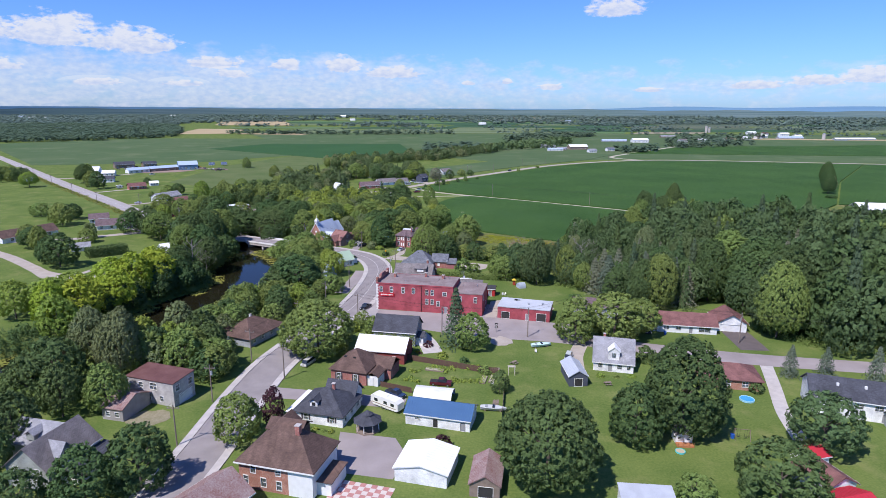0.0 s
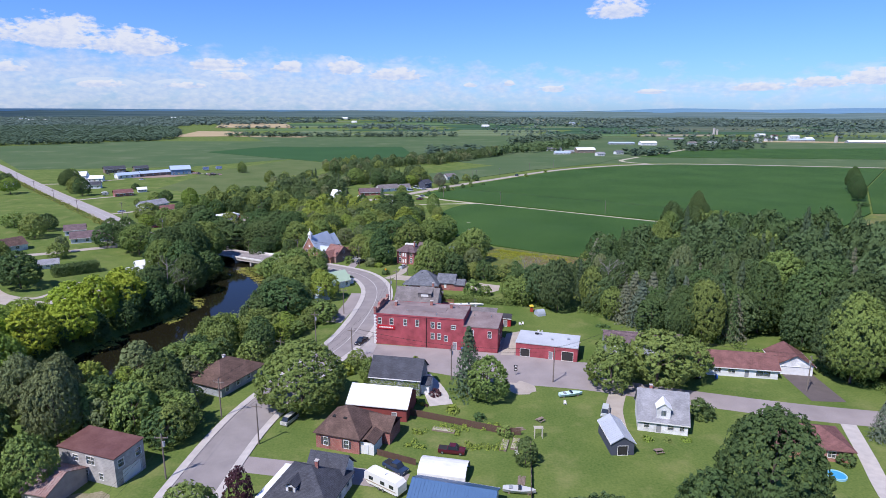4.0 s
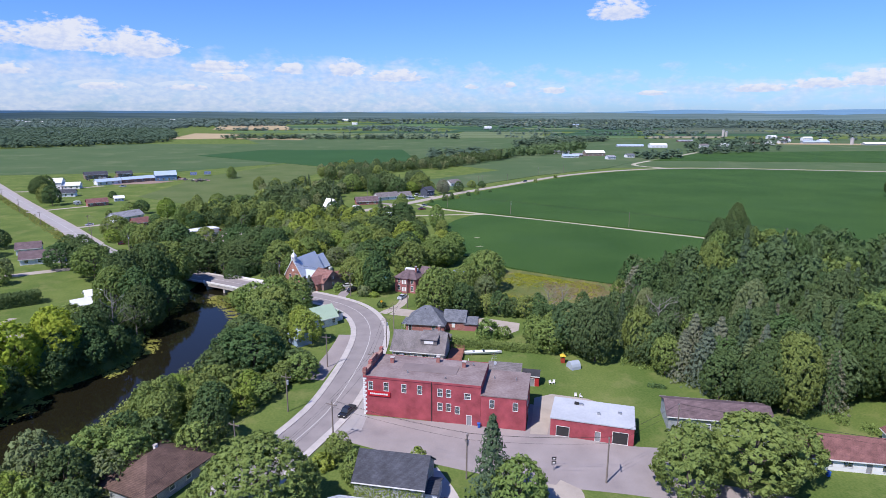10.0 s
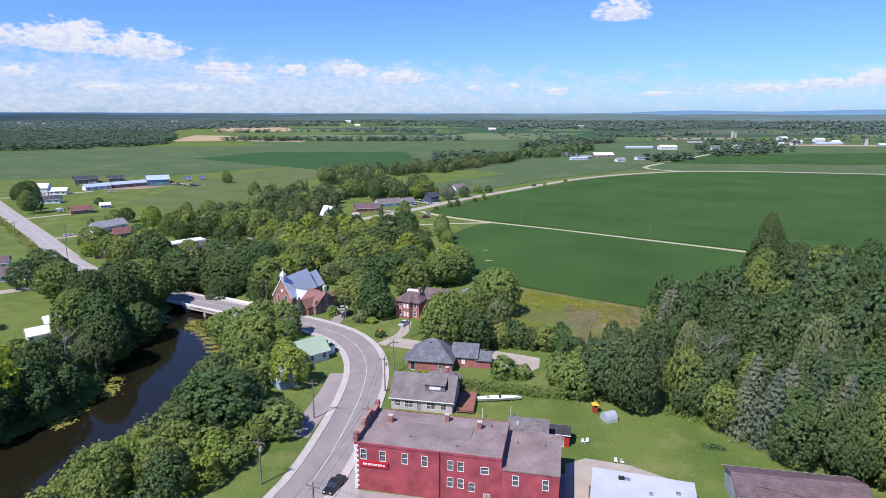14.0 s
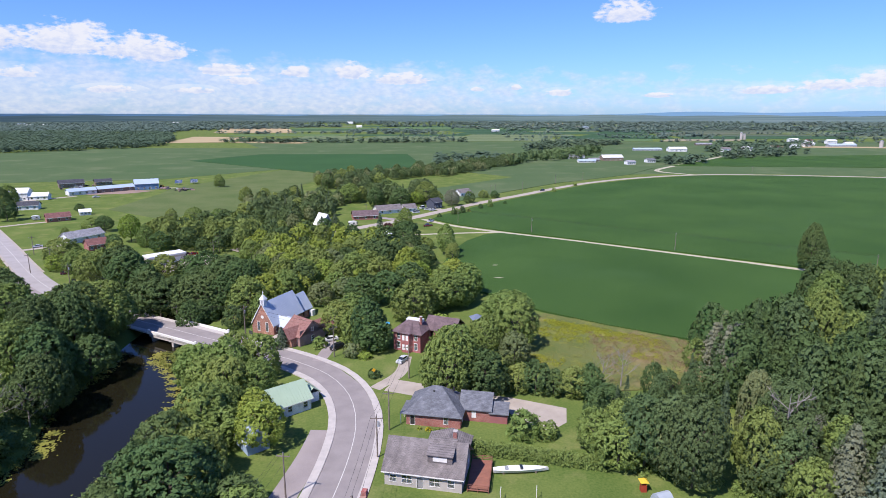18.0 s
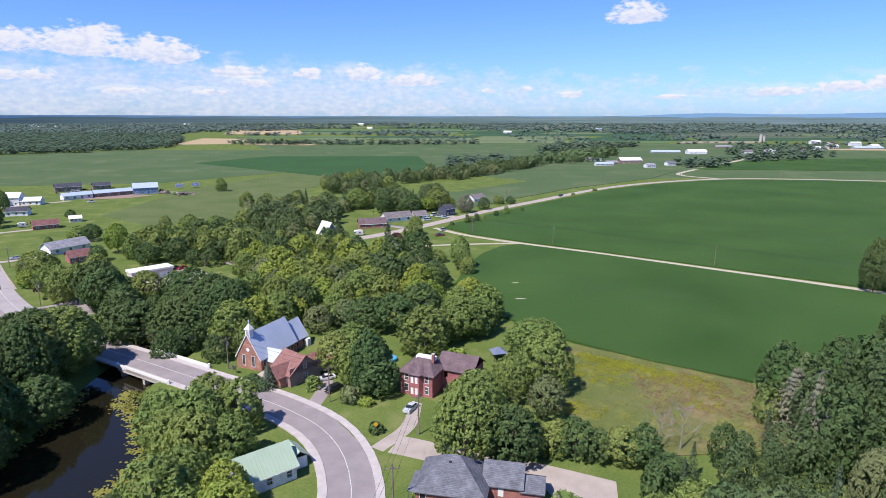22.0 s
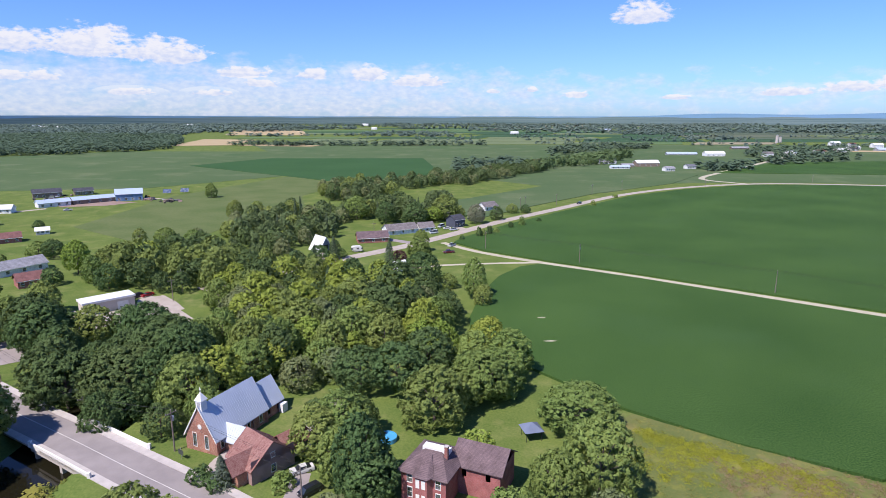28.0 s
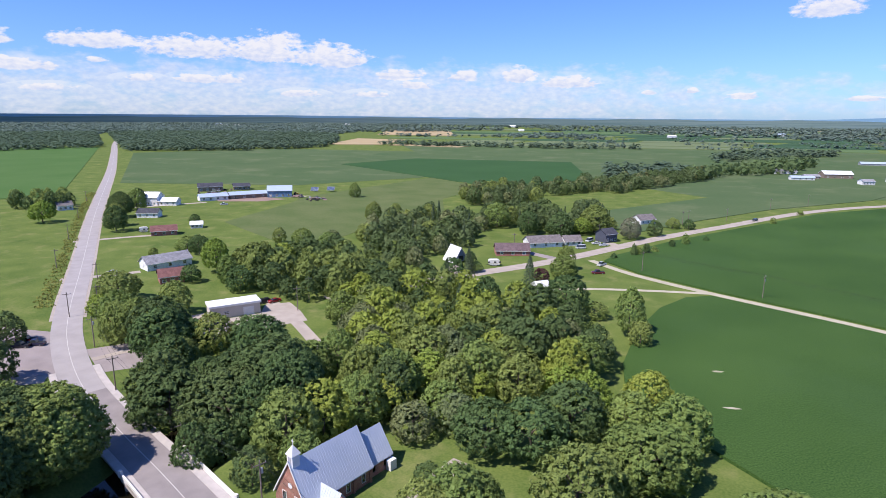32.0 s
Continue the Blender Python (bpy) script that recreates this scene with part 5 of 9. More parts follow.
def make_church():
    W, D, H = 7.7, 15.4, 3.78
    A, rot, up = (-67.8, 308.8), -22.5, 6.2
    r = house("church", "small brick church with a pale blue steel roof and white belfry", A, rot, W, D, H, BRICKORANGE, CHURCH_TIN, up=up, along="y", over=0.5, ribs=0.55, rake=0.25, category="church", fascia=False,
              holes={"S": [("arch", -1.6, 1.0, 0.9, 3.0), ("arch", 1.6, 1.0, 0.9, 3.0)], "E": wins(D, 4, 0.9, 0.9, 2.0, "arch"), "W": wins(D, 4, 0.9, 0.9, 2.0, "arch")})
    bt = Shape()
    for sgn in (-1, 1):
        k = up / (W / 2)
        a, b = (sgn * (W / 2 + 0.55), H - 0.55 * k), (0, H + up)
        bt.add([(a[0], -D / 2 - 0.3, a[1] - 0.1), (b[0], -D / 2 - 0.3, b[1] - 0.1), (b[0], -D / 2 - 0.3, b[1] + 0.35), (a[0], -D / 2 - 0.3, a[1] + 0.35),
                (a[0], -D / 2 - 0.2, a[1] - 0.1), (b[0], -D / 2 - 0.2, b[1] - 0.1), (b[0], -D / 2 - 0.2, b[1] + 0.35), (a[0], -D / 2 - 0.2, a[1] + 0.35)],
               [(0, 1, 2, 3), (7, 6, 5, 4), (0, 4, 5, 1), (3, 2, 6, 7), (0, 3, 7, 4), (1, 5, 6, 2)])
    part("bargeboard", bt, TRIM, r)
    part("rose_window", Shape().tube((0, -D / 2 - 0.05, 5.6), (0, -D / 2 + 0.02, 5.6), 0.55, n=12), TRIM, r)
    bel = part("belfry", Shape().box(-0.75, -D / 2 + 0.2, 8.9, 0.75, -D / 2 + 1.7, 11.2), WHITE, r)
    part("belfry_roof", Shape().add([(-0.95, -D / 2, 11.2), (0.95, -D / 2, 11.2), (0.95, -D / 2 + 1.9, 11.2), (-0.95, -D / 2 + 1.9, 11.2), (0, -D / 2 + 0.95, 12.9)], [(0, 1, 4), (1, 2, 4), (2, 3, 4), (3, 0, 4), (0, 3, 2, 1)]), WHITE, bel)
    part("cross", Shape().box(-0.05, -D / 2 + 0.9, 12.8, 0.05, -D / 2 + 1.0, 13.9).box(-0.3, -D / 2 + 0.9, 13.4, 0.3, -D / 2 + 1.0, 13.5), TRIM, bel)
    for z in (9.6,):
        part("louvre", Shape().box(-0.4, -D / 2 + 0.15, z, 0.4, -D / 2 + 0.2, z + 1.2), mat("grey_louvre", (0.4, 0.4, 0.42)), bel)
    part("chancel_wall", walls_shape(6.4, 6.0, 3.2, {"E": wins(6, 2, 0.9, 0.8, 1.6, "arch")}), BRICKORANGE, r).location = (0, D / 2 + 3.0, 0)
    gables(r, BRICKORANGE, 6.4, 6.0, 3.2, 4.8, "y", at=(0, D / 2 + 3.0, 0), name="chancel_gable")
    part("chancel_roof", gable_roof(6.4, 6.0, 3.2, 4.8, 0.4, "y", ribs=0.55, rake=0.15), CHURCH_TIN, r).location = (0, D / 2 + 3.2, 0)
    part("porch_wall", walls_shape(4.0, 3.4, 2.6, {"E": [("dark", 0, 0.1, 1.4, 2.2)]}), BRICKORANGE, r).location = (W / 2 + 2.0, -3.5, 0)
    gables(r, SIDING, 4.0, 3.4, 2.6, 2.6, "x", at=(W / 2 + 2.0, -3.5, 0), name="porch_gable")
    part("porch_roof", gable_roof(4.6, 3.4, 2.6, 2.6, 0.35, "x", ribs=0.55), CHURCH_TIN, r).location = (W / 2 + 1.7, -3.5, 0)
    part("oil_tank", Shape().box(3.4, D / 2 + 4.5, 0, 4.6, D / 2 + 6.2, 2.2), WHITE, r)
    for y in (-D / 2 + 0.3, -0.6, 3.2, D / 2 - 0.3):
        for x in (-W / 2 - 0.35, W / 2):
            part("buttress", Shape().box(x, y - 0.25, -0.4, x + 0.35, y + 0.25, 2.6), BRICKORANGE, r)


make_church()


def make_bridge():
    root = tagged(new("bridge"), "concrete road bridge with low parapets over the river", "bridge", kind="structure")
    line = [p for p in main_line if -99 < p.x < -78 and p.y > 200]
    part("deck", strip(line, -5.9, 6.6, -0.02, -1.1), CONCRETE, root)
    part("deck_surface", strip([p for p in line if p.x > -93], -4.32, 4.32, 0.08, 0.03), mat("pale_deck", (0.36, 0.33, 0.34), (0.3, 0.275, 0.285), scale=0.3), root)
    for a, b in ((-6.0, -5.65), (6.2, 6.6)):
        part("parapet", strip(line, a, b, 0.85, -0.3), TRIM, root)
    for p, n in ((line[0], side_of(line)[0]), (line[-1], side_of(line)[-1])):
        for off in (-5.83, 6.4):
            q = p + n * off
            part("parapet_post", Shape().box(q.x - 0.3, q.y - 0.3, gz(p.x, p.y) - 0.2, q.x + 0.3, q.y + 0.3, gz(p.x, p.y) + 1.2), TRIM, root)
    d = (line[-1] - line[0]).normalized()
    for t in (0.06, 0.5, 0.94):
        p = line[0].lerp(line[-1], t)
        m = Matrix.Translation((p.x, p.y, 0)) @ Matrix.Rotation(math.atan2(d.y, d.x), 4, "Z")
        part("pier", Shape(m).box(-0.5, -5.6, -6.5, 0.5, 5.6, gz(p.x, p.y) - 1.05), CONCRETE, root)


make_bridge()
house("hall", "long white flat-roofed garage building", (-139.2, 387.6), 46, 16.2, 7.0, 3.8, mat("cream_block", (0.55, 0.5, 0.45), (0.48, 0.44, 0.4)), WHITE_TIN, shape="flat", up=0.7, over=0.35, category="building", holes={"S": [("garage", 4.2, 0.1, 3.4, 2.7), ("win", -3, 1.2, 1.4, 1.0)], "E": [("door", 0, 0.1, 1.0, 2.0)]})

# ---- outlying houses ----
FAR = [
    ((-219, 295), 60, 27, 10, 2.8, SIDING, SH_BROWN, "long white bungalow with a brown roof"),
    ((-192, 331), 28, 15, 9, 2.8, SIDING, SH_MAUVE, "white bungalow with a mauve-brown roof"),
    ((-206, 349), 28, 10, 8, 3.0, SIDING, SH_MAUVE, "small white house with a brown roof"),
    ((-176, 280), 30, 8, 5, 2.3, SIDING, SH_PALE, "small shed with a pale blue-grey roof behind a hedge"),
    ((-132, 279), 42, 6.5, 5.0, 3.0, SIDING, WHITE_TIN, "small white cottage among trees"),
    ((-202, 431), 62, 19, 9, 3.0, SIDING, SH_PALE, "white bungalow with a pale grey roof"),
    ((-183, 416), 47, 9, 8, 3.0, BRICKRED, SH_RED, "brick house with a reddish roof behind trees"),
    ((-255, 494), 40, 13, 8, 2.7, BRICKRED, SH_RED, "small brick bungalow with a red-brown roof"),
    ((-307, 541), 20, 13, 8, 3.2, SIDING, SH_DARK, "white house with a dark grey roof"),
    ((-345, 586), 15, 13, 11, 6.0, SIDING, WHITE_TIN, "two-storey white farmhouse beside the road"),
    ((-332, 590), 15, 13, 8, 3.2, SIDING, WHITE_TIN, "low wing of a white farmhouse"),
    ((-378, 548), 60, 9, 8, 3.4, SIDING, SH_GREY, "grey-roofed house across the road"),
    ((-250, 520), 35, 6.5, 5, 2.4, SIDING, WHITE_TIN, "small white garden shed"),
    ((-66, 504), 17, 16, 9, 2.7, BRICKRED, SH_MAUVE, "brown brick bungalow by the highway"),
    ((-53, 526), 30, 18, 9, 2.7, SIDING, SH_GREY, "white bungalow with a grey roof by the highway"),
    ((-36, 536), 25, 9, 8, 2.6, SIDING, SH_GREY, "white garage with a grey roof"),
    ((-16, 551), 45, 8, 8, 4.6, mat("dark_blue_boards", (0.08, 0.09, 0.12), (0.06, 0.065, 0.09)), SH_DARK, "dark blue two-storey house"),
    ((-39, 447), 40, 5, 5, 2.6, SIDING, WHITE_TIN, "tiny white shed among trees"),
    ((4, 614), 40, 12, 9, 3.0, SIDING, SH_GREY, "house behind a willow by the highway"),
]
for A, rot, W, D, H, wall_m, roof_m, lab in FAR:
    house("house", lab, A, rot, W, D, H, wall_m, roof_m, up=min(W, D) * 0.3, over=0.5, holes={"S": wins(W, 3, 0.9, 1.3, 1.3)})


def make_aframe():
    r = thing("house", "A-frame house with a white steel roof", "house", -82, 489, 45)
    part("roof", gable_roof(8.0, 9.0, 0.6, 6.3, 0.4, "y", ribs=0.8), WHITE_TIN, r)
    gables(r, mat("blue_grey_boards", (0.2, 0.25, 0.33), (0.16, 0.2, 0.27)), 8.0, 8.6, 0.6, 6.1, "y", name="gable")
    part("window_frame", Shape().box(-1.2, -4.4, 1.0, 1.2, -4.31, 3.2), BLACK, r)


make_aframe()
BARNS = [
    ("barn", (-317, 617), 50, 21, 9, 3.2, SIDING, PALEBLUE_TIN, "long low barn with a pale blue steel roof"),
    ("barn", (-303, 635), 47, 29, 9, 3.2, WOOD, PALEBLUE_TIN, "long open-fronted barn with a pale blue roof"),
    ("barn", (-281, 653), 29, 19, 15, 5.4, BLUESIDING, PALEBLUE_TIN, "tall blue barn with a pale roof"),
    ("barn", (-357, 667), 38, 20, 12, 4.0, WOOD, SH_DARK, "dark weathered barn beside the farm"),
    ("barn", (-335, 686), 38, 14, 10, 3.4, WOOD, SH_DARK, "low dark farm shed"),
    ("barn", (213, 990), 8, 30, 15, 4.6, WOOD, WHITE_TIN, "large barn with a white steel roof"),
    ("barn", (172, 957), 8, 24, 8, 2.6, SIDING, PALEBLUE_TIN, "low white farm shed"),
    ("barn", (190, 975), 12, 16, 8, 3.0, WOOD, SH_PALE, "low weathered farm shed beside a big barn"),
    ("barn", (172, 1034), 8, 26, 10, 3.2, SIDING, SH_SLATE, "long farm shed with a grey-blue roof"),
    ("house", (229, 925), 15, 12, 9, 3.5, SIDING, SH_PALE, "white farmhouse with a pale grey roof"),
    ("house", (266, 958), 15, 12, 9, 3.5, SIDING, SH_SLATE, "farmhouse with a slate-blue roof"),
    ("barn", (327, 1224), 2, 50, 10, 2.4, GREYSIDING, PALEBLUE_TIN, "long pale greenhouse row"),
    ("barn", (380, 1194), 4, 31, 15, 4.6, SIDING, WHITE_TIN, "white steel barn on a far farm"),
    ("barn", (509, 1400), 4, 34, 11, 2.6, WOOD, SH_PALE, "long grey-roofed poultry barn"),
    ("barn", (262, 369), -14, 18, 14, 6.5, mat("grey_boards", (0.36, 0.34, 0.33)), WHITE_TIN, "grey wooden barn with a white roof"),
    ("barn", (735, 1402), 9, 22, 12, 4.0, SIDING, WHITE_TIN, "white farm building in the distance"),
    ("barn", (842, 1292), 4, 90, 12, 3.0, GREYSIDING, WHITE_TIN, "very long white-roofed livestock barn"),
    ("barn", (749, 1343), 6, 58, 12, 3.4, GREYSIDING, PALEBLUE_TIN, "very long pale-roofed farm building"),
]
for nm, A, rot, W, D, H, wall_m, roof_m, lab in BARNS:
    house(nm, lab, A, rot, W, D, H, wall_m, roof_m, up=D * 0.22, over=0.5, category="barn" if nm == "barn" else "house", holes={"S": wins(W, 4, 0.8, 1.6, 1.6)}, floor=False)

# ---- trees ----
def cards(rng, pos, nor, size, jitter=0.42):
    """Small leaf sprays: one bent rhombus each, facing roughly outwards."""
    n = len(pos)
    d = nor + jitter * rng.normal(size=(n, 3))
    d /= np.linalg.norm(d, axis=1)[:, None]
    u = np.cross(d, rng.normal(size=(n, 3)))
    u /= np.linalg.norm(u, axis=1)[:, None] + 1e-9
    v = np.cross(d, u)
    s = (size * rng.uniform(0.7, 1.35, n))[:, None]
    vs = np.stack([pos - u * s, pos - v * s * 0.62 - d * s * 0.15, pos + u * s, pos + v * s * 0.62 - d * s * 0.15], 1).reshape(-1, 3)
    fs = np.arange(4 * n).reshape(-1, 4)
    return vs, fs


def cards_mesh(name, vs, fs, material):
    me = bpy.data.meshes.new(name)
    me.from_pydata(vs.tolist(), [], fs.tolist())
    me.materials.append(material)
    return me


def broad_crown(seed, count, size, low=0.2, spread=0.36, lobes=16):
    """Leaf sprays on many small clumps over a lumpy egg-shaped crown."""
    rng = np.random.default_rng(seed)
    way = lambda n: (lambda d: d / np.linalg.norm(d, axis=1)[:, None])(rng.normal(size=(n, 3)))
    lobe, reach = way(lobes), rng.uniform(0.76, 1.0, lobes)
    kr0 = 1.15 * count ** -0.36
    n = int(2.6 / kr0 ** 2)
    d = way(n)
    # each lobe bulges, with creases where two lobes meet
    near = (d @ lobe.T) - (1 - reach)[None]
    bulge = np.clip((near.max(1) - 0.55) / 0.4, 0, 1)
    R = (0.64 + 0.38 * np.sqrt(bulge)) * rng.uniform(0.87, 1.07, n)
    mid, half = (1 + low) / 2, (1 - low) / 2
    k = np.c_[d[:, :2] * (R * (1.04 - 0.24 * d[:, 2]))[:, None] * spread, mid - 0.04 + d[:, 2] * R * half]
    k = k[d[:, 2] > -0.88]
    d = d[d[:, 2] > -0.88]
    kr = kr0 * rng.uniform(0.6, 1.25, len(k)) * 0.62
    which = rng.choice(len(k), size=count, p=kr ** 2 / (kr ** 2).sum())
    e = rng.normal(size=(count, 3)) + 0.6 * d[which]
    e[:, 2] += 0.3
    e /= np.linalg.norm(e, axis=1)[:, None]
    pos = k[which] + e * (kr[which] * rng.uniform(0.6, 1.1, count))[:, None]
    return cards(rng, pos, 0.55 * e + 0.6 * d[which], size * 1.08, 0.4)


def trunk_shape(seed, low, thick=0.022, limbs=6):
    rng = np.random.default_rng(seed)
    s = Shape()
    s.tube((0, 0, -0.03), (0.01, 0, low), thick, thick * 0.75, 7)
    s.tube((0.01, 0, low), (0.0, 0.02, 0.72), thick * 0.75, thick * 0.2, 6)
    for k in range(limbs):
        a, z = 2 * math.pi * k / limbs + rng.uniform(-0.4, 0.4), low + rng.uniform(0, 0.22)
        e = (0.27 * math.cos(a), 0.27 * math.sin(a), z + rng.uniform(0.15, 0.35))
        s.tube((0, 0, z), e, thick * 0.45, thick * 0.12, 5)
    return s


def spruce_crown(seed, count, size, base=0.06):
    rng = np.random.default_rng(seed)
    tiers = 15
    z = base + (1 - base) * (rng.integers(0, tiers, count) + rng.uniform(0, 0.35, count)) / tiers
    a = rng.uniform(0, 2 * np.pi, count)
    bough = 0.74 + 0.26 * np.sin(a * 7 + z * 40)
    rad = 0.5 * (1 - (z - base) / (1 - base)) ** 0.85 * bough + 0.012
    f = rng.uniform(0.35, 1.0, count) ** 0.6
    pos = np.stack([np.cos(a) * rad * f, np.sin(a) * rad * f, z - 0.055 * f * rad / 0.5], 1)
    nor = np.stack([np.cos(a) * 0.8, np.sin(a) * 0.8, np.full(count, 0.55)], 1)
    return cards(rng, pos, nor, size, 0.45)


TREE, ARR, JOINED = {}, {}, {}


def tree_meshes():
    for cls, n, size, seed in (("s", 1500, 0.042, 1100), ("m", 3400, 0.031, 2600), ("l", 14000, 0.0185, 9000)):
        for v in range(4):
            vs, fs = broad_crown(10 * v + len(cls) + seed, n, size, low=0.04 if cls == "s" else 0.04 + 0.04 * v, spread=0.415, lobes=20 + 5 * v + (14 if cls == "l" else 0))
            ARR[cls, v] = vs
            TREE[cls, v] = (cards_mesh("crown", vs, fs, LEAVES["mid"]), trunk_shape(v, 0.22 + 0.03 * v).mesh("trunk", BARK))
    for v in range(3):
        vs, fs = spruce_crown(50 + v, 2200, 0.03)
        ARR["spruce", v] = vs
        TREE["spruce", v] = (cards_mesh("crown", vs, fs, LEAVES["spruce"]), Shape().tube((0, 0, -0.03), (0, 0, 0.95), 0.02, 0.003, 7).mesh("trunk", BARK))
    for v in range(3):
        vs, fs = broad_crown(80 + v, 420, 0.085, low=0.0, spread=0.46, lobes=9)
        TREE["bush", v] = (cards_mesh("foliage", vs, fs, LEAVES["mid"]), None)


tree_meshes()
NAMES = {"dark": "dark green", "mid": "green", "light": "yellow-green", "grey": "grey-green", "plum": "dark plum-red", "far": "distant green", "spruce": "dark green", "lime": "bright yellow-green", "blue": "blue-grey", "ash": "pale grey half-dead", "wood": "deep green"}
tree_rng = random.Random(7)


def tree(x, y, h, w, tone="mid", form="", where="standing in grass", group=""):
    form = form or ("s" if h < 9.5 else "m" if h < 17 else "l")
    v = tree_rng.randrange(3 if form in ("spruce", "bush") else 4)
    crown, trunk = TREE[form, v]
    name = "shrub" if form == "bush" else "spruce_tree" if form == "spruce" else "tree"
    lab = {"bush": f"low {NAMES[tone]} leafy shrub {where}", "spruce": f"tall conical {NAMES[tone]} spruce {where}"}.get(form, f"{'tall' if h > 16 else 'rounded'} {NAMES[tone]} leafy tree {where}")
    root = thing(name, lab.strip(), "shrub" if form == "bush" else "tree", x, y, tree_rng.uniform(0, 360), z=land(x, y) - (0.7 if form == "bush" else 0.0), group=group)
    root.scale = (w, w, h)
    if trunk:
        part("trunk", trunk, BARK, root)
    c = part("foliage" if form == "bush" else "crown", crown, None, root)
    if tone != "mid":
        c.material_slots[0].link = "OBJECT"
        c.material_slots[0].material = LEAVES[tone]
    return root


def inside(x, y, poly):
    hit = False
    for (a, b), (c, d) in zip(poly, poly[1:] + poly[:1]):
        if (b > y) != (d > y) and x < (c - a) * (y - b) / (d - b) + a:
            hit = not hit
    return hit


def fill(poly, step, heights, tones, where, group, forms=("",), widen=0.75, seed=1, skip=(), alone=None):
    """Trees scattered over an outline; those for which alone(x, y) is false go into one joined wood."""
    rng = random.Random(seed)
    xs, ys = [p[0] for p in poly], [p[1] for p in poly]
    y = min(ys)
    while y < max(ys):
        x = min(xs)
        while x < max(xs):
            px, py = x + rng.uniform(-0.45, 0.45) * step, y + rng.uniform(-0.45, 0.45) * step
            x += step
            if not inside(px, py, poly) or any((px - a) ** 2 + (py - b) ** 2 < r * r for a, b, r in skip):
                continue
            h = rng.uniform(*heights) * (1 + 0.45 * rise(55, 115, px) * (py < 300))
            h *= 0.62 if 20 < px < 62 and 238 < py < 300 else 1.0
            form, tone = rng.choice(forms), rng.choice(tones)
            w = h * (0.42 if form == "spruce" else rng.uniform(widen - 0.1, widen + 0.15))
            if form == "spruce":
                h, tone = h * 1.12, rng.choice(["spruce", "wood", "dark", "spruce"])
            if alone is None or alone(px, py):
                tree(px, py, h, w, tone, form, where, group)
            else:
                tone = "dark" if tone == "mid" and rng.random() < 0.5 else tone
                JOINED.setdefault(group, []).append((px, py, h, w, tone, form))
        y += step * 0.9


def join_woods(group, label):
    rng = np.random.default_rng(4)
    vs, mats, tones = [], [], []
    for x, y, h, w, tone, form in JOINED[group]:
        form = form or ("s" if h < 9.5 else "m")
        a = ARR[form, int(rng.integers(0, 3))]
        q = a.reshape(-1, 4, 3)
        keep, grow = (0.11, 2.4) if max(abs(x), y) > 430 else (0.5, 1.15) if x < 125 and y < 280 else (0.24, 1.7)
        q = q[rng.random(len(q)) < keep]
        q = q.mean(1, keepdims=True) + (q - q.mean(1, keepdims=True)) * grow
        t = rng.uniform(0, 2 * math.pi)
        r = np.array([[math.cos(t), -math.sin(t), 0], [math.sin(t), math.cos(t), 0], [0, 0, 1]])
        vs.append(((q.reshape(-1, 3) @ r.T) * [w, w, h] + [x, y, land(x, y)]).astype(float))
        if tone not in tones:
            tones.append(tone)
        mats.append(np.full(len(q), tones.index(tone)))
    v = np.concatenate(vs)
    me = bpy.data.meshes.new("wood")
    n = len(v) // 4
    me.vertices.add(len(v)), me.loops.add(len(v)), me.polygons.add(n)
    me.vertices.foreach_set("co", v.ravel())
    me.loops.foreach_set("vertex_index", np.arange(len(v)))
    me.polygons.foreach_set("loop_start", np.arange(n) * 4)
    for t in tones:
        me.materials.append(LEAVES[t])
    me.polygons.foreach_set("material_index", np.concatenate(mats))
    me.update()
    tagged(new("wood", me), label, "woodland", kind="stuff")


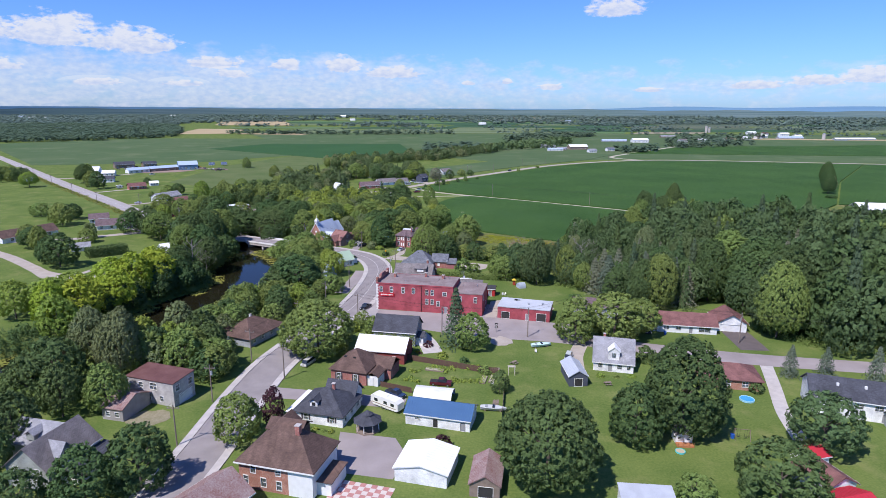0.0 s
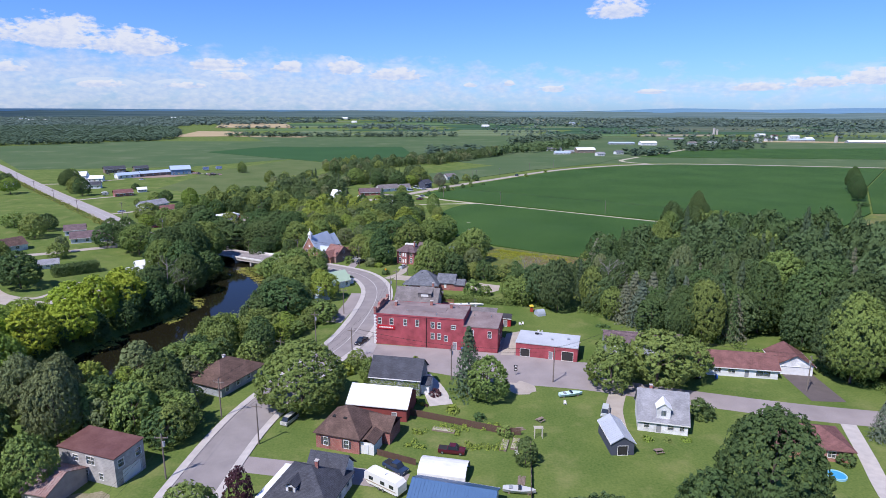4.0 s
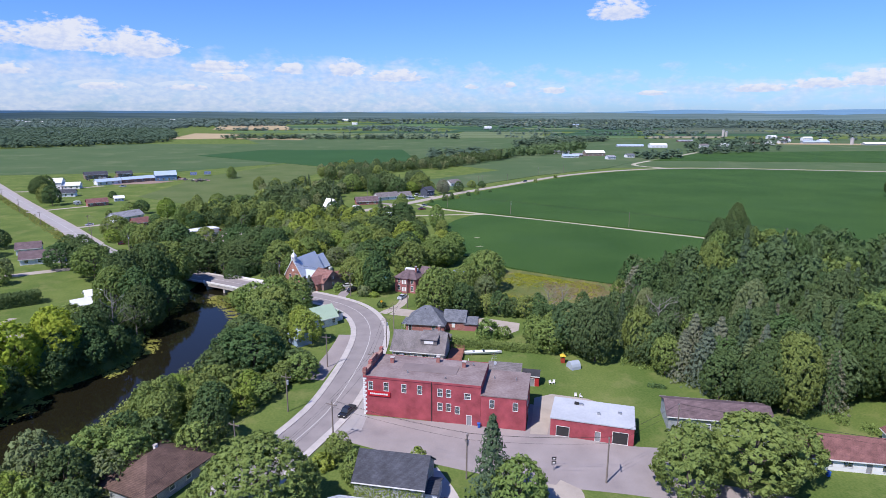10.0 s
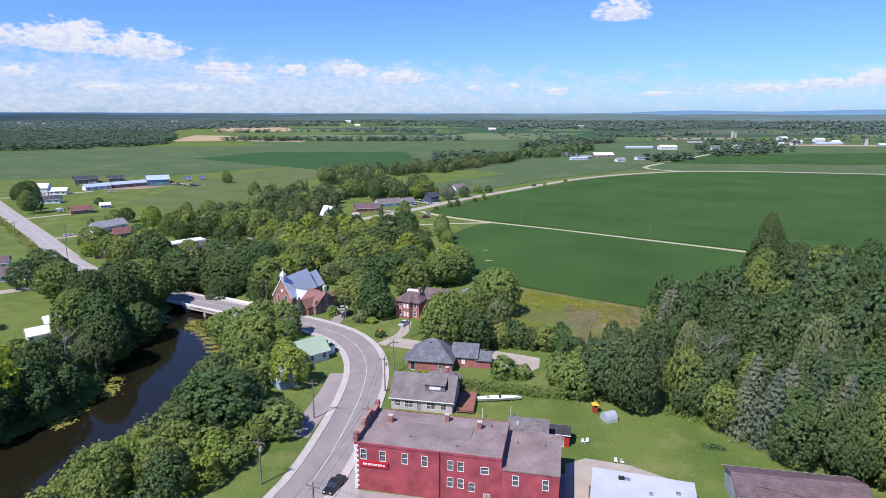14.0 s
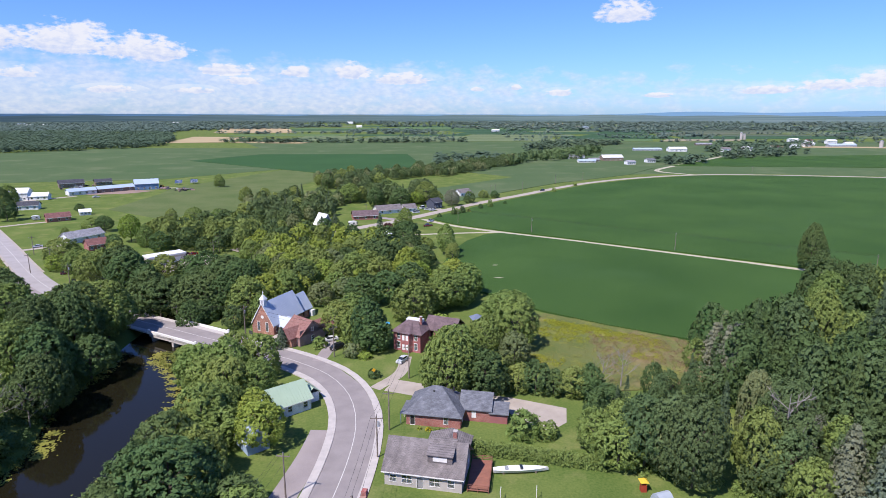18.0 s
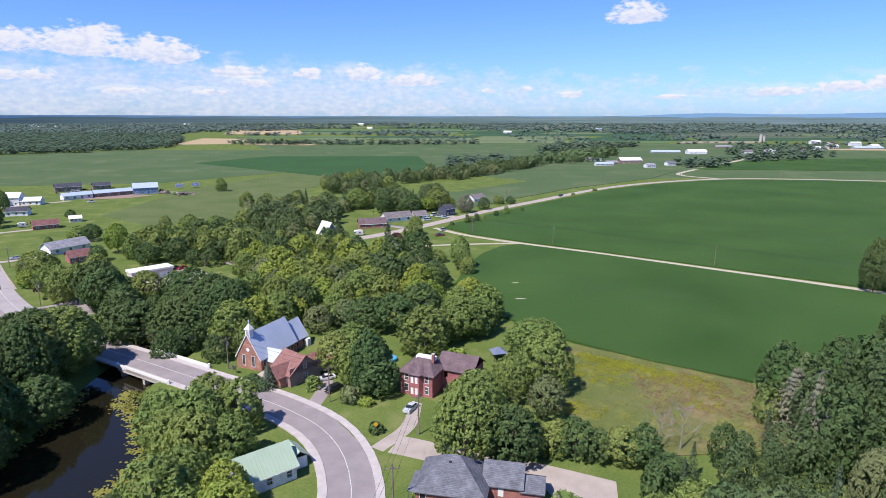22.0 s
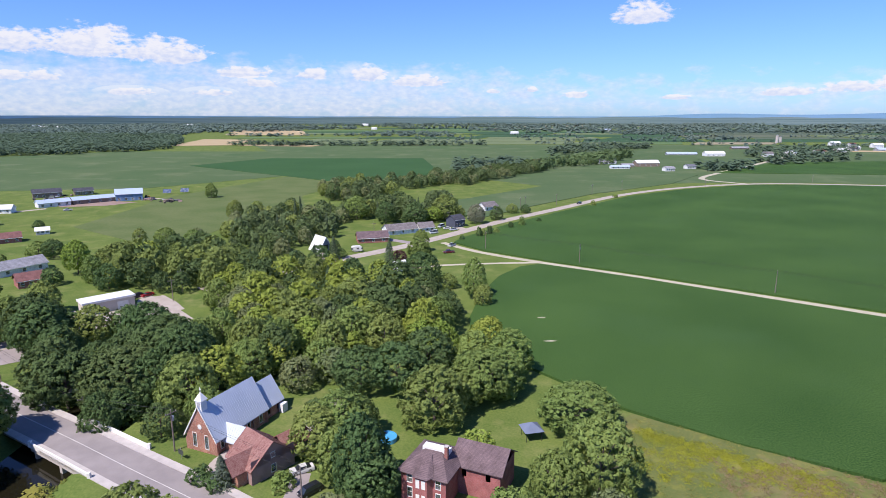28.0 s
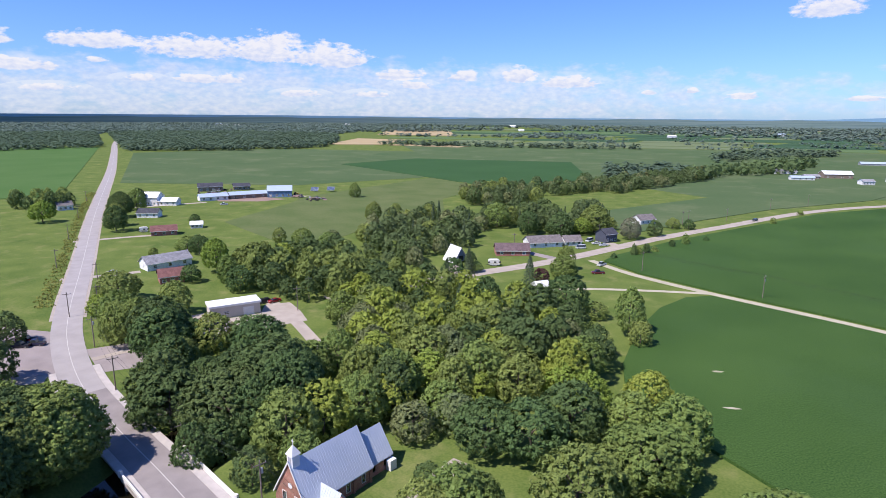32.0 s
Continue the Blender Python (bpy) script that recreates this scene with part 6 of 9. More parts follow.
# gardens near the start: x, y, height, width
for row, tone, form, where in [
    ((-41, 111, 11.5, 10.5), "mid", "", "beside the main road"), ((-36.5, 120, 8.6, 5.4), "plum", "", "in a front garden"), ((-34, 158, 16, 22), "mid", "l", "overhanging the main road"),
    ((-54, 96, 13, 13), "dark", "", "beside an old house"), ((-62, 92, 11, 12), "dark", "", "beside an old house"), ((-71, 88, 9, 10), "dark", "", "beside an old house"), ((-84, 98, 12, 11), "dark", "", "beside an old house"), ((-86, 90, 12, 10), "dark", "", "in a dark corner"), ((20, 97, 18.5, 20.5), "dark", "l", "on a wide lawn"), ((41, 112, 13, 13), "dark", "", "on a lawn"),
    ((52.5, 116, 21.5, 19), "dark", "l", "on a wide lawn"), ((78, 108, 13, 15), "wood", "", "in a back garden"), ((59, 90, 13, 16), "dark", "", "in a back garden"), ((91, 143, 9, 6.2), "blue", "spruce", "on a front lawn"),
    ((101, 144, 8, 6.0), "blue", "spruce", "on a front lawn"), ((109, 137, 11, 7.0), "blue", "spruce", "beside a house"), ((5, 163.5, 18, 11), "spruce", "spruce", "beside the side street"), ((9.5, 161, 11, 11), "mid", "", "beside the side street"),
    ((41, 168, 13.5, 14), "mid", "", "beside a lane"), ((53, 169, 14.5, 19), "mid", "", "beside the side street"), ((61, 172, 12, 14), "mid", "", "beside the side street"), ((15, 134, 6, 5), "dark", "", "in a garden"), ((1, 109, 3.8, 4), "plum", "bush", "in a garden"), ((57, 153, 5, 6), "dark", "bush", "beside a white house"), ((42, 143, 1.6, 2.5), "light", "bush", "in a flower bed"), ((46, 142.5, 1.4, 2.2), "mid", "bush", "in a flower bed"), ((50, 142.5, 1.5, 2.4), "light", "bush", "in a flower bed"), ((12, 145, 3, 3.6), "mid", "bush", "in a garden"), ((7, 151.5, 2.4, 3), "dark", "bush", "beside a board fence"), ((1, 154.5, 2.6, 3.2), "light", "bush", "beside a board fence"), ((-3, 163, 2.4, 3), "plum", "bush", "beside a courtyard"), ((-24, 178.5, 5.5, 6), "mid", "", "at the street corner"), ((-26.5, 175, 4, 4.5), "light", "bush", "at the street corner"), ((-12.5, 153.5, 1.6, 2.2), "mid", "bush", "beside a board fence"),
    ((78, 134, 3.4, 3.8), "dark", "bush", "beside a bungalow"), ((45, 91, 6, 8), "mid", "", "in a back garden"), ((-14.5, 170, 6, 4), "light", "", "in a front garden"), ((-8, 172.5, 6, 4.5), "light", "", "beside a charcoal roof"), ((-20, 170, 7, 5), "mid", "", "at the street corner"),
]:
    tree(*row, tone, form, where)
# riverside and the west bank
def ashore(x, y, clear=1.5):
    """Moves a spot in the river out to its nearer bank."""
    i = min(range(len(river_line)), key=lambda k: (river_line[k].x - x) ** 2 + (river_line[k].y - y) ** 2)
    d, need = Vector((x, y)) - river_line[i].xy, RIVER_W[i] + clear
    if d.length < need:
        d = d.normalized() * need
        x, y = river_line[i].x + d.x, river_line[i].y + d.y
    return x, y


def stand(rows, where):
    for (x, y, h, w), tone in rows:
        tree(*ashore(x, y), h, w, tone, "", where)


stand([
    ((-130, 191, 13, 15.6), "light"), ((-124, 182, 14, 13), "lime"), ((-138, 186, 13, 13), "light"), ((-90, 146, 18, 12), "grey"), ((-80, 140, 18.5, 12), "grey"), ((-84, 149, 17, 10), "grey"), ((-92, 133, 15, 15.5), "dark"), ((-69, 164, 11, 11), "dark"),
    ((-76, 151, 9, 10.8), "light"), ((-59, 141, 8, 9.6), "dark"), ((-94, 127, 13, 12), "dark"), ((-85, 108, 13, 11), "dark"), ((-100, 112, 14, 12), "mid"),
    ((-108, 126, 11, 11), "grey"), ((-102, 138, 8, 9), "mid"), ((-84, 122, 13, 10), "dark"), ((-75, 124, 12, 10), "mid"),
    ((-70, 150, 9, 9), "dark"), ((-62, 172, 10, 10), "mid"), ((-52, 178, 8, 9), "mid"), ((-55, 232, 8, 10), "dark"), ((-54, 245, 9, 10), "mid"),
    ((-47, 246, 10, 10), "light"), ((-42, 218, 7, 10), "dark"), ((-48, 222, 8, 10), "mid"), ((-113, 214, 16, 16), "lime"), ((-109, 224, 15, 15), "lime"), ((-106, 236, 13, 12), "dark"),
    ((-113, 200, 14, 16), "lime"), ((-118, 189, 14, 16), "lime"), ((-121, 214, 14, 16), "lime"), ((-114, 232, 14, 14), "lime"), ((-119, 177, 14, 14), "light"), ((-107, 243, 12, 11), "dark"), ((-104, 230, 11, 11), "dark"), ((-106, 221, 12, 10), "dark"),
    ((-114, 241, 12, 13), "mid"), ((-128, 202, 12, 14), "light"),
    ((-52, 240, 9, 10), "mid"), ((-56, 238, 8, 10), "mid"), ((-44, 239, 11, 11), "light"), ((-106, 217, 10, 10), "dark"), ((-110, 206, 10, 11), "dark"), ((-101, 228, 9, 10), "dark"), ((-99, 236, 8, 9), "dark"), ((-114, 196, 10, 10), "dark"), ((-104, 256, 10, 11), "dark"),
    ((-44, 213, 6, 7), "mid"), ((-53, 218, 14, 19), "dark"), ((-47, 203, 5, 9), "mid"), ((-52, 207, 6, 9), "mid"), ((-45, 208, 4.5, 7), "mid"), ((-61, 214, 9, 12), "dark"), ((-40, 215, 7, 10), "mid"), ((-59, 220, 12, 13), "dark"), ((-60, 232, 12, 13), "dark"), ((-57, 242, 13, 13), "mid"), ((-56, 251, 10, 10), "mid"), ((-52, 228, 11, 11), "mid"),
], "on the river bank")
stand([
    ((-164, 252, 15, 17), "dark"), ((-172, 258, 12, 12), "dark"), ((-190, 279, 13, 10), "mid"), ((-184, 311, 9, 7), "grey"), ((-250, 373, 8.9, 14), "mid"), ((-234, 366, 10, 13), "mid"), ((-224, 363, 10, 12), "dark"), ((-147, 311, 16, 17), "mid"), ((-180, 301, 7.7, 9.9), "mid"), ((-207, 297, 10, 12), "mid"), ((-182, 352, 10, 12), "dark"), ((-137, 316, 11, 12), "mid"), ((-118, 300, 20, 22), "dark"), ((-153, 318, 14, 16.8), "dark"),
    ((-171, 327, 12, 14.4), "dark"), ((-100, 258, 17, 15), "dark"), ((-128, 296, 16, 19.2), "dark"), ((-114, 306, 19, 22.8), "mid"), ((-109, 271, 16, 16), "dark"), ((-102, 281, 13, 15.6), "dark"),
    ((-138, 363, 16, 19.2), "dark"), ((-98, 332, 18, 18), "dark"), ((-92, 343, 20, 24), "dark"), ((-79, 335, 19, 18.1), "dark"), ((-113, 334, 14, 16.8), "dark"), ((-90, 322, 10, 10), "dark"),
    ((-75.5, 313, 8, 8), "dark"), ((-74, 323, 15, 14.6), "mid"), ((-71, 333, 13, 14.6), "light"), ((-65, 338, 13, 12.9), "mid"), ((-120, 346, 13, 13), "dark"), 
    ((-199, 287, 11, 13.2), "dark"), ((-162, 330, 15, 16), "dark"), ((-219, 344, 13, 15.6), "mid"), ((-147, 364, 15, 13), "mid"), 
    ((-120, 284, 20, 18), "dark"), ((-113, 290, 19, 17), "dark"), ((-103, 262, 14, 13), "dark"), ((-118, 272, 17, 15), "mid"),
    ((-84, 352, 14, 13), "mid"), ((-104, 352, 13, 12), "dark"), ((-97, 324, 12, 10), "dark"), ((-105, 342, 13, 13), "dark"), ((-84, 328, 14, 12), "dark"),
    ((-68, 318, 10, 10), "mid"), ((-120, 350, 11, 11), "mid"), ((-69, 271, 12, 14), "mid"), ((-61, 268, 13, 15), "mid"), ((-55, 274, 12, 13), "mid"), ((-63, 279, 11, 12), "mid"),
    ((-76, 281, 9, 10), "mid"), ((-60, 345, 11, 11), "light"),
    ((-58, 259, 12, 13), "mid"), ((-64, 263, 11, 12), "mid"), ((-52, 262, 10, 11), "mid"),
    ((-154, 389, 12, 12), "mid"), ((-128, 366, 10, 11), "dark"), ((-113, 369, 11, 13), "dark"), ((-103, 361, 15, 16), "dark"), ((-97, 398, 11, 12), "mid"),
    ((-112, 305, 16, 17), "mid"), ((-133, 358, 15, 18), "dark"), ((-97, 337, 19, 24), "dark"), ((-107, 330, 15, 19), "dark"), ((-87, 347, 16, 18), "dark"), ((-161, 372, 13, 13), "mid"), ((-122, 366, 12, 13), "mid"),
], "near the bridge")
stand([
    ((-36, 334, 12, 14.4), "dark"), ((-27, 334, 13, 15.5), "dark"), ((-20, 343, 13, 15.5), "dark"), ((-44, 342, 9, 10.8), "grey"), ((-17, 317, 14, 16.8), "mid"), ((-7, 329, 13, 15.6), "mid"),
    ((-44, 321, 5, 6), "dark"), ((-50, 253, 7, 8), "mid"), ((-36, 310, 12, 15), "mid"), ((-27, 291, 10, 12), "dark"), ((-33, 312, 10, 11), "mid"), ((-52, 336, 9, 10), "grey"),
    ((-48, 345, 10, 11), "mid"),
    ((14, 317, 10, 19), "mid"), ((-8, 303, 7, 8), "light"), ((15, 308, 6, 9), "mid"),
    ((-3, 332, 12, 16), "mid"), ((-12, 325, 10, 12), "mid"), ((1, 343, 13, 14), "mid"), ((-8, 346, 11, 13), "mid"), ((-4, 358, 11, 12), "light"),
], "in a village garden")
tree(-56.5, 151, 8, 4.6, "blue", "spruce", "beside a bungalow")
stand([((-57, 142, 9, 8.5), "mid"), ((-57, 146.5, 8.6, 8.8), "mid"), ((-63, 155, 10.5, 9.5), "dark"), ((-66, 150, 10.3, 9.4), "mid"), ((-59.5, 158, 5, 5.5), "mid")], "between a bungalow and the road")
def dead_tree(x, y, h, seed):
    """A bare grey tree: trunk and three orders of thin limbs."""
    rng = random.Random(seed)
    root = thing("dead_tree", "bare grey dead tree without leaves", "tree", x, y, z=land(x, y))
    s, b = Shape(), Shape()
    s.tube((0, 0, -0.3), (0.2, 0.1, h * 0.5), h * 0.02, h * 0.012, 7)
    s.tube((0.2, 0.1, h * 0.5), (0.3, 0.3, h), h * 0.012, h * 0.002, 6)

    def grow(p, d, n, r, order):
        q = p + d * n
        b.tube(tuple(p), tuple(q), r, r * 0.4, 4)
        if order:
            for _ in range(4):
                e = (d + Vector((rng.uniform(-0.8, 0.8), rng.uniform(-0.8, 0.8), rng.uniform(-0.2, 0.8)))).normalized()
                grow(p.lerp(q, rng.uniform(0.4, 1)), e, n * rng.uniform(0.4, 0.65), r * 0.5, order - 1)

    for k in range(11):
        f = 0.25 + 0.7 * k / 11
        a = k * 2.4
        grow(Vector((0.2, 0.15, h * f)), Vector((math.cos(a), math.sin(a), 0.75)).normalized(), h * (0.42 - 0.3 * f) + 0.6, h * 0.006, 2)
    part("trunk", s, DEADWOOD, root)
    part("crown", b, DEADWOOD, root)


for k, (x, y, h) in enumerate([(-103, 243, 14.5), (-101, 252, 10), (56, 229, 17), (60, 233, 15), (32, 266, 9), (37, 267, 10), (67, 277, 13), (-86, 150, 12)]):
    dead_tree(x, y, h, 90 + k)
fill([(-84, 146), (-72, 141), (-63, 146), (-58, 149), (-64, 158), (-62, 170), (-74, 172), (-84, 160)], 7.2, (7.5, 12.5), ["mid", "dark", "mid", "grey", "light"], "between road and river", "trees by the river", ("",), 0.95, seed=27)
fill([(-74, 178), (-71, 196), (-62, 211), (-50, 208), (-44, 198), (-50, 184), (-60, 172), (-70, 166)], 6.6, (6.5, 10.5), ["mid", "mid", "light", "dark", "mid"], "between road and river", "trees by the river", ("",), 1.0, seed=11)
# round the church and the brick villa
for row, tone, form in [
    ((-29, 293, 15.5, 13), "dark", ""), ((-34, 297, 11, 10), "mid", ""), ((-6, 263, 17, 15), "mid", "l"), ((-4, 273, 14, 15), "mid", ""), ((3, 262, 12, 12), "dark", ""), ((13, 292, 16, 15), "mid", ""), ((5, 288, 12, 11), "mid", ""), ((12, 280, 10, 9), "grey", ""),
    ((-56, 295, 4, 5), "dark", "bush"), ((-44, 295, 4, 5), "mid", "bush"), ((-33, 287, 5, 5.5), "grey", "bush"), ((-29, 285, 3, 4), "light", "bush"), ((-25, 273, 3, 4), "dark", "bush"), ((10, 244, 6.5, 7.5), "mid", "bush"), ((15, 243, 4.8, 5), "mid", "bush"), ((-55, 295, 6.8, 6), "blue", "spruce"), ((-48, 303, 5, 5.5), "dark", "bush"), ((-60, 297, 4, 5), "dark", "bush"), 
    ((-40, 306, 11, 12), "mid", ""),
]:
    tree(*row, tone, form, "in a village garden")
stand([((24, 239, 9, 9), "mid"), ((27, 233, 10, 11), "mid"), ((31, 241, 10, 11), "mid"), ((30, 253, 8, 9), "dark"), ((35, 232, 12, 12), "grey"), ((27, 262, 6, 8), "dark")], "at the edge of a wood")
stand([((-6 + 4.3 * k, 268 - 0.75 * k, 6.5 + (k * 7) % 3, 7.5 + (k * 5) % 2), ("dark", "mid", "dark")[k % 3]) for k in range(9)], "in a hedgerow")
# tall spruces behind the store
for row, tone, form in [((80, 226, 24, 11), "grey", ""), ((95, 262, 32, 9), "spruce", "spruce"), ((112, 270, 29, 8), "spruce", "spruce"), ((120, 275, 27, 12), "dark", ""), ((73, 205, 19, 8), "blue", "spruce"), ((82, 200, 18, 8), "blue", "spruce"), ((56, 240, 18, 8), "grey", ""), ((104, 300, 27, 15), "dark", ""), ((111, 291, 26, 15), "dark", ""), ((98, 287, 25, 14), "mid", ""), ((114, 304, 24, 14), "dark", ""), ((121, 295, 24, 15), "mid", ""), ((130, 289, 23, 15), "dark", ""), ((91, 277, 23, 13), "mid", ""), ((150, 381, 21, 12), "dark", ""), ((156, 388, 15, 11), "dark", ""), ((150, 330, 17, 14), "dark", ""), ((166, 335, 18, 15), "dark", "")]:
    tree(*row, tone, form, "at the edge of a wood")
for k, (x, y) in enumerate([(58, 215), (62, 211), (66, 213), (70, 206), (75, 209), (68, 219), (63, 221), (80, 203), (86, 199), (78, 214), (64, 277), (68, 281), (61, 264)]):
    tree(x, y, 14 + (k * 7) % 5, 10.0 + (k * 3) % 4, ("ash", "blue", "ash", "grey")[k % 4], "spruce", "at the edge of a wood")
tall_rng = random.Random(44)
for k in range(26):
    x = 72 + 4.2 * k + tall_rng.uniform(-3, 3)
    y = 208 - 0.32 * (x - 72) + tall_rng.uniform(0, 48)
    h = tall_rng.uniform(17, 24) + 3 * rise(80, 120, x)
    tree(x, y, h, h * tall_rng.uniform(0.36, 0.46), tall_rng.choice(["spruce", "dark", "wood", "spruce", "ash"]), "spruce", "in a mixed wood", "trees of the east wood")
fill([(27, 240), (28, 227), (34, 225), (46, 219), (56, 209), (65, 200), (76, 193.5), (97, 174), (109, 158), (180, 142), (225, 250), (175, 292), (84, 294), (66, 290), (52, 270), (34, 262), (26, 256)], 7.4, (10, 19), ["wood", "wood", "dark", "wood", "mid", "wood", "dark"], "in a mixed wood", "trees of the east wood", ("", "", "", "", "", "spruce"), 0.66, seed=3, skip=((90, 182, 13), (94.5, 173, 6)), alone=lambda x, y: y < 234 and x < 112)
join_woods("trees of the east wood", "deep mixed wood of leafy trees and spruces")
fill([(-60, 345), (-40, 348), (-16, 350), (-14, 385), (-13, 398), (-34, 410), (-60, 432), (-90, 440), (-96, 404), (-84, 378), (-80, 352)], 8.0, (7.5, 14.5), ["mid", "light", "light", "mid", "mid", "dark", "light", "mid", "grey"], "in a wooded strip", "trees behind the church", ("", "", "", "", "", "", "spruce"), 0.95, seed=5, alone=lambda x, y: y < 372)
fill([(-152, 420), (-128, 415), (-102, 408), (-90, 440), (-96, 455), (-152, 452)], 9.0, (8, 14), ["mid", "dark", "mid", "light"], "in a wooded strip", "trees behind the church", ("",), 0.9, seed=25, alone=lambda x, y: False)
fill([(-152, 425), (-152, 452), (-100, 456), (-116, 466), (-140, 472), (-166, 472), (-172, 452), (-160, 434)], 8.5, (8, 13), ["mid", "dark", "mid", "mid"], "in a wooded strip", "trees behind the church", ("",), 1.0, seed=26, alone=lambda x, y: False)
join_woods("trees behind the church", "leafy wood behind the church")
NEAR_HOUSES = ((-82, 489, 13), (-60, 510, 16), (-42, 535, 20), (-12, 556, 14))
fill([(-112, 458), (-134, 500), (-151, 558), (-133, 589), (-111, 591), (-88, 572), (-79, 521), (-89, 508), (-96, 495), (-90, 474), (-98, 462)], 9.0, (6, 13), ["wood", "wood", "dark", "mid", "grey"], "in a creek belt", "trees along the creek", ("", "", "", "", "", "", "spruce"), 0.95, seed=8, skip=NEAR_HOUSES, alone=lambda x, y: False)
fill([(-90, 581), (-96, 626), (-61, 620), (-21, 632), (-6, 606), (-10, 588), (-36, 572), (-63, 570)], 10.0, (8, 15), ["wood", "dark", "mid", "wood"], "in a creek belt", "trees along the creek", ("", "", "", "", "spruce"), 0.95, seed=9, skip=NEAR_HOUSES, alone=lambda x, y: False)
fill([(-140, 700), (-123, 755), (-77, 758), (-66, 684), (-111, 652)], 10.0, (8, 15), ["wood", "grey", "wood", "mid"], "in a creek belt", "trees along the creek", ("",), 0.9, seed=10, alone=lambda x, y: False)
fill([(-84, 774), (-27, 845), (83, 980), (92, 940), (75, 905), (-6, 776), (-70, 732)], 10.5, (7, 13), ["wood", "grey", "dark", "wood"], "in a creek belt", "trees along the creek", ("",), 0.9, seed=12, alone=lambda x, y: False)
join_woods("trees along the creek", "belt of mixed trees along a creek")
fill([(-114, 266), (-118, 262), (-127, 268), (-128, 300), (-122, 308), (-107, 300)], 10.5, (13, 19), ["dark", "mid", "mid"], "on the west bank", "trees of the west bank", ("",), 0.85, seed=23, skip=((-127, 271, 11),), alone=None)
stand([
    ((-213, 470, 7.3, 12.6), "mid"), ((-203, 466, 9.6, 10.7), "dark"), ((-174, 439, 15.1, 12.1), "light"), ((-162, 445, 11.9, 16.0), "mid"), ((-160, 427, 11.6, 10.1), "mid"), ((-149, 419, 10.0, 12.0), "dark"),
    ((-174, 423, 7.6, 8.7), "dark"), ((-182, 394, 11.8, 16.9), "mid"), ((-177, 381, 7.2, 10.1), "light"), ((-151, 362, 13.8, 12.4), "mid"), ((-138, 365, 15, 17), "mid"), ((-218, 453, 5.1, 4.9), "mid"),
    ((-261, 538, 5.6, 7.1), "dark"), ((-162, 492, 10.6, 12.2), "mid"), ((-180, 500, 8.4, 8.0), "mid"), ((-156, 570, 14.1, 11.2), "mid"), ((-145, 580, 11.5, 11.3), "mid"), ((-146, 488, 10, 12), "mid"), ((-138, 480, 11, 12), "dark"), ((-150, 477, 9, 11), "mid"), ((-152, 505, 8, 9), "grey"), ((-141, 520, 9, 10), "mid"),
], "among roadside houses")
stand([
    ((-331, 568, 15, 15), "mid"), ((-318, 540, 17, 17), "dark"), ((-284, 500, 15, 14), "dark"), ((-297, 514, 14, 14), "mid"), ((-345, 585, 13, 13), "dark"), ((-347, 509, 14, 16), "light"),
], "beside the country road")
stand([
    ((-40, 464, 5.9, 7.3), "plum"), ((-32, 473, 10.1, 13.1), "mid"), ((-27, 423, 15.0, 15.3), "dark"), ((-17, 424, 5.9, 9.2), "mid"), ((-7, 411, 15.1, 10.5), "mid"), ((-32, 487, 11, 9), "mid"), ((-4, 402, 8, 8), "mid"), ((-40, 415, 11.6, 13.8), "mid"),
    ((-53, 417, 13.8, 12.1), "dark"), ((-69, 472, 5.0, 7.2), "mid"), ((-74, 453, 10.6, 10.8), "dark"), ((-74, 484, 6.3, 6), "dark"), ((-3.5, 566, 12.2, 12.5), "ash"), ((10, 580, 9.3, 9.6), "dark"), ((31, 608, 6, 8), "dark"),
    ((22, 608, 6.6, 9.1), "mid"), ((-41, 563, 13.8, 18.6), "dark"), ((-23, 580, 16.4, 21.2), "mid"), ((-31, 572, 9.8, 15.6), "light"), ((-59, 563, 13.9, 13.6), "dark"), ((-80, 580, 15.1, 18.0), "mid"),
], "near houses along the highway")
for x, y, h, w in ((-44, 458, 12.7, 8.1), (-63, 420, 10.2, 6.2), (-59, 424, 10.3, 5.9), (-71, 468, 12, 7)):
    tree(x, y, h, w, "spruce", "spruce", "near houses along the highway")
fill([(-420, 545), (-385, 535), (-375, 560), (-420, 590)], 13, (9, 14), ["mid", "dark"], "round a farmhouse", "trees across the road", ("",), 0.8, seed=19, alone=lambda x, y: False)
join_woods("trees across the road", "trees round a farmhouse by the country road")
def scrub(name, label, spots, tone, seed, h=(1.0, 2.6), spread=2.2, per=30, size=0.28):
    """Low weeds and bushes along a line of spots, as one mesh."""
    rng = np.random.default_rng(seed)
    pos, nor = [], []
    for x, y in spots:
        n = int(per * rng.uniform(0.6, 1.4))
        d = rng.normal(size=(n, 3))
        d /= np.linalg.norm(d, axis=1)[:, None]
        d[:, 2] = abs(d[:, 2])
        H = rng.uniform(*h)
        p = d * [spread * rng.uniform(0.5, 1.1), spread * rng.uniform(0.5, 1.1), H] * rng.uniform(0.6, 1.0, (n, 1))
        p[:, :2] += [x, y]
        p[:, 2] += land(x, y) if h[0] > 0.5 else max(land(x, y), WATER_Z)
        pos.append(p), nor.append(d)
    vs, fs = cards(rng, np.concatenate(pos), np.concatenate(nor), size)
    tagged(new(name, cards_mesh(name, vs, fs, LEAVES[tone])), label, "vegetation", kind="stuff")


def bank_spots(side, d0, d1, step, seed, y0=120, y1=298):
    rng = random.Random(seed)
    out = []
    line = [p for p in river_line]
    for i, (p, n) in enumerate(zip(line, side_of(line))):
        if y0 < p.y < y1:
            for _ in range(step):
                q = p + n * side * (RIVER_W[i] + rng.uniform(d0, d1))
                out.append((q.x, q.y))
    return out


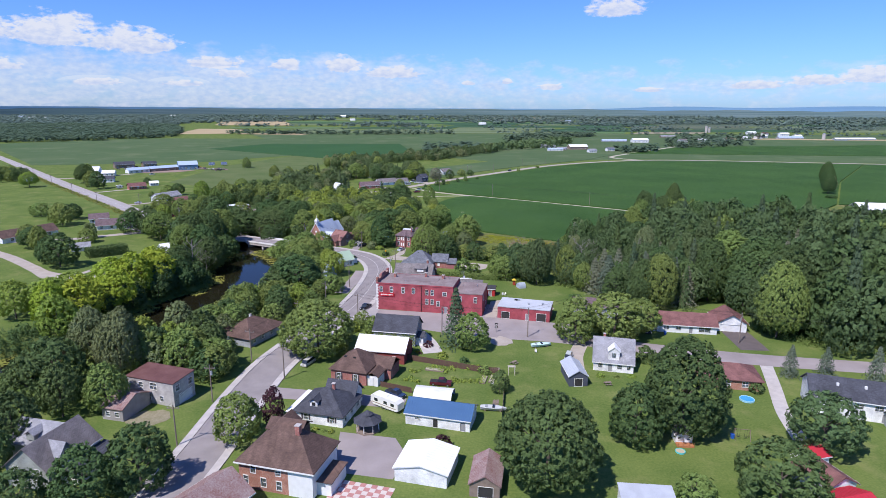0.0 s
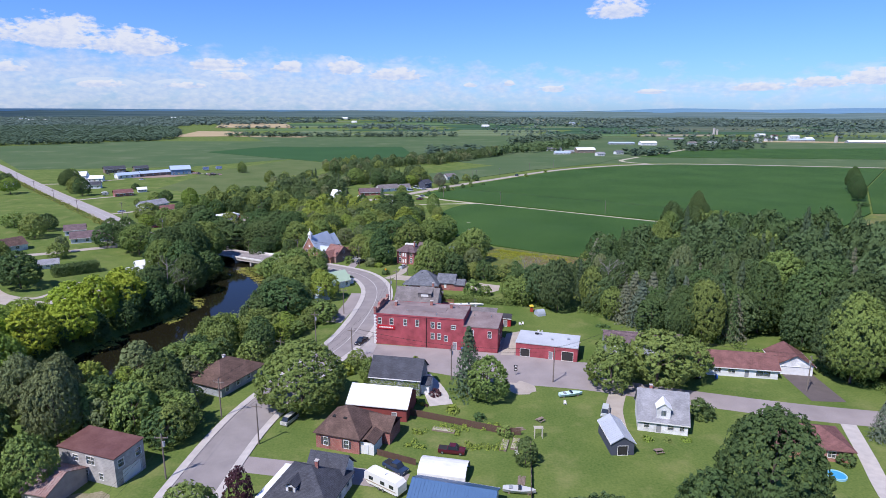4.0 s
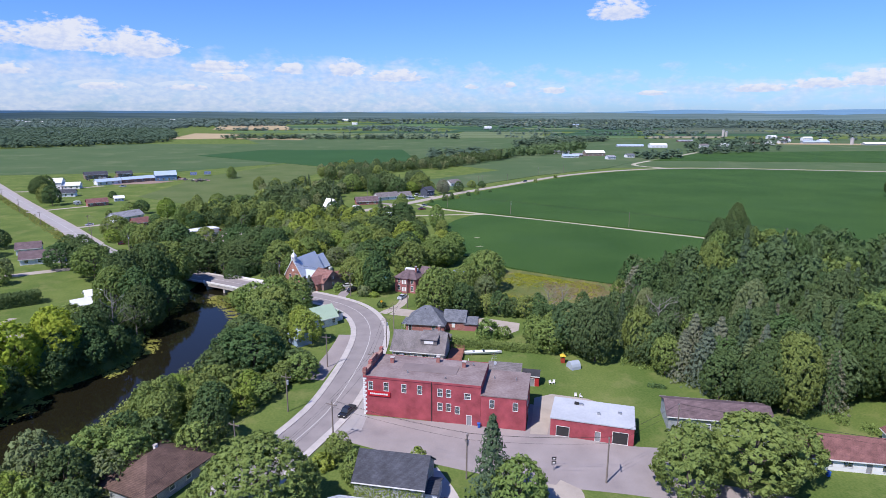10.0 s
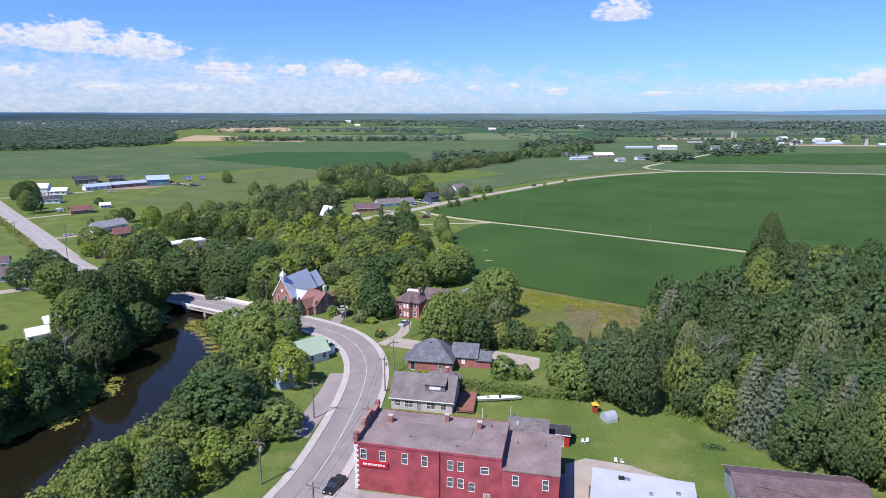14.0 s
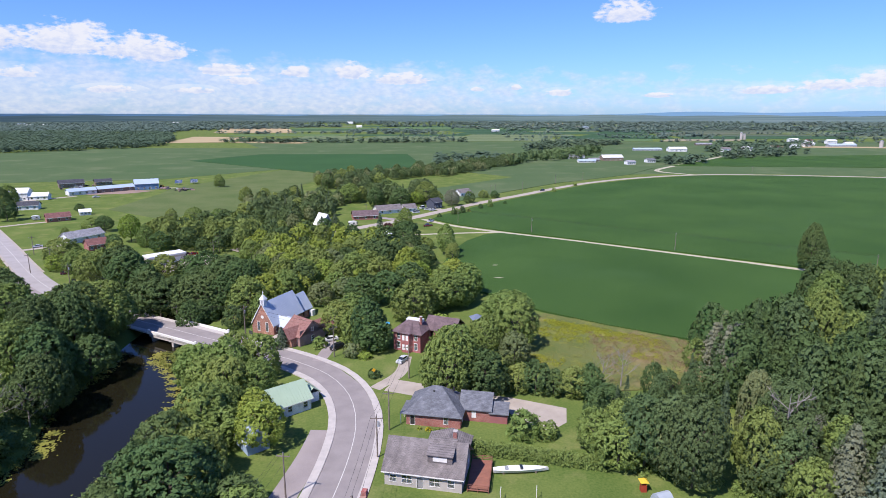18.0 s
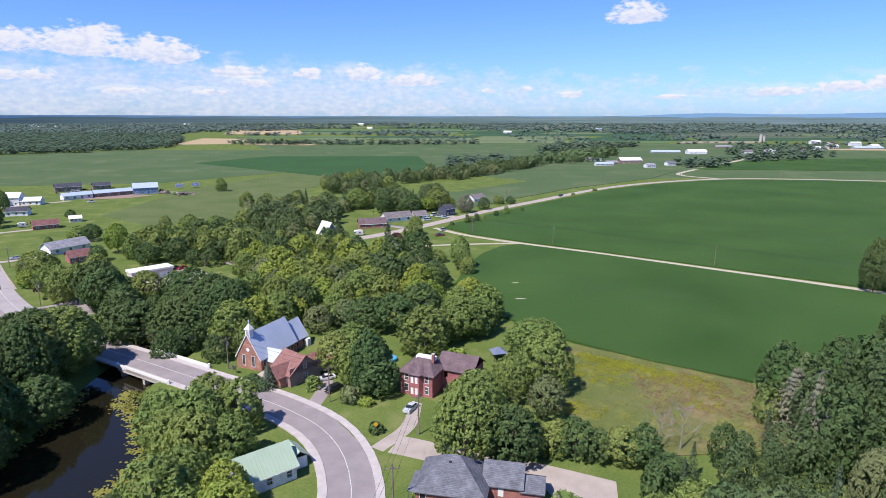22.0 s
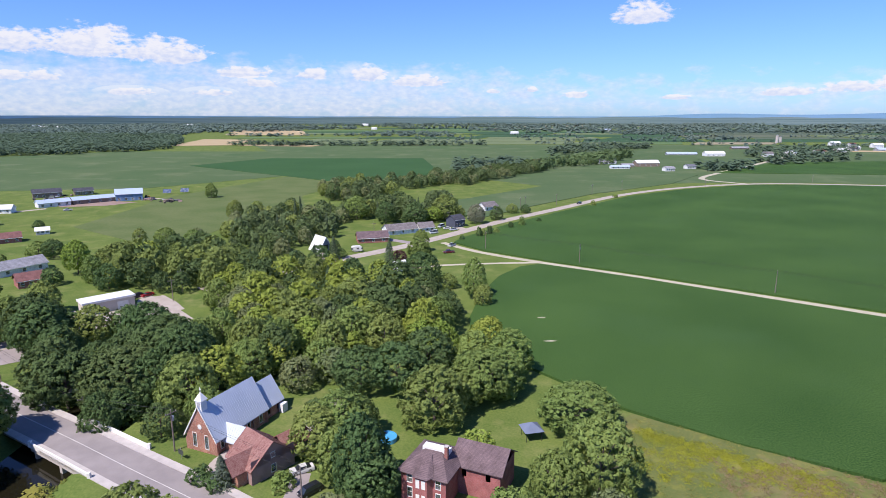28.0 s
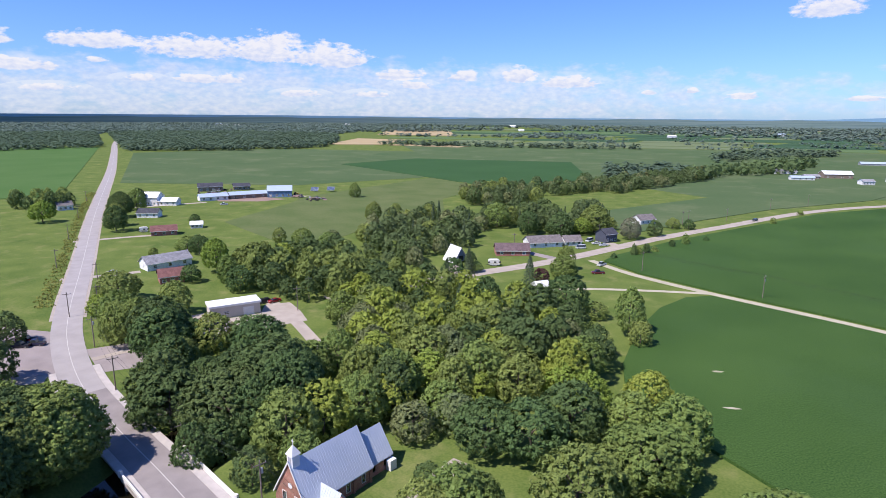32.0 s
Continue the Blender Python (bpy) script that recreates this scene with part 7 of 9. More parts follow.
scrub("bank_weeds", "yellow-green weeds along the water's edge", bank_spots(1, -0.6, 1.5, 2, 31) + bank_spots(-1, -1.5, 3.5, 5, 32), "reed", 33, (0.5, 1.1), 1.3, 26, 0.24)
scrub("bank_scrub", "dense leafy scrub on the west river bank", bank_spots(1, 0.8, 8.0, 6, 34), "dark", 35, (1.8, 4.2), 2.2, 80, 0.3)
scrub("bank_scrub", "dense leafy scrub on the east river bank", bank_spots(-1, 3.5, 9.0, 4, 36, 120, 228), "mid", 37, (1.6, 4.0), 2.2, 90, 0.3)


def lily_pads(label, spots, seed):
    """Floating leaves: small irregular discs a finger's width over the water."""
    rng = random.Random(seed)
    sh = Shape()
    for x, y in spots:
        for _ in range(13):
            px, py, r = x + rng.gauss(0, 0.8), y + rng.gauss(0, 0.8), rng.uniform(0.14, 0.38)
            if land(px, py) < WATER_Z - 0.05:
                a0 = rng.uniform(0, 6.3)
                sh.add([(px + r * math.cos(a0 + k * 1.047) * rng.uniform(0.8, 1.1), py + r * math.sin(a0 + k * 1.047) * rng.uniform(0.8, 1.1), WATER_Z + 0.02 + 0.01 * rng.random()) for k in range(6)], [(0, 1, 2, 3, 4, 5)])
    single("lily_pads", sh, LEAVES["lily"], label, "water plants", kind="stuff")


lily_pads("yellow-green floating pads along the west bank", [q for q in bank_spots(1, -3.4, -0.2, 7, 43, 196, 256) if noise.noise((q[0] * 0.12, q[1] * 0.12, 1.5)) > 0.06], 44)
lily_pads("yellow-brown floating pads below the bridge", bank_spots(-1, -3.6, 0.0, 9, 45, 254, 298) + bank_spots(1, -1.5, 0.0, 3, 46, 284, 298), 47)
lily_pads("yellow-green floating mats on the slow upstream water", [q for q in bank_spots(-1, -7.0, -0.2, 12, 49, 146, 176) + bank_spots(1, -5.0, -0.2, 9, 50, 146, 172) if q[0] > -150 and noise.noise((q[0] * 0.1, q[1] * 0.1, 5.5)) > -0.15], 51)
rng_m = random.Random(40)
MEADOW_AT = [(27, 323), (66, 298), (74, 285), (62, 268), (30, 264), (12, 288), (14, 312)]
spots = [(rng_m.uniform(10, 74), rng_m.uniform(264, 323)) for _ in range(4200)]
spots = [p for p in spots if inside(*p, MEADOW_AT)]
scrub("meadow_weeds", "tall green and straw-coloured meadow weeds", spots[::2], "reed", 41, (0.55, 0.9), 1.1, 16, 0.12)
spots += [(27 + 39 * u + rng_m.gauss(0, 1.5), 317 - 25 * u - abs(rng_m.gauss(0, 4.5))) for u in [k / 170 for k in range(130)] for _ in range(3)]
scrub("dry_grass", "brown dry grass in the meadow", [p for p in spots[::2] if p[0] > 36 and p[1] < 306 and noise.noise((p[0] * 0.06, p[1] * 0.06, 8)) > -0.25], "straw", 48, (0.5, 0.9), 1.6, 55, 0.14)
scrub("goldenrod", "patches of yellow goldenrod in the meadow", [p for p in spots[1::2] if noise.noise((p[0] * 0.05, p[1] * 0.09, 3)) > 0.34] + spots[-390:], "gold", 42, (0.6, 1.0), 1.5, 80, 0.115)

EDGE = [(25, 231), (34, 227), (47, 221.5), (58, 211), (67, 202), (78, 196), (97, 177), (109, 160), (130, 154)]
edge_line = smooth_line(EDGE, 1.6)
scrub("wood_edge", "leafy shrubs along the edge of the wood", [(p.x + rng_m.uniform(0, 2.5), p.y + rng_m.uniform(0.5, 3.5)) for p in edge_line], "mid", 75, (1.4, 3.4), 1.6, 60, 0.26)


def ivy(root):
    """Ivy over the front and one gable wall of a house."""
    rng = np.random.default_rng(76)
    n = 1500
    a = np.c_[rng.uniform(-6.2, 6.2, n), np.full(n, -4.56), rng.uniform(0, 4.3, n)]
    y = rng.uniform(-4.5, 4.5, 700)
    b = np.c_[np.full(700, -6.26), y, rng.uniform(0, 1, 700) * (4.3 + 3.2 * (1 - abs(y) / 4.5))]
    gap = lambda p, u: p[np.array([noise.noise((q[u] * 0.5, q[2] * 0.6, 4.0 + u)) > -0.5 for q in p])]
    a, b = gap(a, 0), gap(b, 1)
    pos = np.r_[a, b] + rng.normal(0, 0.06, (len(a) + len(b), 3))
    nor = np.r_[np.tile([0.0, -1, 0.4], (len(a), 1)), np.tile([-1.0, 0, 0.4], (len(b), 1))]
    vs, fs = cards(rng, pos, nor, 0.2)
    part("ivy", cards_mesh("ivy", vs, fs, LEAVES["mid"]), None, root, "dense green ivy on the walls")


ivy(IVY_HOUSE)


def hedge(label, a, b, depth, h, tone, seed):
    """A clipped hedge: leaf sprays over a box with a rounded top."""
    rng = np.random.default_rng(seed)
    a, b = np.array(a, float), np.array(b, float)
    n = int(np.linalg.norm(b - a) * (depth + 2 * h) * 26)
    u, q = rng.uniform(0, 1, n), rng.uniform(-1, 1, n) * (h + depth / 2)
    side = np.abs(q) > depth / 2
    off = np.where(side, np.sign(q) * depth / 2, q)
    z = np.where(side, h + depth / 2 - np.abs(q), h)
    d = (b - a) / np.linalg.norm(b - a)
    m = np.array([-d[1], d[0]])
    p = a + u[:, None] * (b - a) + off[:, None] * m + rng.normal(0, 0.3, (n, 2))
    nor = np.c_[np.where(side, np.sign(q), 0)[:, None] * m, np.where(side, 0.15, 1.0)]
    mid = (a + b) / 2
    vs, fs = cards(rng, np.c_[p - mid, z + rng.normal(0, 0.3, n)], nor, 0.3)
    ob = tagged(new("hedge", cards_mesh("hedge", vs, fs, LEAVES[tone])), label, "hedge")
    ob.location = (mid[0], mid[1], land(mid[0], mid[1]) - 0.1)


hedge("tall clipped dark green hedge beside a gravel lane", (-163, 270), (-150, 281), 6.0, 4.0, "dark", 71)
hedge("overgrown green hedge behind the back lawns", (-2, 238), (24, 232), 2.2, 1.8, "mid", 72)
scrub("garden_weeds", "pale green vegetable rows and weeds in back gardens", [(x, y) for x, y in [(rng_m.uniform(-9, 11), rng_m.uniform(139, 149)) for _ in range(150)] if noise.noise((x * 0.15, y * 0.15, 2)) > -0.08], "light", 73, (0.6, 1.0), 1.0, 24, 0.24)


for k, (x, y) in enumerate([(-11.7, 514), (-0.5, 527), (3.5, 530), (7.6, 536), (17, 550), (24, 559), (36, 572), (84, 642), (-2.5, 524), (112, 690)]):
    tree(x, y, 3.5 + 1.5 * (k % 3), 3.5 + (k % 2), ("dark", "mid")[k % 2], "bush", "beside the highway")
ditch = [(p.x - 0.72 * d + rng_m.uniform(-1, 1), p.y - 0.69 * d + rng_m.uniform(-1, 1)) for p in upto(main_line, 385, 640) for d in (6.6, 8.2, 9.8)]
scrub("ditch_weeds", "rough brown-green weeds in a roadside ditch", ditch, "reed", 74, (0.5, 1.1), 2.0, 12, 0.4)
tree(-216, 678, 12, 11, "mid", "", "in open pasture")


def far_woods(name, label, poly, step, seed, tone, h=(9, 15), size=2.6, where=None):
    """Distant woods: many small clumps in one mesh."""
    rng = np.random.default_rng(seed)
    xs, ys = [p[0] for p in poly], [p[1] for p in poly]
    n = int((max(xs) - min(xs)) * (max(ys) - min(ys)) / step ** 2)
    pts = np.stack([rng.uniform(min(xs), max(xs), n), rng.uniform(min(ys), max(ys), n)], 1)
    pts = np.array([p for p in pts if inside(p[0], p[1], poly) and (where is None or where(p[0], p[1]))])
    k = 11
    H = rng.uniform(*h, len(pts))
    d = rng.normal(size=(len(pts), k, 3))
    d /= np.linalg.norm(d, axis=2)[:, :, None]
    pos = d * np.stack([H * 0.42, H * 0.42, H * 0.46], 1)[:, None] * rng.uniform(0.7, 1.05, (len(pts), k, 1))
    pos[:, :, :2] += pts[:, None]
    pos[:, :, 2] += (H * 0.5)[:, None]
    # haze-coloured woods: sprays turned upwards, so contrast drops as through haze
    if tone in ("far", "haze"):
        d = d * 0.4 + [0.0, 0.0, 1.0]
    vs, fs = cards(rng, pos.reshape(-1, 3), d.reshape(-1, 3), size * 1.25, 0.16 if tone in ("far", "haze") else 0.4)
    ob = new(name, cards_mesh(name, vs, fs, LEAVES[tone]))
    return tagged(ob, label, "woodland", kind="stuff")


def off_road(x, y):
    return abs((x + 905) * 0.7 + (y - 1145) * 0.714) > 16 and noise.noise((x / 130, y / 130, 2.0)) > -0.42


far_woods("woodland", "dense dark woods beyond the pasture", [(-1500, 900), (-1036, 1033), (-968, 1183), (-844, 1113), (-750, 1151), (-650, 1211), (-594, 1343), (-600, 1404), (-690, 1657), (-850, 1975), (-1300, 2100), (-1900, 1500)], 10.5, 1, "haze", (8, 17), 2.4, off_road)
far_woods("woodland", "haze-tinted woods stretching to the horizon", [(-860, 1990), (-1063, 2600), (-1500, 4300), (-3700, 4300), (-3700, 2300), (-1900, 1500), (-1300, 2100)], 25, 17, "far", (9, 17), 4.6, lambda x, y: noise.noise((x / 500, y / 220, 3.0)) > -0.3)
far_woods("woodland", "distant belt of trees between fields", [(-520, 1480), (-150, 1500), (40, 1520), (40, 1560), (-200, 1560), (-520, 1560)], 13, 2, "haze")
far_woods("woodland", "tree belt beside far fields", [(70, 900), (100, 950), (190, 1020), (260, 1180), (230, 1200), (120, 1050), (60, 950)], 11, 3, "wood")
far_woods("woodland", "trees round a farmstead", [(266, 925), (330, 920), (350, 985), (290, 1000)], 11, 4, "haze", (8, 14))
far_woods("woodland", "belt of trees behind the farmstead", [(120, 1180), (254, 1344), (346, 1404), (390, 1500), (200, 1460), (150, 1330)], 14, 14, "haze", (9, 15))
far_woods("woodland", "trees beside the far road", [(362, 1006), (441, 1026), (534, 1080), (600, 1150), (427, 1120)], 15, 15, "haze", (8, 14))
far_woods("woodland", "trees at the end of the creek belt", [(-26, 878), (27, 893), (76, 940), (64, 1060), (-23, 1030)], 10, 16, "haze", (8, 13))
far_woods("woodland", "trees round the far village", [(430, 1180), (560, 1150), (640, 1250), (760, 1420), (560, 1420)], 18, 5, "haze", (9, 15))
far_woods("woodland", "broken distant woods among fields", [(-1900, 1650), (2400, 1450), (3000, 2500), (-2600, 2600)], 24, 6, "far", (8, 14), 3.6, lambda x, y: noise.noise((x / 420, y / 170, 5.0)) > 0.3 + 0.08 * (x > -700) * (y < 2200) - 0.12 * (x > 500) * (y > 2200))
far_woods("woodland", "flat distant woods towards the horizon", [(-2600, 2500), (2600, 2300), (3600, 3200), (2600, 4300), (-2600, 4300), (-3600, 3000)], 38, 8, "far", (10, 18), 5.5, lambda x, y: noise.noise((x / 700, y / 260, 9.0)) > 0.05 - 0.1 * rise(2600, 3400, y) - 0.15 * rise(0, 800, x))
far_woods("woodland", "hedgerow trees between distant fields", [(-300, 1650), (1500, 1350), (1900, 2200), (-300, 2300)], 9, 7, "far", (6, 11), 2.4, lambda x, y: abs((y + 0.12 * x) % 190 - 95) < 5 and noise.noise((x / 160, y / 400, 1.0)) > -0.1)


def make_distance():
    """Patchwork of far fields, and the plain backdrop of woods and hills at the horizon, haze painted into their
    colours.
    """
    rng = random.Random(21)
    flat = dict(scale=0.01, fine=0.06, rough=0.95, spec=0.03)
    kinds = [mat("far_green", (0.085, 0.145, 0.06), (0.11, 0.168, 0.075), **flat), mat("far_dark", (0.042, 0.088, 0.046), (0.055, 0.105, 0.055), **flat), mat("far_tan", (0.28, 0.25, 0.17), (0.23, 0.21, 0.14), **flat), mat("far_pale", (0.15, 0.185, 0.095), (0.125, 0.168, 0.085), **flat), mat("far_marsh", (0.075, 0.105, 0.07), (0.1, 0.125, 0.085), **flat), mat("far_heath", (0.12, 0.135, 0.09), (0.1, 0.125, 0.08), **flat)]
    y = 1580.0
    while y < 4200:
        d = rng.uniform(0.07, 0.13) * y
        x = -0.8 * y
        while x < 1.0 * y:
            w = rng.uniform(0.1, 0.32) * y
            if x > -0.36 * y and rng.random() < 0.86:
                sk = rng.uniform(0, 60)
                m = kinds[rng.choice([4, 5, 4, 1, 4, 3]) if x > 0.18 * y and y > 1750 else rng.choice([0, 1, 3, 1, 0, 2, 3])]
                single("field", patch([(x + 8, y), (x + w - 8, y + sk * 0.3), (x + w - 8 + sk, y + d - 10), (x + 8 + sk, y + d - 10)], -0.2, 0.5), m, "distant strip of farmland in the patchwork", "field", kind="structure")
            x += w
        y += d
    for outline in ([(-640, 1480), (-720, 1840), (-560, 1800), (-520, 1520)], [(-500, 1500), (-330, 1470), (-320, 1530), (-500, 1560)], [(-800, 2190), (-1000, 2850), (-720, 2850), (-520, 2180)], [(620, 1330), (1100, 1260), (1120, 1300), (640, 1370)]):
        single("field", patch(outline, -0.2, 0.6), STRAW, "pale stubble field in the distance", "field", kind="structure")
    single("field", patch([(110, 718), (190, 795), (262, 806), (345, 804), (480, 772), (722, 712), (1200, 572), (2400, 900), (2400, 1575), (-500, 1575), (-300, 1150), (-60, 900)], -0.2, 0.03), FIELD, "muted green farmland beyond the highway", "field", kind="structure")
    single("field", patch([(280, 905), (760, 860), (820, 1130), (420, 1060)], -0.2, 0.5), CROP, "green crop field beyond the highway", "field", kind="structure")
    single("field", patch([(-40, 640), (90, 800), (190, 960), (250, 880), (190, 790), (100, 712), (40, 640), (0, 585)], -0.2, 0.3), FIELD, "pale green pasture beyond the highway", "field", kind="structure")
    single("field", patch([(-245, 545), (-190, 507), (-158, 502), (-152, 560), (-138, 600), (-118, 600), (-145, 690), (-130, 770), (-200, 860), (-255, 668), (-248, 630)], -0.2, 0.1), mat("rough_pasture", (0.08, 0.12, 0.04), (0.13, 0.155, 0.065), scale=0.04, fine=0.6, rough=0.95, spec=0.03), "rough olive-green pasture beside the barns", "field", kind="structure")
    single("field", patch([(-470, 700), (-800, 1080), (-640, 1290), (-260, 1300), (-170, 900), (-300, 740)], -0.2, 0.12), FIELD, "wide pale green hayfield", "field", kind="structure")
    single("field", patch([(-1000, 1210), (-620, 800), (-440, 605), (-520, 540), (-1500, 900)], -0.2, 0.3), mat("left_hay", (0.06, 0.128, 0.036), (0.085, 0.152, 0.05), scale=0.015, rough=0.95, spec=0.03), "bright green hayfield beside the country road", "field", kind="structure")
    # distance haze is painted into these bluish base colours
    haze = mat("haze_tinted_woods", (0.105, 0.165, 0.165), (0.19, 0.25, 0.25), scale=0.004, fine=0.02, rough=1.0, spec=0.0)
    hills = mat("haze_tinted_hills", (0.16, 0.29, 0.43), (0.2, 0.33, 0.47), scale=0.002, rough=1.0, spec=0.0)
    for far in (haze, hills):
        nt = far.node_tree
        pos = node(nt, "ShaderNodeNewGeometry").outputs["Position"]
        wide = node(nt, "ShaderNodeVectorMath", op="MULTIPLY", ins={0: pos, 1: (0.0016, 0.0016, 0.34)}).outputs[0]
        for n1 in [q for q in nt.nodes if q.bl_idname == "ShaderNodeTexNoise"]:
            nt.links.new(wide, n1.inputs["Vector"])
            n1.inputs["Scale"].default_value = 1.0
    for name, r, lab, m, top in (("backdrop", 4550, "wooded plain at the horizon with haze painted in", haze, lambda a: 47 + 3 * math.sin(a * 31) + 2 * math.sin(a * 83 + 1)), ("backdrop", 4900, "hills on the horizon painted blue with haze", hills, lambda a: 52 + 26 * rise(0.22, 0.42, a) * (0.75 + 0.25 * math.sin(a * 23)) + 8 * rise(-0.2, -0.6, a))):
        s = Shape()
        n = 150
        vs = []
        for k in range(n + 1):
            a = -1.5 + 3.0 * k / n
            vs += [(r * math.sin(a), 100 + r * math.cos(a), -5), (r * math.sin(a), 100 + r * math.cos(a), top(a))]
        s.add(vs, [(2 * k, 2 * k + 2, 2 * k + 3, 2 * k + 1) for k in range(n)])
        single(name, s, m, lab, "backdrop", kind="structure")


make_distance()

stand([((312, 478, 17, 11), "dark"), ((322, 492, 14, 11), "grey"), ((338, 520, 18, 13), "dark"), ((352, 545, 21, 13), "dark"), ((300, 455, 4, 9), "dark"), ((216, 326, 12, 13), "dark"), ((227, 331, 13, 13), "dark"), ((222, 320, 10, 11), "mid"), ((205, 318, 9, 10), "mid")], "at the edge of a field")
# ---- vehicles ----


def car(label, x, y, rot, paint, kind="suv", z=None):
    m = mat("paint_" + "_".join(str(int(c * 100)) for c in paint), paint, tuple(c * 0.85 for c in paint), rough=0.25, spec=0.6)
    L, Wd = {"suv": (4.6, 1.85), "sedan": (4.5, 1.8), "pickup": (5.4, 1.95), "van": (5.0, 2.0)}[kind]
    prof = {"suv": [(0.3, 0.95), (1.0, 1.65), (3.9, 1.7), (4.5, 1.05)], "sedan": [(1.0, 0.92), (1.7, 1.42), (3.2, 1.42), (4.0, 0.95)], "pickup": [(1.2, 1.02), (1.8, 1.75), (3.2, 1.75), (3.5, 1.05)], "van": [(0.4, 1.0), (1.1, 1.95), (4.8, 2.0), (4.95, 1.1)]}[kind]
    root = thing("pickup_truck" if kind == "pickup" else "car", label, "truck" if kind == "pickup" else "car", x, y, rot, z=z if z is not None else gz(x, y) + 0.03)
    b = Shape().slab([(Wd / 2 - 0.02, 0.25), (Wd / 2, 0.6), (Wd / 2 - 0.08, 0.98), (-Wd / 2 + 0.08, 0.98), (-Wd / 2, 0.6), (-Wd / 2 + 0.02, 0.25)], -L / 2, L / 2)
    body = part("body", b, m, root)
    g = Shape()
    n = len(prof)
    vs = [(px - L / 2, s * (Wd / 2 - 0.12 - (0.12 if 0 < i < n - 1 else 0)), pz) for s in (-1, 1) for i, (px, pz) in enumerate(prof)]
    g.add(vs, [tuple(range(n))[::-1], tuple(range(n, 2 * n))] + [(i, i + 1, n + i + 1, n + i) for i in range(n - 1)] + [(n - 1, 0, n, 2 * n - 1)])
    part("window_glass", g, mat("car_glass", (0.02, 0.025, 0.03), (0.03, 0.035, 0.04), rough=0.06, spec=0.8), body)
    roof = Shape().box(prof[1][0] - L / 2 + 0.1, -Wd / 2 + 0.26, prof[1][1] - 0.03, prof[2][0] - L / 2 - 0.1, Wd / 2 - 0.26, max(prof[1][1], prof[2][1]) + 0.04)
    part("roof", roof, m, body)
    if kind == "pickup":
        part("cargo_bed", Shape().box(L / 2 - 1.75, -Wd / 2 + 0.15, 0.7, L / 2 - 0.12, Wd / 2 - 0.15, 0.99), BLACK, body)
    for px in (-L / 2 + 0.85, L / 2 - 0.9):
        for s in (-1, 1):
            w = part("wheel", Shape().tube((px, s * (Wd / 2 - 0.2), 0.33), (px, s * (Wd / 2 + 0.01), 0.33), 0.33, n=12), BLACK, root)
            part("rim", Shape().tube((px, s * (Wd / 2 - 0.02), 0.33), (px, s * (Wd / 2 + 0.025), 0.33), 0.2, n=10), STEEL, w)
    for s in (-0.62, 0.62):
        part("headlight", Shape().box(-L / 2 - 0.03, s - 0.18, 0.62, -L / 2 + 0.03, s + 0.18, 0.8), TRIM, body)
        part("tail_light", Shape().box(L / 2 - 0.03, s - 0.12, 0.65, L / 2 + 0.03, s + 0.12, 0.9), mat("red_lens", (0.4, 0.01, 0.01), (0.35, 0.01, 0.01), rough=0.2), body)
    return root


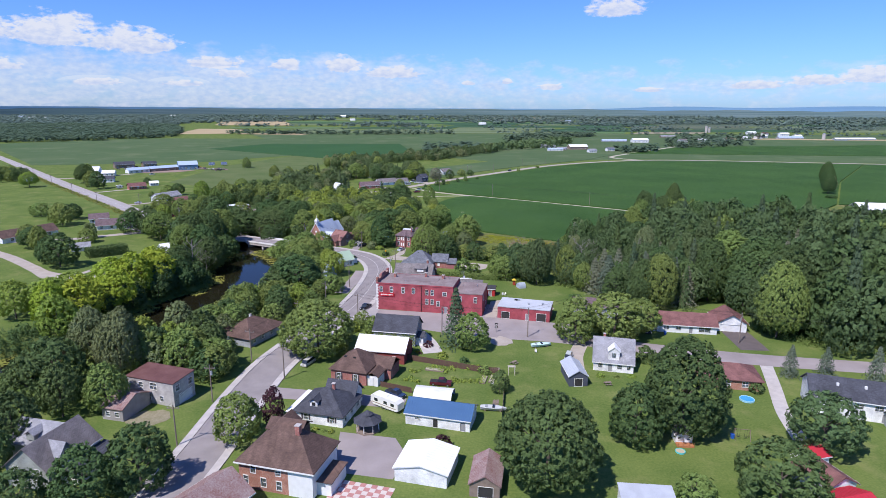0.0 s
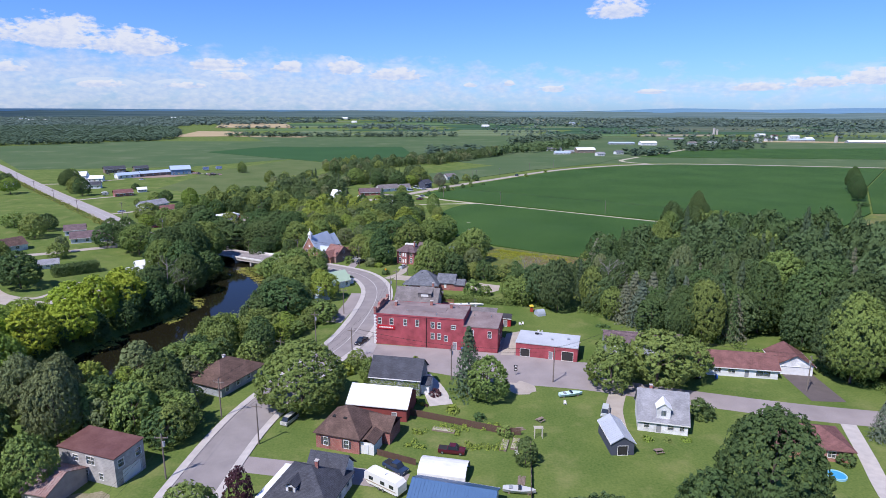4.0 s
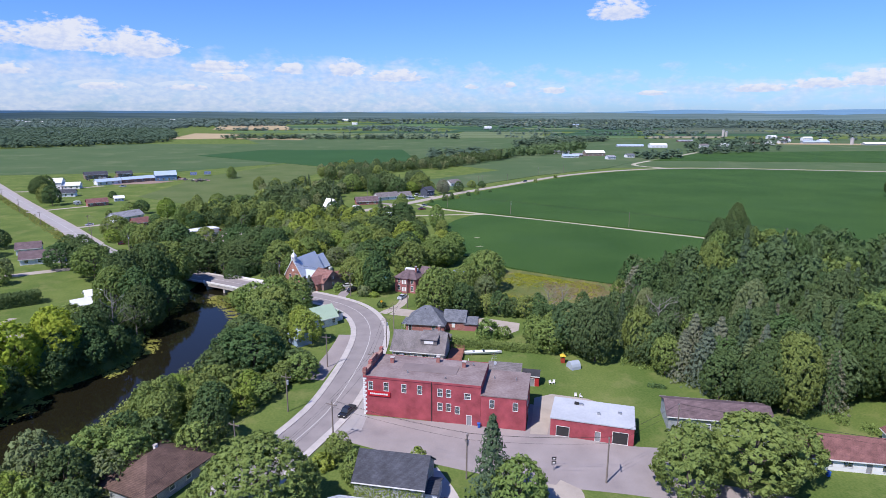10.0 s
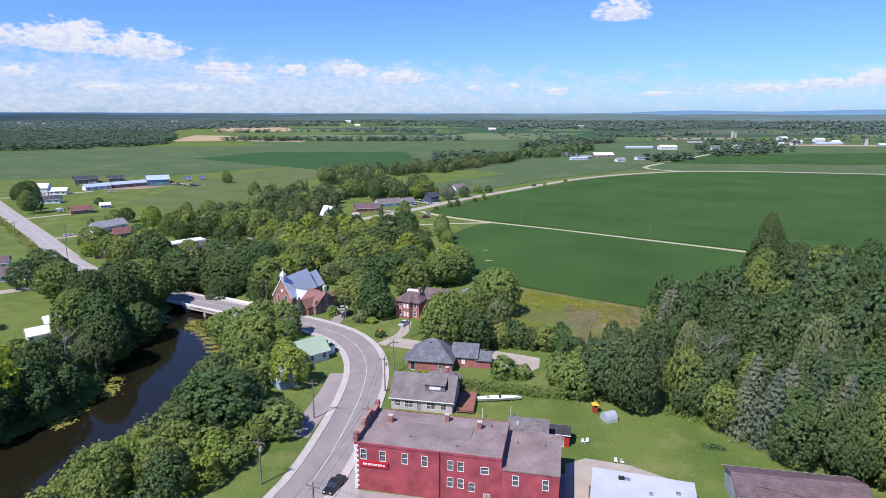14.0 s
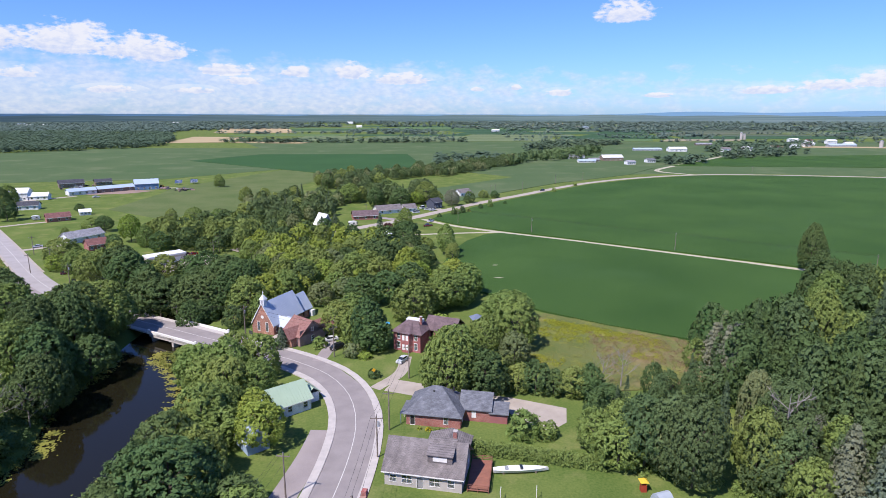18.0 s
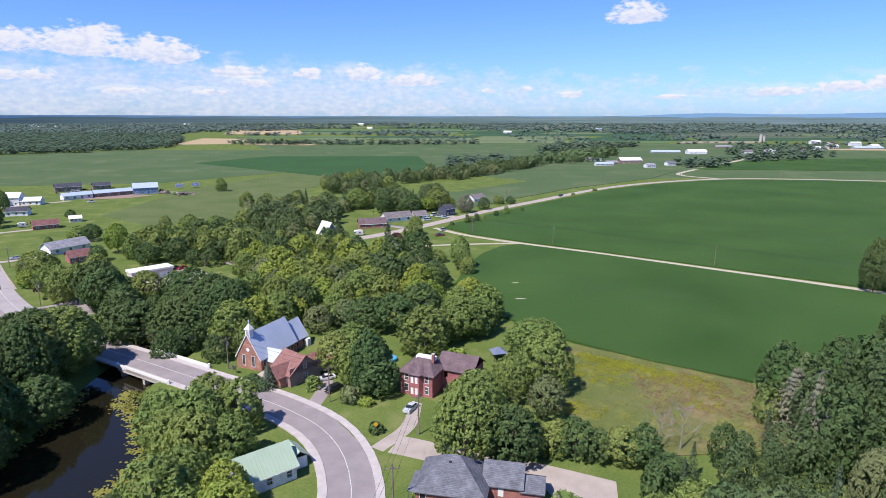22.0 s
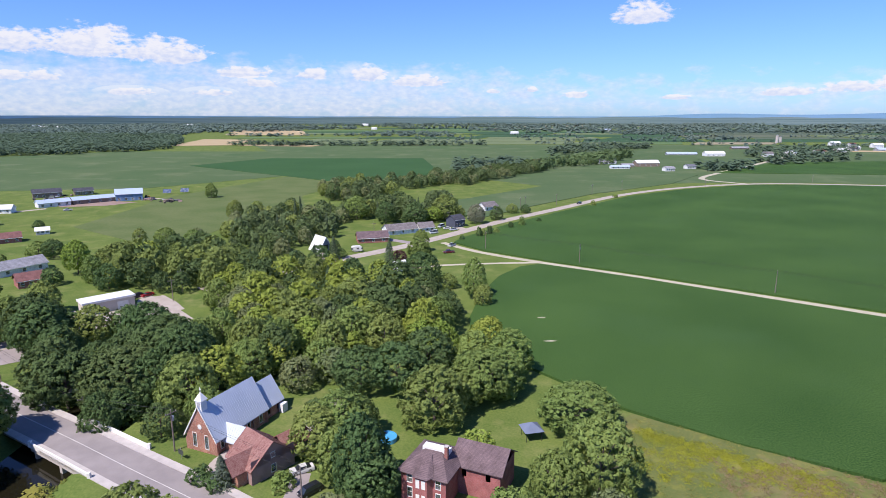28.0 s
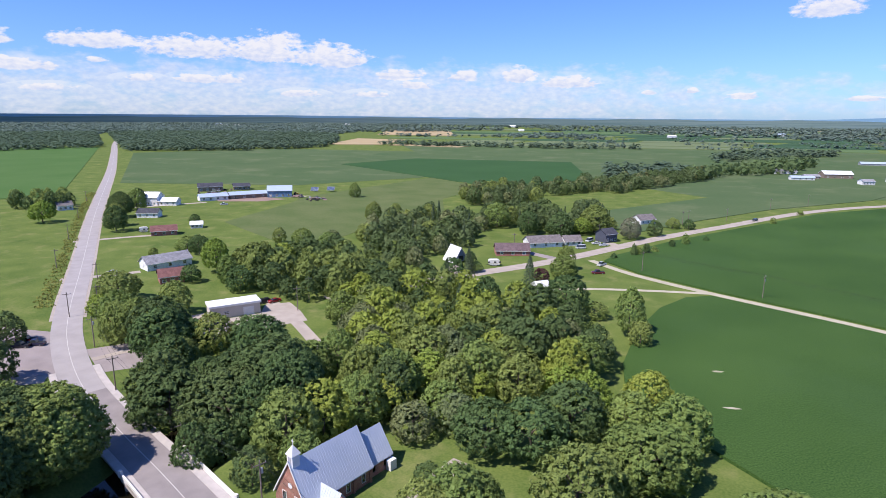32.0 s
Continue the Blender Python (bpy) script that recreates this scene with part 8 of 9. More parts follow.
for row in [
    ("black pickup truck parked beside the store", -25.2, 196.3, 70, (0.02, 0.02, 0.022), "pickup"), ("silver hatchback parked behind the store", 3.4, 217.3, 172, (0.55, 0.57, 0.58), "suv"), ("silver sedan parked behind the store", 2.0, 214.0, 172, (0.5, 0.53, 0.56), "sedan"),
    ("silver car parked under a roadside tree", -35.2, 150.2, 68, (0.5, 0.48, 0.44), "suv"), ("dark blue pickup beside a travel trailer", -10.3, 132.0, 140, (0.03, 0.05, 0.1), "pickup"), ("dark red pickup behind a canvas shelter", 0.6, 138.0, 170, (0.09, 0.015, 0.02), "pickup"),
    ("silver hatchback parked on a grass lane", 36.0, 154.2, 70, (0.5, 0.53, 0.52), "suv"), ("dark car under the carport roof", 64.8, 174.2, 80, (0.04, 0.04, 0.045), "suv"),
    ("silver car in a gravel driveway", -18.4, 282.6, 65, (0.5, 0.53, 0.56), "sedan"), ("black minivan in a house driveway", -38.2, 293.2, 48, (0.015, 0.015, 0.02), "suv"), ("white car beside a red-roofed cottage", -41.6, 300.0, 30, (0.6, 0.6, 0.58), "sedan"),
    ("dark red pickup in a parking lot", -179.0, 355.5, 20, (0.12, 0.01, 0.02), "pickup"), ("black pickup in a parking lot", -176.5, 351.5, 20, (0.02, 0.02, 0.03), "pickup"), ("dark blue pickup in a parking lot", -174.0, 354.0, 20, (0.03, 0.03, 0.06), "pickup"),
    ("black car in front of the white hall", -133.0, 383.0, 40, (0.02, 0.02, 0.02), "suv"), ("red car at the end of the hall", -129.4, 410.6, 60, (0.3, 0.015, 0.02), "sedan"), ("white and black pickup at a highway turning", -17.0, 499.5, 60, (0.5, 0.5, 0.5), "pickup"),
    ("white van beside a highway bungalow", -52, 531, 50, (0.62, 0.62, 0.62), "van"), ("white car on a front lawn by the highway", -20.8, 546.5, 20, (0.6, 0.6, 0.6), "sedan"), ("silver car on a front lawn by the highway", -17, 543, 25, (0.5, 0.52, 0.54), "sedan"), ("white box van beside a garage", -24.5, 553, 60, (0.64, 0.64, 0.64), "van"), ("white farm pickup beside a barn", -289, 607, 40, (0.6, 0.6, 0.6), "pickup"), ("plum-coloured car parked at the junction", -169, 375.5, 30, (0.09, 0.02, 0.03), "suv"), ("dark car beside the hall", -132.4, 408.8, 60, (0.03, 0.03, 0.035), "suv"),
    ("dark red pickup on the grass by a track", -18.2, 484.0, 20, (0.12, 0.02, 0.02), "pickup"), ("dark car on the highway", 76, 652, 50, (0.03, 0.03, 0.035), "suv"), ("white car beside a highway bungalow", -28, 533, 30, (0.6, 0.6, 0.6), "van"), ("silver car on a house drive", -214, 424, 40, (0.5, 0.5, 0.52), "sedan"),
]:
    car(*row)


def travel_trailer(label, x, y, rot, L=8.0):
    r = thing("travel_trailer", label, "trailer", x, y, rot)
    h = L / 2
    body = part("body", Shape().slab([(h - 0.9, 0.5), (h, 1.2), (h - 0.1, 2.6), (h - 0.8, 2.95), (-h + 0.7, 2.95), (-h, 2.4), (-h, 0.7), (-h + 0.6, 0.5)], -1.2, 1.2, "y"), mat("trailer_white", (0.74, 0.73, 0.68), (0.66, 0.65, 0.6), rough=0.45), r)
    for px in (-2.4, 0.4, 2.5):
        part("window_glass", Shape().box(px - 0.5, -1.23, 1.5, px + 0.5, -1.2, 2.2), mat("car_glass", (0.02, 0.025, 0.03)), body)
    part("stripe", Shape().box(-h + 0.4, -1.225, 1.0, h - 0.6, -1.205, 1.2), mat("beige_stripe", (0.4, 0.33, 0.25)), body)
    for px in (-0.5, 0.45):
        for s in (-1, 1):
            w = part("wheel", Shape().tube((px, s * 0.95, 0.35), (px, s * 1.2, 0.35), 0.35, n=12), BLACK, r)
            part("rim", Shape().tube((px, s * 1.18, 0.35), (px, s * 1.23, 0.35), 0.2, n=8), STEEL, w)
    part("hitch", Shape().box(-h - 1.2, -0.06, 0.4, -h + 0.6, 0.06, 0.52), BLACK, r)
    part("jack", Shape().box(h - 1.3, -0.1, 0.0, h - 1.1, 0.1, 0.5), STEEL, r)
    part("roof_vent", Shape().box(-0.4, -0.3, 2.95, 0.3, 0.3, 3.15), WHITE, body)


travel_trailer("white travel trailer parked on a garden drive", -11.8, 126.2, -36, 8.2)
travel_trailer("small white camper on a lawn by the highway", -63.5, 485, 20, 5.0)
travel_trailer("small white trailer on a house lawn", -268, 503, 40, 4.6)


def boat(name, label, x, y, rot, L, paint):
    r = thing(name, label, "boat", x, y, rot)
    n = 10
    s = Shape()
    vs = []
    for k in range(n + 1):
        t = k / n
        w = 0.95 * math.sin(math.pi * min(1, 0.12 + t * 0.9)) ** 0.6 * (0.2 if k == n else 1)
        px = -L / 2 + L * t
        vs += [(px, -w, 1.0), (px, -w * 0.6, 0.35), (px, w * 0.6, 0.35), (px, w, 1.0)]
    fs = [(4 * k + i, 4 * k + 4 + i, 4 * k + 5 + i, 4 * k + 1 + i) for k in range(n) for i in range(3)] + [(4 * k + 3, 4 * k + 7, 4 * k + 4, 4 * k) for k in range(n)]
    s.add(vs, fs + [(0, 1, 2, 3), tuple(4 * n + i for i in (3, 2, 1, 0))])
    hull = part("hull", s, paint, r)
    part("windscreen", Shape().box(-0.2, -0.6, 1.0, 0.3, 0.6, 1.35), mat("car_glass", (0.02, 0.025, 0.03)), hull)
    part("seat", Shape().box(-L / 4 - 0.4, -0.5, 1.0, -L / 4 + 0.2, 0.5, 1.2), mat("grey_vinyl", (0.3, 0.32, 0.34)), hull)
    part("cradle", Shape().box(-L / 3, -0.5, 0, -L / 3 + 0.3, 0.5, 0.5), WOOD, r)
    part("cradle", Shape().box(L / 4, -0.5, 0, L / 4 + 0.3, 0.5, 0.5), WOOD, r)
    return r


boat("motor_boat", "small turquoise and white boat on a lawn", 29.8, 162.6, 12, 6.0, mat("boat_teal", (0.5, 0.7, 0.72), (0.6, 0.72, 0.74), scale=1.5, rough=0.35))
boat("sail_boat", "long white boat hull stored behind a house", 8.0, 230.5, 4, 10.6, WHITE)
boat("rowing_boat", "grey-white boat stored beside a fence", 12.6, 124.8, -8, 6.0, mat("boat_grey", (0.5, 0.51, 0.5), (0.42, 0.43, 0.42)))

# ---- poles and lines ----
def pole(x, y, rot, h=9.0, arm=True, can=False, label="wooden utility pole with crossarm"):
    r = thing("utility_pole", label, "utility pole", x, y, rot, group="utility poles", z=land(x, y))
    part("pole", Shape().tube((0, 0, -0.5), (0, 0, h), 0.17, 0.12, 8), POLEWOOD, r)
    if arm:
        a = part("crossarm", Shape().box(-1.25, -0.07, h - 0.75, 1.25, 0.07, h - 0.6), POLEWOOD, r)
        for px in (-1.15, 0.0, 1.15):
            part("insulator", Shape().tube((px, 0, h - 0.6 if px else h), (px, 0, h - 0.35 if px else h + 0.25), 0.07, 0.05, 6), STEEL, a if px else r)
    if can:
        part("transformer", Shape().tube((0.32, 0, h - 2.4), (0.32, 0, h - 1.4), 0.24, n=10), mat("transformer_grey", (0.4, 0.42, 0.43)), r)
    return Vector((x, y, land(x, y) + h))


def wire(a, b, sag=0.5):
    s = Shape()
    n = 8
    pts = [Vector(a).lerp(Vector(b), k / n) - Vector((0, 0, sag * 4 * (k / n) * (1 - k / n))) for k in range(n + 1)]
    side = Vector((a.y - b.y, b.x - a.x, 0)).normalized() * 0.022
    vs = [p + o for p in pts for o in (side, Vector((0, 0, 0.022)), -side, Vector((0, 0, -0.022)))]
    s.add(vs, [(4 * k + i, 4 * k + (i + 1) % 4, 4 * k + 4 + (i + 1) % 4, 4 * k + 4 + i) for k in range(n) for i in range(4)])
    single("power_line", s, mat("dark_cable", (0.03, 0.03, 0.03)), "thin dark overhead power line between poles", "cable", group="power lines")


runs = [[(-53.5, 110, 0), (-53.2, 129, 0), (-51.0, 152.1, -15), (-43.5, 176, -22), (-38.9, 197.2, -15), (-34.5, 222, -5)],
        [(-39.3, 141, -12), (-33.5, 163, -20), (-26.2, 184.2, -22), (-20.6, 210, -6), (-19.8, 235.3, 0), (-18.5, 246, 10), (-15.9, 271.8, 10)],
        [(-26.2, 184.2, 60), (1, 171.5, 72), (26.9, 170.2, 78), (44.6, 183.1, 78), (88.9, 165.6, 75), (135, 152, 78)],
        [(-38, 287, 45), (-70, 307.5, 60), (-98, 322, 60), (-130.1, 337.9, 50), (-157, 358.3, 45), (-181, 384, 45), (-205, 408, 45)],
        [(0, 492, 60), (41.2, 463.5, 60), (105.7, 418.5, 60), (172, 372, 60)]]
stood = {}
for run in runs:
    tops = []
    for k, (x, y, rot) in enumerate(run):
        if (x, y) not in stood:
            stood[x, y] = pole(x, y, rot, 9.2, True, k % 3 == 1)
        tops.append((stood[x, y], rot))
    for (a, ra), (b, rb) in zip(tops, tops[1:]):
        for off in (-1.15, 0.0, 1.15):
            up = 0.25 if off == 0 else -0.35
            da = Vector((math.cos(radians(ra)) * off, math.sin(radians(ra)) * off, up))
            db = Vector((math.cos(radians(rb)) * off, math.sin(radians(rb)) * off, up))
            wire(a + da, b + db)
for x, y in [(-185, 376), (-243, 424), (-290, 474), (-340, 528), (-395, 588), (-119, 417), (-117, 405), (-60, 520), (-20, 560), (29, 623), (33, 629), (58, 646), (97, 708), (130, 740), (215, 770), (330, 800)]:
    pole(x, y, 45, 8.5, True)

# ---- fences, signs and garden things ----
def board_fence(label, pts, h=1.6, m=None):
    m = m or mat("brown_fence", (0.13, 0.075, 0.055), (0.1, 0.06, 0.045), scale=1.0, fine=8.0)
    root = tagged(new("fence"), label, "fence")
    bd = Shape().box(-0.075, -0.015, 0.0, 0.075, 0.015, h).mesh("board", m)
    ps = Shape().box(-0.06, -0.06, 0, 0.06, 0.06, h + 0.1).mesh("post", m)
    for a, b in zip(pts, pts[1:]):
        a, b = Vector(a), Vector(b)
        L, ang = (b - a).length, math.degrees(math.atan2(b.y - a.y, b.x - a.x))
        n = int(L / 0.17)
        for k in range(n):
            p = a.lerp(b, (k + 0.5) / n)
            o = new("board", bd)
            o.matrix_world = pose(p.x, p.y, gz(p.x, p.y) + 0.05, 0, 0, ang)
            o.parent = root
        for k in range(int(L / 2.4) + 1):
            p = a.lerp(b, min(1, k * 2.4 / L))
            o = new("post", ps)
            o.matrix_world = pose(p.x, p.y, gz(p.x, p.y), 0, 0, ang) @ Matrix.Translation((0, 0.08, 0))
            o.parent = root


board_fence("brown board fence between back gardens", [(-10.5, 153.9), (0.3, 149.7), (11.0, 145.4), (15.5, 144.6)])
board_fence("brown board fence beside a driveway", [(-14.4, 137.0), (-6.5, 133.4)], 1.4)
board_fence("weathered wooden fence beside a lawn", [(16.8, 140), (15.2, 128), (14.2, 121)], 1.3, WOOD)


def sign(name, label, x, y, rot, shape):
    r = thing(name, label, "sign", x, y, rot)
    part("post", Shape().tube((0, 0, -0.3), (0, 0, 2.6), 0.05, n=6), STEEL, r)
    if shape == "diamond":
        part("sign_plate", Shape().slab([(-0.55, 2.5), (0, 1.95), (0.55, 2.5), (0, 3.05)], -0.08, -0.05, "y"), mat("warning_yellow", (0.75, 0.4, 0.02), (0.7, 0.36, 0.02)), r)
    elif shape == "route":
        for z in (2.6, 1.7):
            p = part("sign_plate", Shape().box(-0.45, -0.08, z - 0.35, 0.45, -0.05, z + 0.35), BLACK, r)
            part("lettering", Shape().box(-0.25, -0.09, z - 0.15, 0.25, -0.083, z + 0.15), TRIM, p)
    else:
        part("sign_plate", Shape().box(-0.8, -0.08, 1.0, 0.8, -0.03, 2.1), mat("dark_board", (0.06, 0.07, 0.06)), r)


sign("road_sign", "orange-yellow diamond warning sign on a post", -24.9, 271.6, 20, "diamond")
sign("road_sign", "black route marker sign on a post", 17.8, 174.2, 5, "route")
sign("church_sign", "dark notice board on the church lawn", -67.2, 304.6, -32, "board")
sign("road_sign", "dark sign board at the junction", -158.0, 362.5, 40, "board")


def garden_gazebo():
    r = thing("gazebo", "garden pavilion with a blue-grey canopy roof", "gazebo", 3.4, 312.6, 15)
    for a in (-1.6, 1.6):
        for b in (-1.6, 1.6):
            part("post", Shape().box(a - 0.05, b - 0.05, 0, a + 0.05, b + 0.05, 2.3), BLACK, r)
    s = Shape().add([(-2.1, -2.1, 2.2), (2.1, -2.1, 2.2), (2.1, 2.1, 2.2), (-2.1, 2.1, 2.2), (0, 0, 3.6)], [(0, 1, 4), (1, 2, 4), (2, 3, 4), (3, 0, 4), (0, 3, 2, 1)])
    part("canopy", s, mat("blue_grey_canvas", (0.16, 0.19, 0.27), (0.13, 0.16, 0.23)), r)


garden_gazebo()


def pool(label, x, y, rad, h, rim, inner):
    r = thing("pool", label, "pool", x, y)
    ring = [(math.cos(k * math.pi / 8), math.sin(k * math.pi / 8)) for k in range(16)]
    s = Shape().add([(rad * a, rad * b, 0) for a, b in ring] + [(rad * a, rad * b, h) for a, b in ring] + [(rad * 0.9 * a, rad * 0.9 * b, h) for a, b in ring] + [(rad * 0.88 * a, rad * 0.88 * b, h * 0.5) for a, b in ring], [(16 * j + k, 16 * j + (k + 1) % 16, 16 * j + 16 + (k + 1) % 16, 16 * j + 16 + k) for j in range(3) for k in range(16)])
    part("wall", s, rim, r)
    part("water", Shape().prism([(rad * 0.89 * a, rad * 0.89 * b) for a, b in ring], h * 0.3, h * 0.75), inner, r)


pool_blue = mat("pool_blue", (0.06, 0.3, 0.55), (0.08, 0.36, 0.6), rough=0.2, spec=0.6)
pool("round blue paddling pool on a lawn", 73.6, 130.0, 1.7, 0.4, mat("pale_blue_vinyl", (0.3, 0.55, 0.65), (0.25, 0.5, 0.62)), pool_blue)
pool("round blue garden pool behind trees", -26.7, 311.0, 2.2, 1.0, pool_blue, pool_blue)
pool("small turquoise sandpit by a playhouse", 49.0, 107.8, 1.0, 0.3, mat("turquoise_plastic", (0.1, 0.5, 0.5), (0.1, 0.45, 0.45)), mat("sand", (0.5, 0.42, 0.3)))


def swing_set():
    r = thing("swing_set", "wooden garden swing frame on a lawn", "swing", 63.8, 112.6, -10)
    for px in (-1.5, 1.5):
        for s in (-0.9, 0.9):
            part("leg", Shape().tube((px, s, 0), (px, 0, 2.3), 0.05, n=6), WOOD, r)
    part("top_bar", Shape().tube((-1.7, 0, 2.3), (1.7, 0, 2.3), 0.05, n=6), WOOD, r)
    for px in (-0.7, 0.7):
        part("swing_seat", Shape().box(px - 0.25, -0.1, 0.55, px + 0.25, 0.1, 0.6).box(px - 0.24, -0.015, 0.6, px - 0.21, 0.015, 2.3).box(px + 0.21, -0.015, 0.6, px + 0.24, 0.015, 2.3), BLACK, r)


swing_set()


def bin_(label, x, y, c):
    r = thing("bin", label, "bin", x, y)
    part("body", Shape().add([(-0.25, -0.25, 0), (0.25, -0.25, 0), (0.25, 0.25, 0), (-0.25, 0.25, 0), (-0.32, -0.32, 0.95), (0.32, -0.32, 0.95), (0.32, 0.32, 0.95), (-0.32, 0.32, 0.95)], [(0, 3, 2, 1), (0, 1, 5, 4), (1, 2, 6, 5), (2, 3, 7, 6), (3, 0, 4, 7), (4, 5, 6, 7)]), c, r)
    part("lid", Shape().box(-0.35, -0.36, 0.95, 0.35, 0.36, 1.03), c, r)


blue_plastic = mat("blue_plastic", (0.03, 0.12, 0.45), (0.03, 0.1, 0.4), rough=0.4)
bin_("blue plastic bin on a lawn", 62.0, 113.0, blue_plastic)
bin_("blue recycling bin by the store wall", 4.4, 190.2, blue_plastic)
bin_("blue recycling bin beside the bungalow drive", 69.5, 172.5, blue_plastic)


def chair(label, x, y, rot, m):
    r = thing("garden_chair", label, "chair", x, y, rot, group="garden chairs")
    part("seat", Shape().box(-0.3, -0.3, 0.38, 0.3, 0.3, 0.44), m, r)
    part("backrest", Shape().box(-0.3, 0.26, 0.44, 0.3, 0.32, 1.0), m, r)
    for a in (-0.26, 0.26):
        for b in (-0.26, 0.26):
            part("leg", Shape().box(a - 0.03, b - 0.03, 0, a + 0.03, b + 0.03, 0.38), m, r)


for x, y, rot in [(23.7, 211.7, 10), (24.6, 211.9, -20), (28.6, 204.6, 0), (29.8, 204.2, 40), (27.6, 158.4, 0), (13.6, 137, 15)]:
    chair("white garden chair on the lawn", x, y, rot, TRIM)


def deck_stack():
    r = thing("garden_swing", "pale wooden arbour on a lawn", "arbour", 19.0, 143.8, 0)
    for a in (-0.8, 0.8):
        for b in (-0.4, 0.4):
            part("post", Shape().box(a - 0.06, b - 0.06, 0, a + 0.06, b + 0.06, 2.3), mat("pale_wood", (0.55, 0.5, 0.42), (0.46, 0.42, 0.35)), r)
    for k in range(5):
        part("slat", Shape().box(-1.0, -0.5 + k * 0.24, 2.3, 1.0, -0.42 + k * 0.24, 2.4), mat("pale_wood", (0.55, 0.5, 0.42)), r)
    r = thing("dome_tent", "grey dome shelter at the wood's edge", "tent", 31.7, 221.6, 20)
    n = 8
    arc = [(-1.5 * math.cos(math.pi * k / n), 2.0 * math.sin(math.pi * k / n)) for k in range(n + 1)]
    part("cover", Shape().slab(arc, -1.4, 1.4), mat("grey_canvas", (0.36, 0.4, 0.45), (0.3, 0.34, 0.38)), r)
    r = thing("play_slide", "yellow and red plastic play tower", "playground", 29.4, 225.0, 0)
    part("tower", Shape().box(-0.5, -0.5, 0, 0.5, 0.5, 1.4), mat("red_plastic", (0.4, 0.06, 0.03)), r)
    part("roof", Shape().add([(-0.8, -0.8, 2.0), (0.8, -0.8, 2.0), (0.8, 0.8, 2.0), (-0.8, 0.8, 2.0), (0, 0, 2.7)], [(0, 1, 4), (1, 2, 4), (2, 3, 4), (3, 0, 4), (0, 3, 2, 1)]), mat("yellow_plastic", (0.7, 0.5, 0.05)), r)
    for a in (-0.45, 0.45):
        for b in (-0.45, 0.45):
            part("post", Shape().box(a - 0.05, b - 0.05, 1.4, a + 0.05, b + 0.05, 2.0), mat("yellow_plastic", (0.7, 0.5, 0.05)), r)


deck_stack()


# ---- drives, paths and verges ----
def make_drives():
    k = dict(category="driveway", kind="structure")
    for label, pts, w, m in [
        ("pale gravel driveway behind the slate-roofed house", [(-20.5, 268), (-15, 266), (-2, 261), (8, 258), (20, 253)], 3.4, GRAVEL), ("pale gravel driveway of the brick villa", [(-24, 266), (-18.5, 275), (-17.6, 286)], 1.6, GRAVEL),
        ("paved drive beside the red-roofed cottage", [(-41, 284), (-40, 292), (-40.5, 299.5)], 2.8, ASPHALT2), ("short path to the church porch", [(-57, 297), (-59.5, 302), (-57.5, 309)], 1.5, GRAVEL), ("gravel drive beside the church", [(-46, 306), (-44.5, 316), (-39, 330)], 3.0, GRAVEL),
        ("gravel lane on the west bank", [(-260, 306), (-205, 273.5), (-173, 248.5), (-159, 236), (-148, 233.5), (-140, 236.5), (-134, 246), (-129, 260)], 2.6, GRAVEL), ("narrow gravel loop under a dark tree", [(-176, 253), (-163, 242.5), (-151, 239.5), (-147.5, 250), (-147, 262)], 1.3, GRAVEL), ("concrete path behind the pavement", [(-113, 331), (-107, 338)], 1.2, CONCRETE), ("gravel lane beside the hall", [(-152, 352), (-145, 364), (-137, 374)], 3.0, GRAVEL), ("gravel lane past the hall", [(-132, 411), (-124, 406), (-110, 393), (-93, 376)], 2.0, GRAVEL),
        ("pale concrete drive between houses", [(89.5, 152), (84, 137), (79, 124), (76, 112)], 1.6, CONCRETE), ("pale farm lane past a grey barn", [(190, 356), (224, 352), (262, 341), (320, 336)], 1.7, GRAVEL), ("dark drive in front of the double garage", [(91, 160), (91.5, 168), (92, 175)], 4.0, mat("dark_drive", (0.13, 0.105, 0.1), (0.1, 0.085, 0.08), scale=0.5, fine=6.0)),
        ("grassy gravel lane beside a dormer house", [(42, 165), (38.5, 156), (37, 148)], 2.0, GRAVEL), ("asphalt drive between cottages", [(-41, 134), (-30, 132), (-18, 130), (-8, 128)], 2.6, ASPHALT2), ("light gravel yard between houses", [(-7, 174), (-3.5, 166), (-1.5, 158)], 2.8, CONCRETE),
        ("house drive beside the country road", [(-226, 410), (-212, 422), (-205, 430)], 2.0, GRAVEL), ("house drive beside the country road", [(-283, 470), (-264, 490), (-252, 500)], 2.0, GRAVEL), ("farm drive beside the country road", [(-372, 570), (-340, 580), (-310, 615)], 2.4, GRAVEL),
        ("gravel drive to a bungalow", [(-152, 338), (-175, 322), (-200, 305), (-240, 296)], 2.8, GRAVEL), ("gravel bank beside a house", [(-36.5, 214), (-35, 224), (-33.5, 236), (-33, 246)], 2.5, ASPHALT2), ("gravel side road of the farm yard", [(-320, 640), (-290, 660), (-250, 672), (-180, 690)], 3.0, DIRT),
        ("house drive off the highway", [(-36, 505), (-48, 513), (-56, 518)], 2.6, ASPHALT2), ("gravel drive of a field house", [(-8, 540), (-14, 552)], 2.5, GRAVEL), ("garden path behind a cottage", [(-62, 455), (-78, 470), (-80, 482)], 2.2, GRAVEL),
    ]:
        single("driveway", strip(smooth_line(pts, 2.0), -w, w, 0.035, -0.25), m, label, **k)
    lot = [(-152, 341), (-166, 330), (-190, 344), (-196, 362), (-176, 364)]
    single("parking_lot", patch(lot, -0.3, 0.03, gz), ASPHALT2, "pinkish asphalt lot at the road junction", "parking lot", kind="structure")
